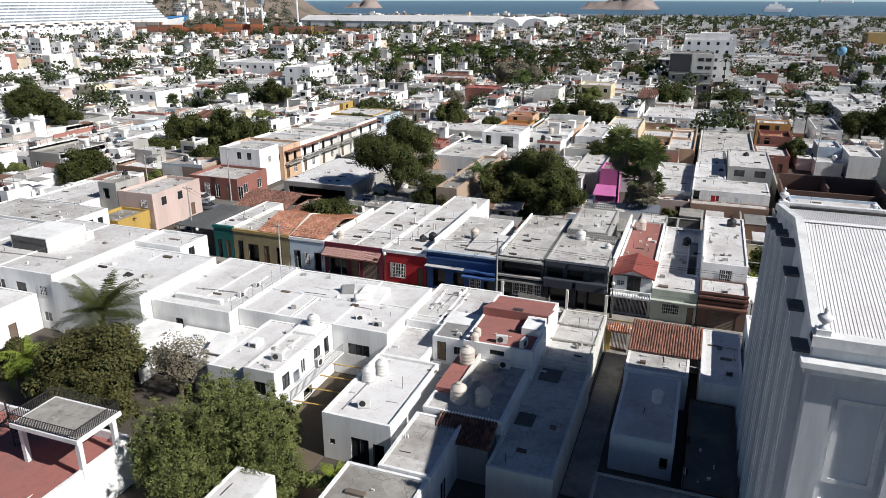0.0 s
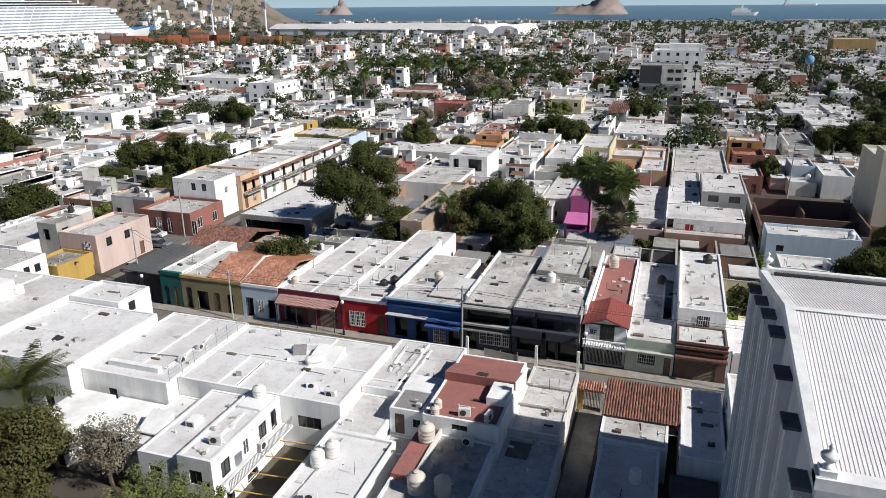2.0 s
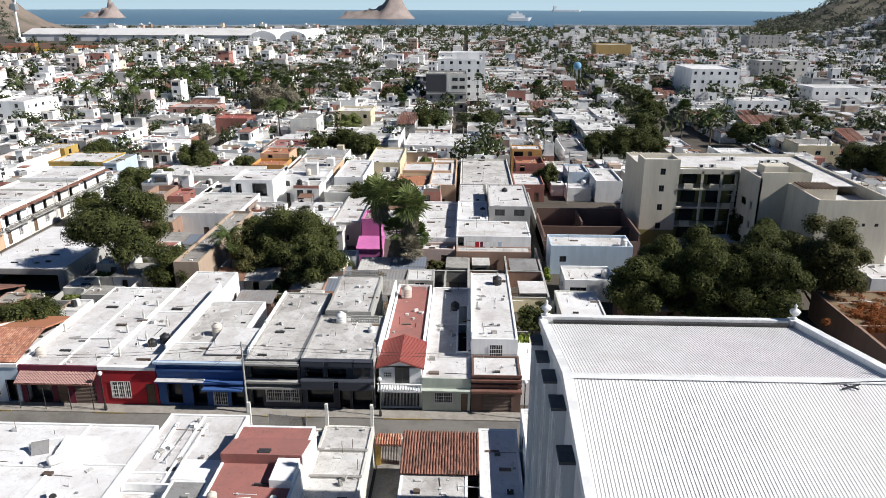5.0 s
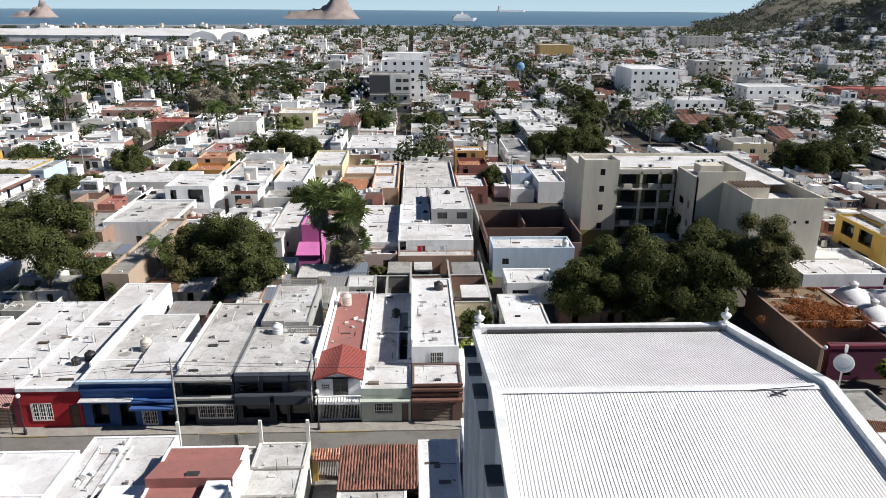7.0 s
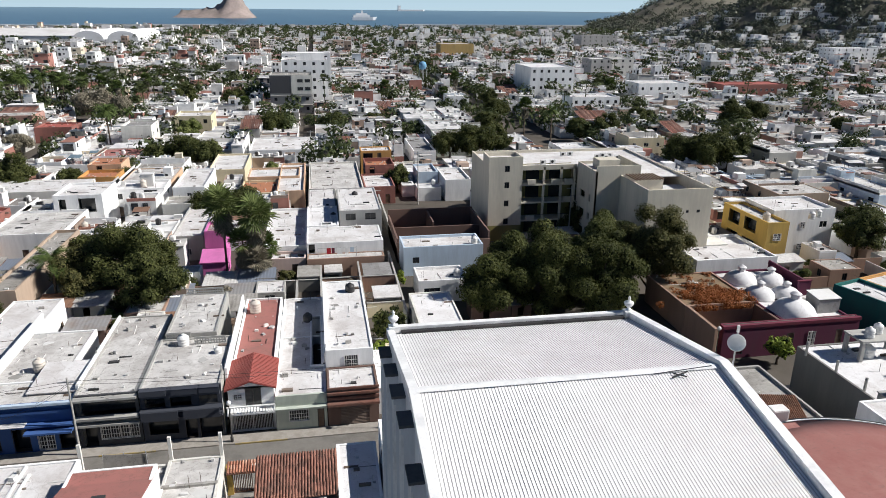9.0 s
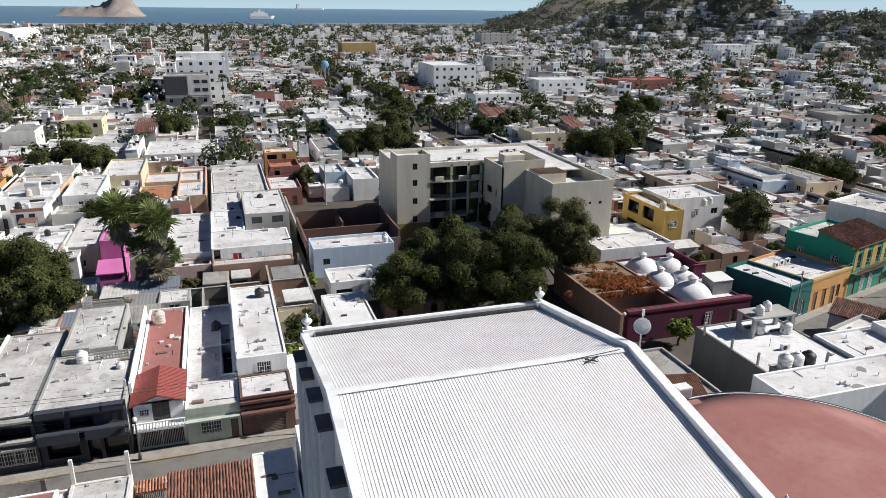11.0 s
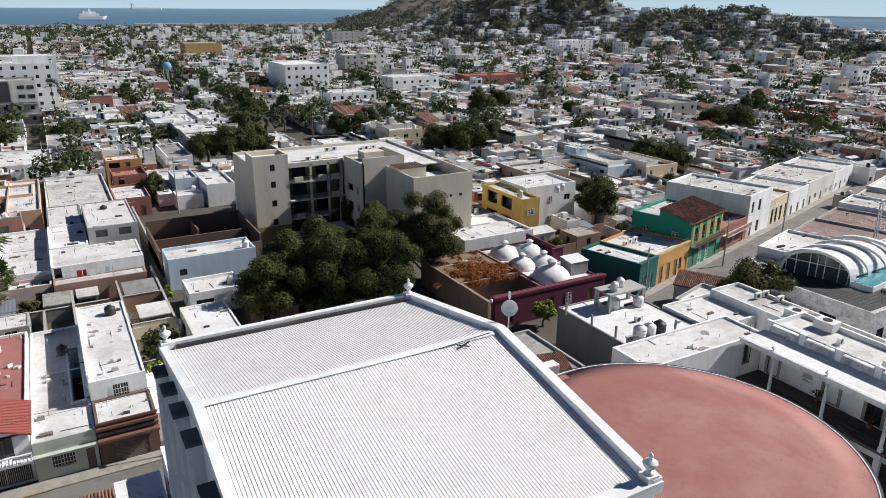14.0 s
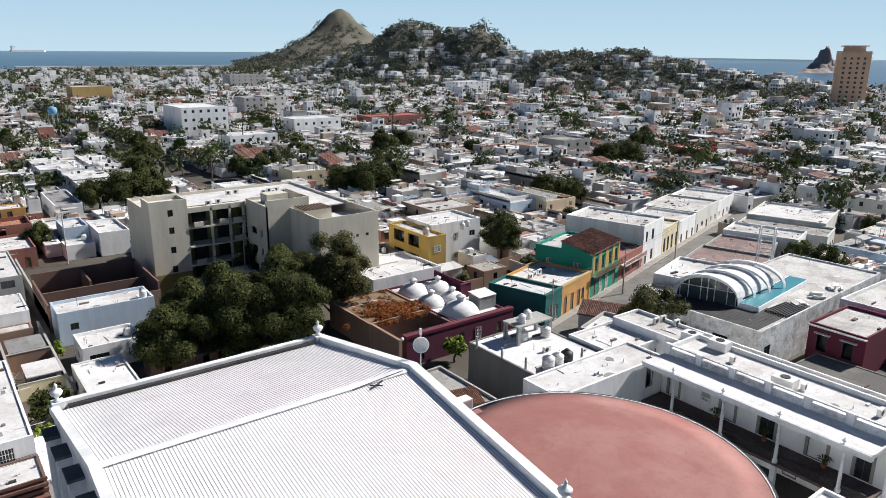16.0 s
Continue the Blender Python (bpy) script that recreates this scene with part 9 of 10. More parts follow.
for k, x, y, z, s in ((0, -33.9, 87.8, 4.25, 1.0), (1, -28.1, 89.0, 5.05, 1.0), (2, -13.8, 91.2, 5.65, 1.15), (1, -6.8, 101.4, 4.95, 1.15), (0, 5.3, 103.4, 5.95, 1.05), (0, -0.3, 99.9, 3.65, 1.0), (0, -60.6, 58.8, 4.95, 1.15), (2, -34.7, 56.3, 5.1, 1.1), (2, -25.6, 50.2, 4.15, 1.1), (2, -25.0, 51.7, 4.15, 1.1),
                   (1, -18.0, 58.3, 6.05, 0.62), (1, -17.9, 57.2, 6.05, 0.62), (1, -17.9, 55.0, 4.9, 1.15), (1, -16.7, 49.2, 4.4, 1.2), (1, -14.7, 49.5, 4.4, 1.1), (2, -9.8, 88.6, 5.65, 0.75), (0, -35.0, 86.8, 4.25, 0.85), (1, -46.5, 84.0, 4.25, 0.9), (2, -75, 66, 6.55, 1.1), (2, -73.8, 66.2, 6.55, 1.1), (2, -1.0, 57.0, 3.27, 0.9),
                   (2, 27.0, 125.5, 4.55, 1.0), (2, 22.0, 115.0, 3.05, 0.9), (2, 10.5, 133.0, 2.55, 1.0), (0, 4.2, 145, 4.05, 1.0), (0, 8.6, 151, 6.45, 1.0), (2, 55.2, 66.8, 7.12, 1.3), (2, 56.5, 66.7, 7.12, 1.3), (0, 57.9, 66.6, 7.12, 1.25), (2, 60.5, 76.8, 8.2, 0.9), (2, 62.2, 77.6, 8.2, 0.9), (2, 61.0, 77.0, 5.55, 1.2), (2, 64.2, 76.2, 5.55, 1.2), (1, 78, 122, 7.55, 1.0), (2, 86, 121, 7.75, 1.0), (2, 88, 122, 7.75, 1.0)):
    put(TANKS[k], x, y, z, s=s)
for x, y, z, a in ((-31.0, 59.5, 4.95, 30), (-28.6, 58.6, 4.95, 0), (-30.2, 49.5, 5.1, 90), (-24.0, 46.0, 4.15, 20), (-46.0, 60.0, 5.05, 90), (-46.0, 63.0, 5.05, 90), (-34.2, 48.9, 5.18, 10), (60.8, 72.6, 5.55, 0), (76.0, 58.0, 6.6, 40), (76.5, 50.0, 6.6, 30), (77.6, 69.0, 6.6, 0), (79.0, 69.0, 6.6, 0), (79.2, 67.0, 6.6, 0), (70.6, 46.0, 8.4, 10), (70.8, 54.0, 8.4, 10), (71.2, 39.0, 8.4, 0),
                   (81.5, 97.0, 4.75, 16), (83.0, 97.6, 4.75, 16), (84.5, 98.0, 4.75, 16), (-15.4, 57.7, 6.05, 10), (-13.3, 57.7, 6.05, 80), (-14.6, 56.0, 4.42, 0), (44, 143, 13.9, 0), (46, 143.3, 13.9, 0), (58, 148, 13.9, 0), (59.5, 148, 13.9, 0), (58, 146, 13.9, 0), (60, 145.6, 13.9, 0), (56.4, 147, 13.9, 0), (50.4, 150, 13.9, 0), (52, 150.3, 13.9, 0)):
    put(AC, x, y, z, a, 1.15)

# ---- back yards with sheds, walls and bushes ----
tin = [surf("grey_sheet_roofing", (0.26, 0.26, 0.26), rough=0.5, dirt=(0.2, 0.15, 0.12), amount=0.6, big=0.6), surf("rust_sheet_roofing", (0.25, 0.14, 0.09), dirt=(0.12, 0.07, 0.05), amount=0.7, big=0.6), surf("blue_grey_sheet_roofing", (0.17, 0.20, 0.25), rough=0.5, dirt=(0.2, 0.17, 0.15), amount=0.5, big=0.6), ROOFS["worn"], ROOFS["concrete"]]


def shed(x0, x1, y0, y1, rng):
    th = thing("yard_shed", pose(x0, y0, 0), "low back-yard shed with a sloping sheet roof", "shed", "yard sheds")
    w, d, h, k = x1 - x0, y1 - y0, rng.uniform(2.0, 2.7), rng.uniform(0.2, 0.6)
    g = Geo()
    panel(g, 0, w, 0, h, [(w * 0.3, w * 0.3 + 0.9, 0.0, 1.9)], 0.15)
    g.box(0, 0.15, 0.15, d, 0, h).box(w - 0.15, w, 0.15, d, 0, h).box(0.15, w - 0.15, d - 0.15, d, 0, h + k * 0.8)
    part("wall", g, wall(rng.choice(("brick", "concrete", "offwhite", "white", "brown"))), th)
    n = max(6, int(w / 0.22))
    top = [(-0.2 + (w + 0.4) * i / n, 0.05 + 0.022 * (i % 2)) for i in range(n + 1)]
    edge = lambda y, z: [(x, y, z + e) for x, e in top] + [(x, y, z + e - 0.04) for x, e in reversed(top)]
    g = Geo().solid(edge(-0.3, h), edge(d + 0.1, h + k))
    part("roof", g, rng.choice(tin), th)


yr = random.Random(404)
for zx0, zx1, zy0, zy1 in ((-21, -3.8, 105.5, 131), (-58, -17, 105, 136), (13.8, 24, 94.2, 112), (15, 31, 105, 124), (58, 75, 124.5, 139), (-76, -56, 97, 111.5), (76, 104, 109, 117), (44, 58, 120, 138)):
    y = zy0
    while y < zy1 - 2.5:
        x = zx0
        dy = yr.uniform(3.4, 5.5)
        while x < zx1 - 2.5:
            dx = yr.uniform(3.2, 6.0)
            a, b, c, d = x, min(x + dx - 0.15, zx1), y, min(y + dy - 0.3, zy1)
            x += dx
            if b - a < 2.2 or d - c < 2.2 or any(a < o[0] + o[2] + 0.2 and b > o[0] - 0.2 and c < o[1] + o[3] + 0.2 and d > o[1] - 0.2 for o in ROOF_TOPS):
                continue
            k = yr.random()
            if k < 0.36:
                shed(a, b, c, d, yr)
            elif k < 0.52:
                house(a, b, c, d, yr.uniform(2.5, 3.1), yr.choice(("white", "offwhite", "concrete", "brick")), yr.choice(("white", "worn", "concrete", "salmon")), "small flat-roofed back-yard room", para=0.1, plain=True, name="yard_room", cat="room")
            elif k < 0.8:
                wl = thing("yard_wall", pose(a, c, 0), "rough low wall dividing back yards", "wall", "yard walls")
                part("wall", Geo().box(0, b - a, 0, 0.15, 0, yr.uniform(1.7, 2.5)).box(0, 0.15, 0.15, d - c, 0, yr.uniform(1.7, 2.4)), wall(yr.choice(("brick", "concrete", "offwhite"))), wl)
                if yr.random() < 0.6:
                    src = KINDS[yr.choice((2, 4))]
                    src.scale = (0.42, 0.42, 0.4)
                    copy_thing(src, pose((a + b) / 2, (c + d) / 2, 0, 0, 0, yr.uniform(0, 360)))
            elif k < 0.93:
                src = KINDS[yr.choice((2, 4, 4, 3))]
                q = yr.uniform(0.3, 0.5)
                src.scale = (q, q, q * 0.85)
                copy_thing(src, pose((a + b) / 2, (c + d) / 2, 0, 0, 0, yr.uniform(0, 360)))
        y += dy

# ---- houses that fill the blocks ----
def free(x0, x1, y0, y1, m=0.05):
    return all(x1 + m < a or x0 - m > b or y1 + m < c or y0 - m > d for a, b, c, d in TAKEN)


STREETS_X = [-236, -162.5, -79, -1.5, 69, 142, 214, 290, 366, 440, 515]
STREETS_Y = [77, 112, 204, 312, 408, 505, 600, 700, 800]
AVENUE = (66, 78)


def in_view(x, y, m=0.0):
    az = math.degrees(math.atan2(x - 2, y - 10))
    return (-67 if y < 260 else -54) - m < az < 70.5 + m


def lots(xa, xb, ya, yb, rng):
    """Narrow deep plots of a block, in two rows back to back: the sides, the usual height and whether it fronts a street."""
    for row, (ra, rb) in enumerate(((ya, (ya + yb) / 2), ((ya + yb) / 2, yb))):
        x = xa
        while x < xb - 3.5:
            w = min(rng.uniform(5.5, 12.5), xb - x)
            hb = rng.choice((2.9, 3.0, 3.1, 3.2, 3.2, 3.3, 3.4, 3.5, 3.6, 3.7, 3.8, 4.0, 4.2, 5.8))
            y = ra
            while y < rb - 4:
                d = min(rng.uniform(7, 17), rb - y)
                if rb - y - d < 4:
                    d = rb - y
                yield x, x + w - 0.1, y, y + d - 0.1, hb + rng.choice((0, 0, -0.2, 0.2, 0.3, -0.3)), row == 0 and y == ra
                y += d + (rng.uniform(1.5, 3) if rng.random() < 0.07 else 0)
            x += w


# yards, lanes and gardens kept clear
TAKEN += [(-16, -4, 107, 131), (20, 58, 92, 139), (8, 20, 92, 104), (14, 31.5, 130, 147), (45, 78, 78, 109), (-82, -75.4, 80, 182), (-101, -82, 100.8, 109), (-76, -55, 90, 112), (-1.6, 0.2, 125, 320), (-0.6, 14.6, 107.3, 131), (13.2, 14.7, 107, 170), (14, 34, 147, 170), (66, 140, 80, 112)]
ALL_LOTS = []
rng = random.Random(77)
xs, ys = STREETS_X, STREETS_Y
xs = [-1050 + 76 * i for i in range(11)] + xs + [591 + 76 * i for i in range(6)]
ys = ys + [900, 1000, 1100, 1200, 1300, 1390]
for i in range(len(xs) - 1):
    for j in range(len(ys) - 1):
        for lot in lots(xs[i] + 2.7, xs[i + 1] - 2.7, ys[j] + 2.7, ys[j + 1] - 2.7, rng):
            cx, cy = (lot[0] + lot[1]) / 2, (lot[2] + lot[3]) / 2
            if in_view(cx, cy) and not (AVENUE[0] - 4 < cx < AVENUE[1] + 4 and 230 < cy < 620) and not (cx > 45 and cy < 112) and not (24 < cx < 50 and cy < 138):
                ALL_LOTS.append(lot)
for j in range(3):
    for lot in lots(110 + 42 * j, 146 + 42 * j, 24, 110, rng):
        ALL_LOTS.append(lot)
ALL_LOTS.sort(key=lambda q: (q[0] - 2) ** 2 + (q[2] - 16) ** 2)
near_left = 170
wall_pick = ["white"] * 15 + ["offwhite"] * 5 + ["concrete", "cream", "lightblue", "lightpink", "brick", "offwhite", "white", "palegreen", "concrete", "peach", "grey"]
roof_pick = ["white"] * 9 + ["bright"] * 5 + ["worn"] * 6 + ["concrete"] * 3 + ["grey"] * 2 + ["salmon", "pinkdust"]
LABEL_ROOF = {"white": "white-coated flat roof", "bright": "fresh white flat roof", "worn": "worn whitish flat roof", "concrete": "bare concrete flat roof", "grey": "grey flat roof", "salmon": "salmon red flat roof", "red": "red flat roof", "orange": "orange flat roof", "dark": "tarred roof", "pinkdust": "dusty pink flat roof"}
FW, FR, FG, FT, FB = Geo(), Geo(), Geo(), Geo(), Geo()
OLD_W, OLD_R = Geo(), Geo()
old_rng = random.Random(505)
FAR_TREES = []

def mass(x0, x1, y0, y1, z, h, dist, front=True):
    """One block of a far house with its roof slab, rim, openings and clutter."""
    old = x0 > 72 and dist < 300
    (OLD_W if old and old_rng.random() < 0.5 else FW).box(x0, x1, y0, y1, z, h - 0.12)
    flat = OLD_R if old and old_rng.random() < 0.5 else FR
    if rng.random() < 0.55 or dist > 600:
        flat.box(x0 + 0.15, x1 - 0.15, y0 + 0.15, y1 - 0.15, h - 0.2, h)
        if dist < 520:
            p = rng.uniform(0.15, 0.6)
            FW.box(x0, x1, y0, y0 + 0.16, h - 0.12, h + p).box(x0, x1, y1 - 0.16, y1, h - 0.12, h + p).box(x0, x0 + 0.16, y0 + 0.16, y1 - 0.16, h - 0.12, h + p).box(x1 - 0.16, x1, y0 + 0.16, y1 - 0.16, h - 0.12, h + p)
    else:
        o = rng.uniform(0.0, 0.5)
        flat.box(x0 - 0.05, x1 + 0.05, y0 - o, y1 + 0.05, h - 0.12, h + 0.06)
    if dist < 900:
        for s in range(0 if front else 1, max(1, int((h - z) / 2.7))):
            zz = z + s * 3
            x = x0 + rng.uniform(0.4, 1.2)
            while x < x1 - 1.3:
                w = rng.choice((0.9, 1.0, 1.3, 1.8, 2.6))
                if x + w < x1 - 0.3 and rng.random() < 0.8 and zz + 2.4 < h:
                    FG.box(x, x + w, y0 - 0.05, y0 + 0.1, zz + rng.choice((0.1, 0.9, 1.0)), zz + rng.uniform(2.0, 2.4))
                    if dist < 420 and rng.random() < 0.3:
                        FW.box(x - 0.3, x + w + 0.3, y0 - 0.8, y0 + 0.05, zz + 2.5, zz + 2.62)
                x += w + rng.uniform(0.5, 2.2)
            xe = x1 if x0 < 2 else x0
            for i in range(int((y1 - y0) / 3.5)):
                if rng.random() < 0.5 and zz + 2.3 < h:
                    ya = y0 + 0.9 + 3.5 * i
                    FG.box(xe - 0.05, xe + 0.05, ya, ya + rng.uniform(0.8, 1.4), zz + 1, zz + 2.2)
    for _ in range(rng.choice((1, 2, 3, 4)) if dist < 420 else rng.choice((0, 1, 2)) if dist < 800 else 0):
        xa, ya = rng.uniform(x0 + 0.3, max(x0 + 0.4, x1 - 1.6)), rng.uniform(y0 + 0.3, max(y0 + 0.4, y1 - 1.6))
        k = rng.random()
        if k < 0.45:
            s = rng.uniform(0.7, 1.1)
            (FT if rng.random() < 0.55 else FB).lathe([(s * 0.5, 0), (s * 0.5, s), (s * 0.2, s * 1.2)], xa + 0.5, ya + 0.5, h - 0.02, 6)
        elif k < 0.8:
            FT.box(xa, xa + rng.uniform(0.5, 1.6), ya, ya + rng.uniform(0.4, 1.0), h - 0.02, h + rng.uniform(0.3, 0.9))
        else:
            FB.box(xa, xa + rng.uniform(0.5, 2.2), ya, ya + rng.uniform(0.2, 1.0), h - 0.02, h + rng.uniform(0.08, 0.5))


def far_house(x0, x1, y0, y1, h, dist, front):
    """A lot of the far town: front block, back block or yard, roof rooms and yard trees."""
    w, d = x1 - x0, y1 - y0
    if d > 8:
        ym_ = y0 + d * rng.uniform(0.5, 0.85)
        mass(x0, x1, y0, ym_, 0, h, dist, front)
        u = rng.uniform(0.6, 1.0) * w
        xa = x0 if rng.random() < 0.5 else x1 - u
        h2 = h + rng.choice((-0.6, -0.4, -0.3, -0.2, 0.1, 0.2, 0.2, 0.3, 0.4, 0.5, 0.8, 2.4))
        mass(xa, xa + u, ym_ + 0.02, y1, 0, h2, dist, False)
        if w - u > 1.6:
            xc = x1 - (w - u) / 2 if xa == x0 else x0 + (w - u) / 2
            FW.box(min(xc, xa + u) if xa == x0 else x0, x1 if xa == x0 else xa, y1 - 0.15, y1, 0, rng.uniform(2.0, 3.2))
            if rng.random() < 0.4:
                FAR_TREES.append((xc, (ym_ + y1) / 2, dist, rng.uniform(0.45, 0.9)))
        y1 = ym_
        d = y1 - y0
    else:
        mass(x0, x1, y0, y1, 0, h, dist, front)
    if rng.random() < 0.2 and w > 4 and d > 4:
        u, v = rng.uniform(0.3, 0.7) * w, rng.uniform(0.35, 0.8) * d
        xa, ya = (x0 if rng.random() < 0.5 else x1 - u), y0 + rng.uniform(0, 1) * (d - v)
        mass(xa + 0.02, xa + u - 0.02, ya + 0.02, ya + v - 0.02, h - 0.2, h + rng.choice((2.2, 2.5, 2.7, 2.8, 5.2 if dist > 300 else 2.6)), dist)
    if rng.random() < 0.06 and 170 < dist < 700:
        n = int(w / 0.5)
        zt = h + 0.15
        for i in range(n):
            xi = x0 + i * w / n
            FC.solid([(xi, y0 - 0.3, zt), (xi + w / n * 0.8, y0 - 0.3, zt), (xi + w / n * 0.8, y0 - 0.3, zt + 0.14), (xi, y0 - 0.3, zt + 0.14)], [(xi, y1, zt + d * 0.22), (xi + w / n * 0.8, y1, zt + d * 0.22), (xi + w / n * 0.8, y1, zt + d * 0.22 + 0.14), (xi, y1, zt + d * 0.22 + 0.14)])
    if old_rng.random() < (0.22 if x0 > 72 and dist < 300 else 0.0):
        FAR_TREES.append((x0 + w * 0.5, y1 + 1.5, dist, old_rng.uniform(0.7, 1.3)))
    if rng.random() < 0.24:
        FAR_TREES.append((x0 - 0.6, y0 - 2, dist, rng.uniform(0.5, 1.2)))


FC, TS = Geo(), Geo()
QUEUE = list(ALL_LOTS)
while QUEUE:
    x0, x1, y0, y1, h, front = QUEUE.pop(0)
    if x1 - x0 < 2.6 or y1 - y0 < 3.0:
        continue
    dist = math.hypot(x0 - 2, y0 - 16)
    hz = land((x0 + x1) / 2, (y0 + y1) / 2)
    q = rng.random()
    if q < (0.03 if dist < 260 else 0.09) or hz > 3:
        if hz <= 3 and free(x0, x1, y0, y1):
            n_ = rng.choice((2, 3)) if dist < 330 else rng.choice((2, 3, 4, 5))
            for _ in range(n_):
                FAR_TREES.append((rng.uniform(x0 + 2, x1 - 2) if x1 - x0 > 5 else x0, rng.uniform(y0 + 2, y1 - 2), dist, rng.uniform(0.7, 1.25)))
        continue
    if y1 > 1380 or (-670 < x1 and x0 < -360 and 600 < y1 and y0 < 1060) or (-670 < x1 and x0 < -185 and 860 < y1 and y0 < 1060) or (x0 > 880 and y0 < 1400) or (x0 < -590 and y1 > 420):
        continue
    if y0 < 131 and -90 < x0 < 0:
        h = min(h, 3.6)
    if rng.random() < 0.02 and dist > 320:
        h = rng.uniform(9, 14)
    if not free(x0, x1, y0, y1):
        if x1 - x0 > 5.4 and y1 - y0 > 6.2:
            xm, ym_ = (x0 + x1) / 2, (y0 + y1) / 2
            QUEUE += [(x0, xm, y0, ym_, h, front), (xm, x1, y0, ym_, h, front), (x0, xm, ym_, y1, h, False), (xm, x1, ym_, y1, h, False)]
        continue
    if near_left > 0 and dist < 330:
        near_left -= 1
        c, r = rng.choice(wall_pick), rng.choice(roof_pick)
        if x0 > 72:
            c, r = old_rng.choice(("white", "offwhite", "concrete", "stained", "cream", "brick", "adobe", "grey", "lightblue")), old_rng.choice(("worn", "concrete", "worn", "grey", "white", "white", "worn", "salmon"))
            h = old_rng.choice((h, h, h + 0.6, 5.8, 6.4)) if x0 < 150 and y0 > 112 else h
        house(x0, x1, y0, y1, h, c, r, f"{'two-storey' if h > 6 else 'single-storey'} {c} house with a {LABEL_ROOF[r]}", para=rng.choice((0.1, 0.15, 0.3, 0.5)), plain=True, S=None if front or h > 5 else [], E=None if rng.random() < 0.3 else [])
        if rng.random() < 0.16 and x1 - x0 > 6:
            u = rng.uniform(0.4, 0.6)
            house(x0 + 0.3, x0 + (x1 - x0) * u, y1 - min(5, (y1 - y0) * 0.45), y1 - 0.3, h + 2.4, rng.choice(("white", "offwhite", "concrete", c)), "white", "small room built up on a flat roof", para=0.2, z0=0.0, Wt=[], E=[], name="roof_room", cat="roof room", plain=True)
        zr = h - 0.55
        for _ in range(rng.choice((2, 3, 4))):
            k = rng.random()
            u, v = rng.uniform(1.2, 3.2), rng.uniform(1.2, 3.0)
            xa, ya = rng.uniform(x0 + 0.3, max(x0 + 0.4, x1 - u - 0.3)), rng.uniform(y0 + 0.3, max(y0 + 0.4, y1 - v - 0.3))
            if k < 0.3:
                FW.box(x0 + 0.02, x0 + 0.22, y0 + 0.3, y1 - 0.3, zr, h + rng.uniform(0.3, 1.1))
            elif k < 0.5:
                yy = rng.uniform(y0 + 1.5, y1 - 1.5)
                FW.box(x0 + 0.3, x1 - 0.3, yy, yy + 0.16, zr, h + rng.uniform(0.2, 1.0))
            elif k < 0.72:
                FW.box(xa, xa + u, ya, ya + v, zr, h + rng.uniform(0.5, 2.0))
                FR.box(xa - 0.12, xa + u + 0.12, ya - 0.12, ya + v + 0.12, h + 2.0, h + 2.12) if rng.random() < 0.3 else FG.box(xa + 0.3, xa + 0.9, ya - 0.04, ya + 0.1, zr, h + 0.4)
            elif k < 0.9:
                hs_ = h + rng.uniform(1.0, 2.0)
                TS.solid([(xa, ya, hs_), (xa + u * 1.3, ya, hs_), (xa + u * 1.3, ya + v, hs_ + 0.3), (xa, ya + v, hs_ + 0.3)], [(xa, ya, hs_ + 0.06), (xa + u * 1.3, ya, hs_ + 0.06), (xa + u * 1.3, ya + v, hs_ + 0.36), (xa, ya + v, hs_ + 0.36)])
                for px_, py_ in ((xa + 0.1, ya + 0.1), (xa + u * 1.3 - 0.1, ya + 0.1), (xa + 0.1, ya + v - 0.1), (xa + u * 1.3 - 0.1, ya + v - 0.1)):
                    FB.tube((px_, py_, zr), (px_, py_, hs_ + 0.02), 0.05, n=4)
            else:
                FC.box(xa, xa + u, ya, ya + v, zr, h + 0.1)
        n = rng.choice((0, 1, 1, 2))
        for _ in range(n):
            put(TANKS[rng.choice((0, 0, 1, 2, 2))], rng.uniform(x0 + 1, x1 - 1), rng.uniform(y0 + 1, y1 - 1), h - 0.42, s=rng.uniform(0.8, 1.1))
        for _ in range(rng.choice((1, 2, 4))):
            xa, ya = rng.uniform(x0 + 0.6, x1 - 1.2), rng.uniform(y0 + 0.6, y1 - 1.2)
            FT.box(xa, xa + rng.uniform(0.15, 0.9), ya, ya + rng.uniform(0.15, 0.6), h - 0.5, h + rng.uniform(0.0, 0.7))
        if rng.random() < 0.45:
            put(rng.choice((AC, AC, VENT, DISH)), rng.uniform(x0 + 1, x1 - 1), rng.uniform(y0 + 1, y1 - 1), h - 0.42, rng.uniform(0, 360))
        continue
    far_house(x0, x1, y0, y1, h, dist, front)
W1, W2 = (0.88, 0.87, 0.855), (0.76, 0.74, 0.71)
far_wall = island("far_house_walls", [W1, W1, W1, W2, W2, W1, (0.44, 0.42, 0.39), (0.66, 0.58, 0.44), W1, (0.50, 0.38, 0.30), (0.40, 0.19, 0.15), W1, (0.32, 0.24, 0.19), (0.55, 0.60, 0.65), W1, W2, (0.58, 0.50, 0.46), W2, W1, W1, (0.5, 0.49, 0.47), W1, W1])
far_roof = island("far_house_roofs", [(0.70, 0.69, 0.68), (0.66, 0.65, 0.63), (0.48, 0.46, 0.43), (0.70, 0.69, 0.68), (0.36, 0.34, 0.31), (0.56, 0.54, 0.51), (0.70, 0.69, 0.67), (0.34, 0.17, 0.13), (0.42, 0.40, 0.38), (0.23, 0.215, 0.20), (0.66, 0.65, 0.63), (0.72, 0.71, 0.70), (0.69, 0.68, 0.66), (0.62, 0.60, 0.57), (0.70, 0.69, 0.68)], rgb_noise=0.45)


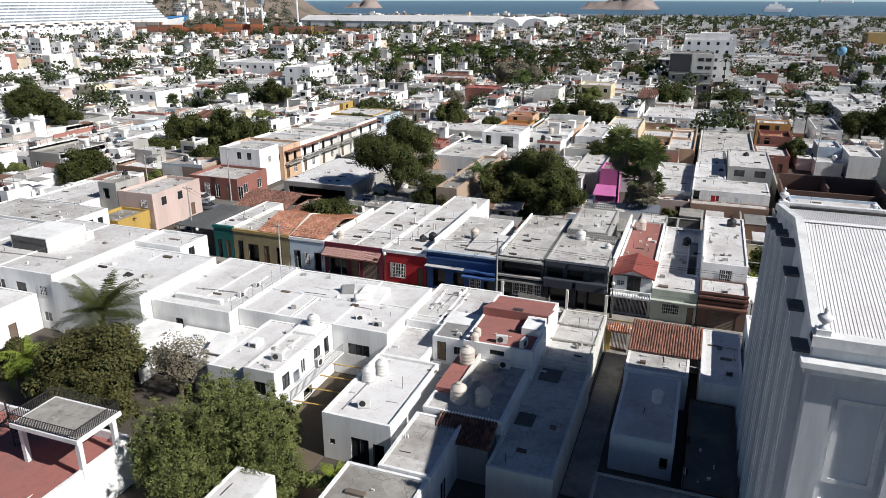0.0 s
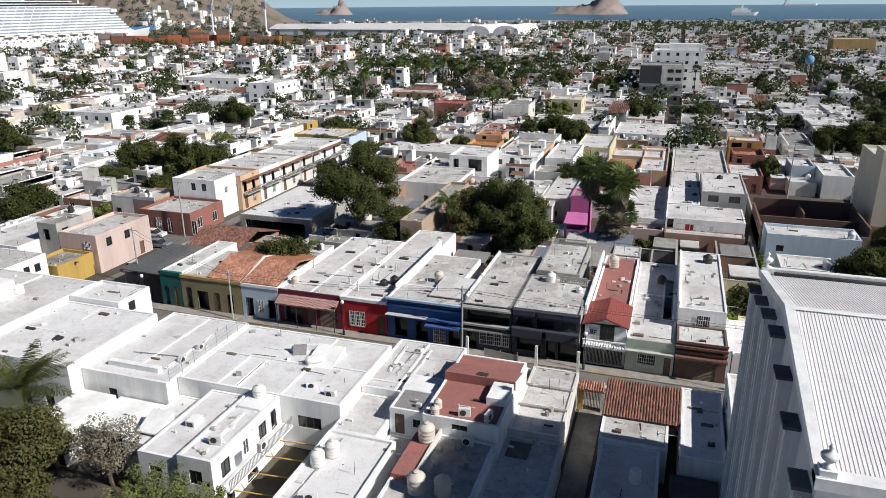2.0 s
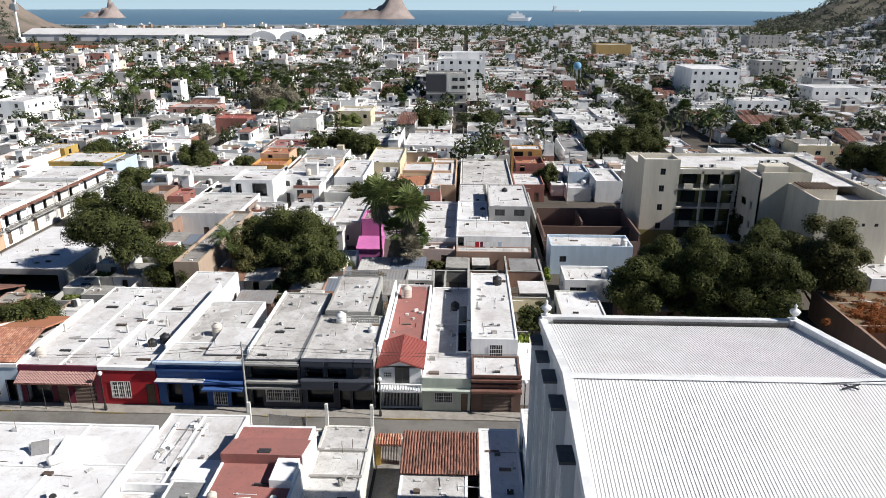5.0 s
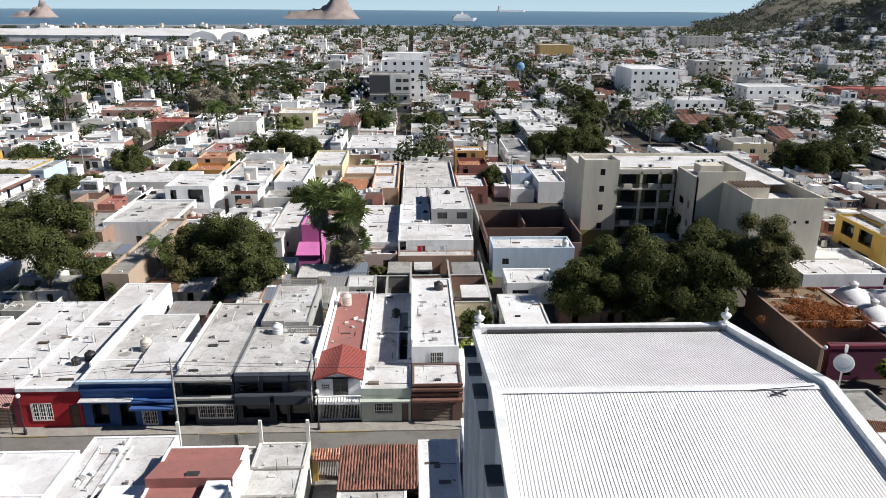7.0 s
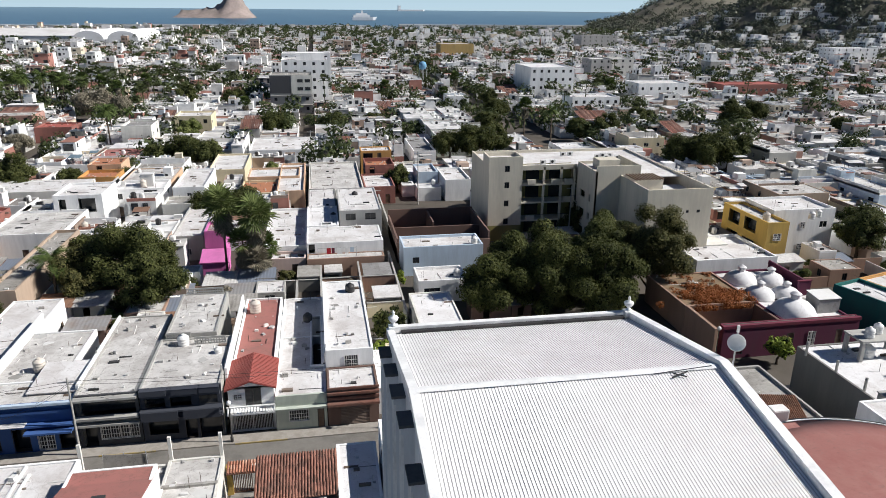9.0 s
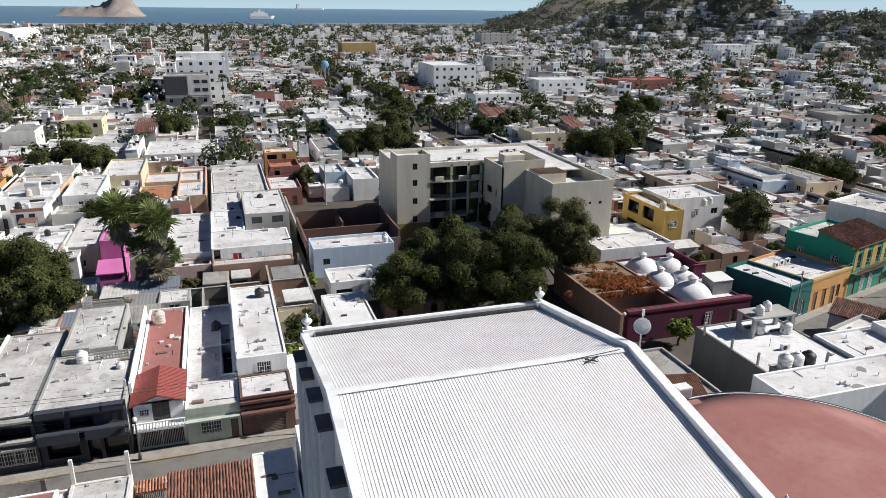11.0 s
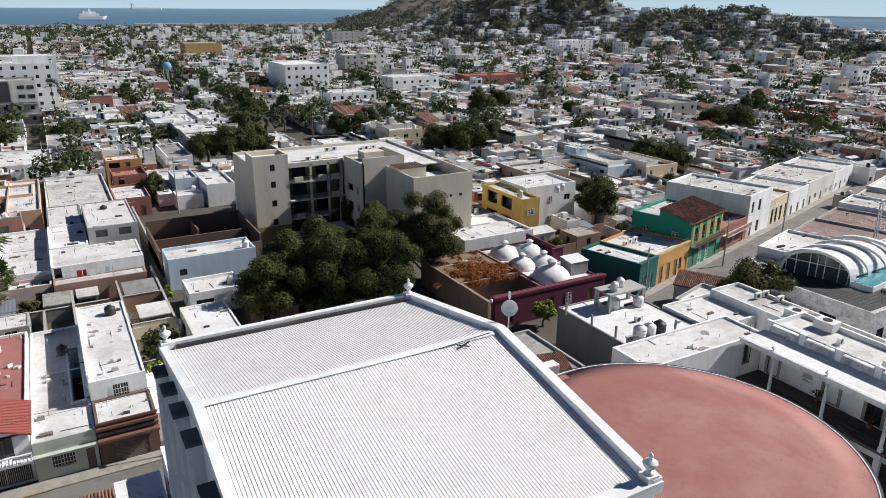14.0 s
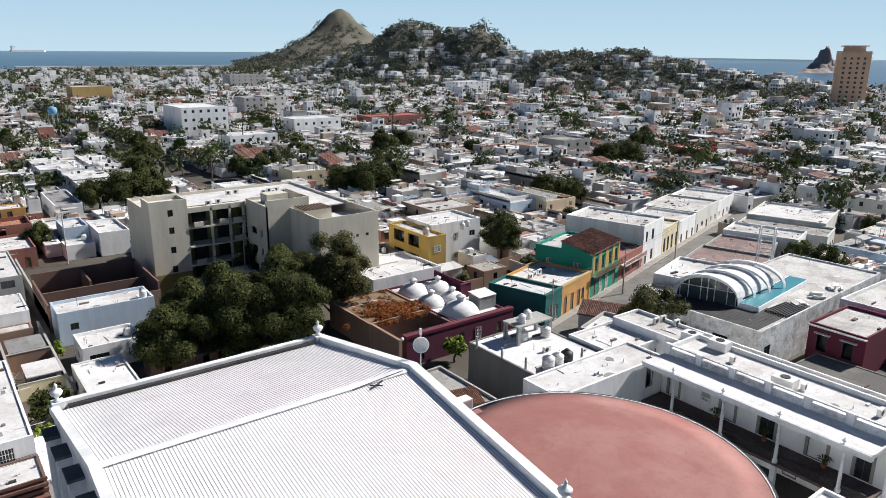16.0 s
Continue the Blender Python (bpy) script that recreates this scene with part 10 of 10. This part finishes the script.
def stuff(name, geo, mat, label, category):
    return tagged(part(name, geo.mesh(name, mat, weld=False), None), label, category, kind="stuff")


stuff("far_houses", FW, far_wall, "far town houses with pale plaster walls", "houses")
stuff("old_quarter_walls", OLD_W, island("old_quarter_walls", [W2, (0.44, 0.42, 0.39), (0.58, 0.50, 0.38), (0.50, 0.38, 0.30), W1, (0.40, 0.24, 0.19), (0.36, 0.30, 0.25), (0.46, 0.44, 0.41), W2, (0.55, 0.52, 0.46), (0.30, 0.36, 0.40)]), "painted and bare walls of the old quarter", "houses")
stuff("old_quarter_roofs", OLD_R, island("old_quarter_roofs", [(0.40, 0.37, 0.34), (0.30, 0.27, 0.245), (0.52, 0.49, 0.46), (0.36, 0.27, 0.22), (0.44, 0.42, 0.39), (0.22, 0.20, 0.185), (0.34, 0.20, 0.155), (0.58, 0.56, 0.53)], rgb_noise=0.45), "stained grey and brown flat roofs of the old quarter", "roofs")
stuff("far_roofs", FR, far_roof, "flat roofs of the far town in white and grey", "roofs")
stuff("far_tile_roofs", FC, tiles_old, "clay tile roofs of far houses", "roofs")
stuff("roof_awnings", TS, island("tin_awnings", [(0.30, 0.30, 0.30), (0.5, 0.49, 0.47), (0.22, 0.13, 0.09), (0.14, 0.2, 0.24), (0.6, 0.59, 0.57)]), "small tin shade roofs on flat roofs", "awnings")
stuff("far_windows", FG, glass, "dark windows and doors of far houses", "windows")
stuff("far_roof_clutter", FT, tank_white, "pale tanks and boxes on far roofs", "roof clutter")
stuff("far_roof_tanks", FB, tank_black, "black water tanks on far roofs", "roof clutter")

# small litter, pipes and patches of roofing on the nearer roofs
LA, LB, LC = Geo(), Geo(), Geo()
for n_, (hx_, hy_, w, d, turn, z) in enumerate(ROOF_TOPS):
    if w < 3 or d < 3 or math.hypot(hx_ - 2, hy_ - 16) > 330:
        continue
    ct, st = math.cos(radians(turn)), math.sin(radians(turn))

    def spot():
        u, v = rng.uniform(0.5, w - 0.6), rng.uniform(0.5, d - 0.6)
        x, y = hx_ + u * ct - v * st, hy_ + u * st + v * ct
        for m_, (ox, oy, ow, od, _t, oz) in enumerate(ROOF_TOPS):
            if m_ != n_ and ox - 0.6 < x < ox + ow + 0.6 and oy - 0.6 < y < oy + od + 0.6 and oz > z:
                return None
        return x, y

    for _ in range(min(18, 3 + int(w * d * 0.05)) if hy_ < 60 else min(40, 6 + int(w * d * 0.12))):
        p = spot()
        if not p:
            continue
        x, y = p
        k = rng.random()
        if k < 0.3:
            s_ = rng.uniform(0.08, 0.35)
            rng.choice((LA, LB, LB)).box(x, x + s_ * rng.uniform(0.6, 2), y, y + s_, z - 0.01, z + s_ * rng.uniform(0.4, 1.2))
        elif k < 0.5:
            l, a_ = rng.uniform(0.8, 3.0), rng.choice((0, 1.571)) + rng.gauss(0, 0.06)
            rng.choice((LA, LB, LC)).tube((x, y, z + 0.04), (x + l * math.cos(a_), y + l * math.sin(a_), z + 0.04), 0.035, n=5)
        elif k < 0.62:
            LC.tube((x, y, z - 0.02), (x, y, z + rng.uniform(0.4, 1.3)), 0.025, n=5)
        elif k < 0.8:
            LA.tube((x, y, z - 0.02), (x, y, z + rng.uniform(0.2, 0.5)), 0.06, n=7)
        elif k < 0.86:
            a_ = rng.uniform(0, 3.1)
            q = [(rng.uniform(0.3, 1.1) * math.cos(a_ + b_), rng.uniform(0.2, 0.8) * math.sin(a_ + b_)) for b_ in (0.3, 1.2, 2.4, 3.5, 4.4, 5.6)]
            LB.solid([(x + u, y + v, z - 0.01) for u, v in q], [(x + u, y + v, z + 0.02) for u, v in q])
        else:
            LC.box(x, x + rng.uniform(0.5, 1.6), y, y + rng.uniform(0.15, 0.5), z - 0.01, z + rng.uniform(0.05, 0.25))
stuff("roof_litter_white", LA, tank_white, "short white vent pipes and blocks on flat roofs", "roof litter")
stuff("roof_litter_grey", LB, island("grey_litter", [(0.45, 0.44, 0.42), (0.6, 0.59, 0.57), (0.3, 0.29, 0.27), (0.68, 0.67, 0.65)]), "grey patches of roofing felt and rubble on roofs", "roof litter")
stuff("roof_litter_dark", LC, island("dark_litter", [(0.05, 0.05, 0.05), (0.12, 0.09, 0.07), (0.2, 0.16, 0.13)]), "dark rods, pipes and planks on flat roofs", "roof litter")

# houses and trees on the hills
HW, HG = Geo(), Geo()
hill_wall = island("hill_house_walls", [W1, W1, W2, (0.82, 0.81, 0.79), W1, (0.5, 0.42, 0.36), W2, (0.55, 0.52, 0.48)])
for i in range(2300):
    az, d = (rng.uniform(22, 66), rng.uniform(480, 1150)) if i % 16 else (rng.uniform(-41, -34), rng.uniform(1220, 1420))
    x, y = polar(az, d)
    z = land(x, y)
    if z < 2 or z > 66 or (z > 30 and noise.noise((x * 0.02, y * 0.02, 7.0)) < 0.05):
        continue
    if rng.random() < 0.62:
        w, dd, h = rng.uniform(7, 16), rng.uniform(7, 12), rng.choice((4, 6.5, 7, 9.5))
        HW.box(x, x + w, y, y + dd, z - 6, z + h)
        if rng.random() < 0.5:
            HW.box(x + w * 0.3, x + w * 0.9, y + 2, y + dd, z + h, z + h + 3)
        for s in range(max(1, int(h // 3))):
            for k in range(int(w / 3)):
                if rng.random() < 0.8:
                    HG.box(x + 0.7 + 3 * k, x + 2.3 + 3 * k, y - 0.08, y + 0.1, z + s * 3 + 0.6, z + s * 3 + 2.2)
                HG.box(x - 0.08, x + 0.1, y + 1 + 2.5 * k if 1 + 2.5 * k + 1.5 < dd else y + 1, y + 2.4 + 2.5 * k if 1 + 2.5 * k + 1.5 < dd else y + 2.4, z + s * 3 + 0.8, z + s * 3 + 2.2)
for i in range(62):
    x, y = polar(rng.uniform(27, 42) if i % 3 else rng.uniform(44, 60), rng.uniform(760, 960))
    z = land(x, y)
    if z < 14:
        continue
    w, h = rng.uniform(8, 16), rng.uniform(5, 9)
    HW.box(x, x + w, y - 6, y + 4, z - 8, z + h)
    for s in range(int(h // 3)):
        for k in range(int(w / 3)):
            HG.box(x + 0.8 + 3 * k, x + 2.4 + 3 * k, y - 6.08, y - 5.9, z + s * 3 + 0.7, z + s * 3 + 2.3)
stuff("hill_houses", HW, hill_wall, "pale houses scattered over the hillside", "houses")
stuff("hill_windows", HG, glass, "dark windows of hillside houses", "windows")


def far_tree(g, rng, x, y, z, s, n=46, leaf_size=0.85):
    blobs = [(x + rng.uniform(-2.5, 2.5) * s, y + rng.uniform(-2.5, 2.5) * s, z + rng.uniform(2.2, 5.0) * s, rng.uniform(1.6, 2.7) * s) for _ in range(4)]
    c = leaf_cloud(rng, blobs, n, leaf_size * s)
    k = len(g.v)
    g.v += c.v
    g.f += [tuple(k + i for i in f) for f in c.f]
    g.m += c.m


FL = Geo()
for x, y, d, s in FAR_TREES:
    if d < 190:
        place_tree(rng.choice((0, 1, 2, 2, 4)), x, y, s * 0.8)
    else:
        far_tree(FL, rng, x, y, 0.0, s * rng.choice((0.9, 1.1, 1.4)), 170 if d < 340 else 80 if d < 550 else 36, 0.5 if d < 340 else 0.7 if d < 550 else 0.85)
for i in range(70):
    y = 240 + i * 9.5
    for x in (AVENUE[0] - 2 + rng.uniform(-3, 3), AVENUE[1] + 2 + rng.uniform(-3, 4)):
        if rng.random() < 0.72 and y < 900:
            far_tree(FL, rng, x + rng.uniform(-2, 2), y, 0, rng.uniform(0.8, 1.4), 50)
for i in range(950):
    x = rng.uniform(-190, 720)
    far_tree(FL, rng, x, rng.uniform(1000, 1390), 0, rng.uniform(1.1, 2.2), 20)
for i in range(40):
    far_tree(FL, rng, rng.uniform(-150, -60), rng.uniform(330, 420), 0, rng.uniform(0.9, 1.5), 64)
stuff("town_trees", FL, leaf_far, "dark green trees between the far houses", "trees")
HL = Geo()
for i in range(15500):
    if i % 20 == 7:
        x, y = polar(rng.uniform(-46, -32), rng.uniform(1200, 1600))
    else:
        x, y = polar(rng.uniform(21, 68), rng.uniform(430, 1700))
    z = land(x, y)
    if z < 1.0 or (x > 0 and math.hypot(x - BUMPS[0][0], y - BUMPS[0][1]) < 150 and (z > 95 or rng.random() < 0.55)):
        continue
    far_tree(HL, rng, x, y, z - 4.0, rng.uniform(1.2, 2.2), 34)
stuff("hill_trees", HL, leaf_hill_hazed, "scrub and trees over the hillside", "trees")
FP = Geo()
for i in range(120):
    x, y = rng.uniform(-330, 420), rng.uniform(280, 1000)
    if not in_view(x, y):
        continue
    h = rng.uniform(7, 14)
    FP.tube((x, y, 0), (x + rng.uniform(-0.6, 0.6), y, h), 0.22, 0.15, 5)
    for k in range(12):
        palm_frond(FP, (x, y, h), k * 2.4, rng.uniform(-0.5, 1.1), 2.9, rng, 1.0, True)
for i in range(46):
    x, y = rng.uniform(-150, -55), rng.uniform(325, 420)
    h = rng.uniform(9, 15)
    FP.tube((x, y, 0), (x + rng.uniform(-0.6, 0.6), y, h), 0.25, 0.17, 5)
    for k in range(16):
        palm_frond(FP, (x, y, h), k * 2.4, rng.uniform(-0.9, 1.1), 3.4, rng, 1.0, True)
stuff("far_palms", FP, leaf_far, "slender palms rising over far roofs", "palms")

# the pieces built to be copied rest out of sight behind the start
for src in KINDS + PALMS + TANKS + [AC, VENT, DISH, PIPE]:
    for o in (*src.children_recursive, src):
        bpy.data.objects.remove(o)
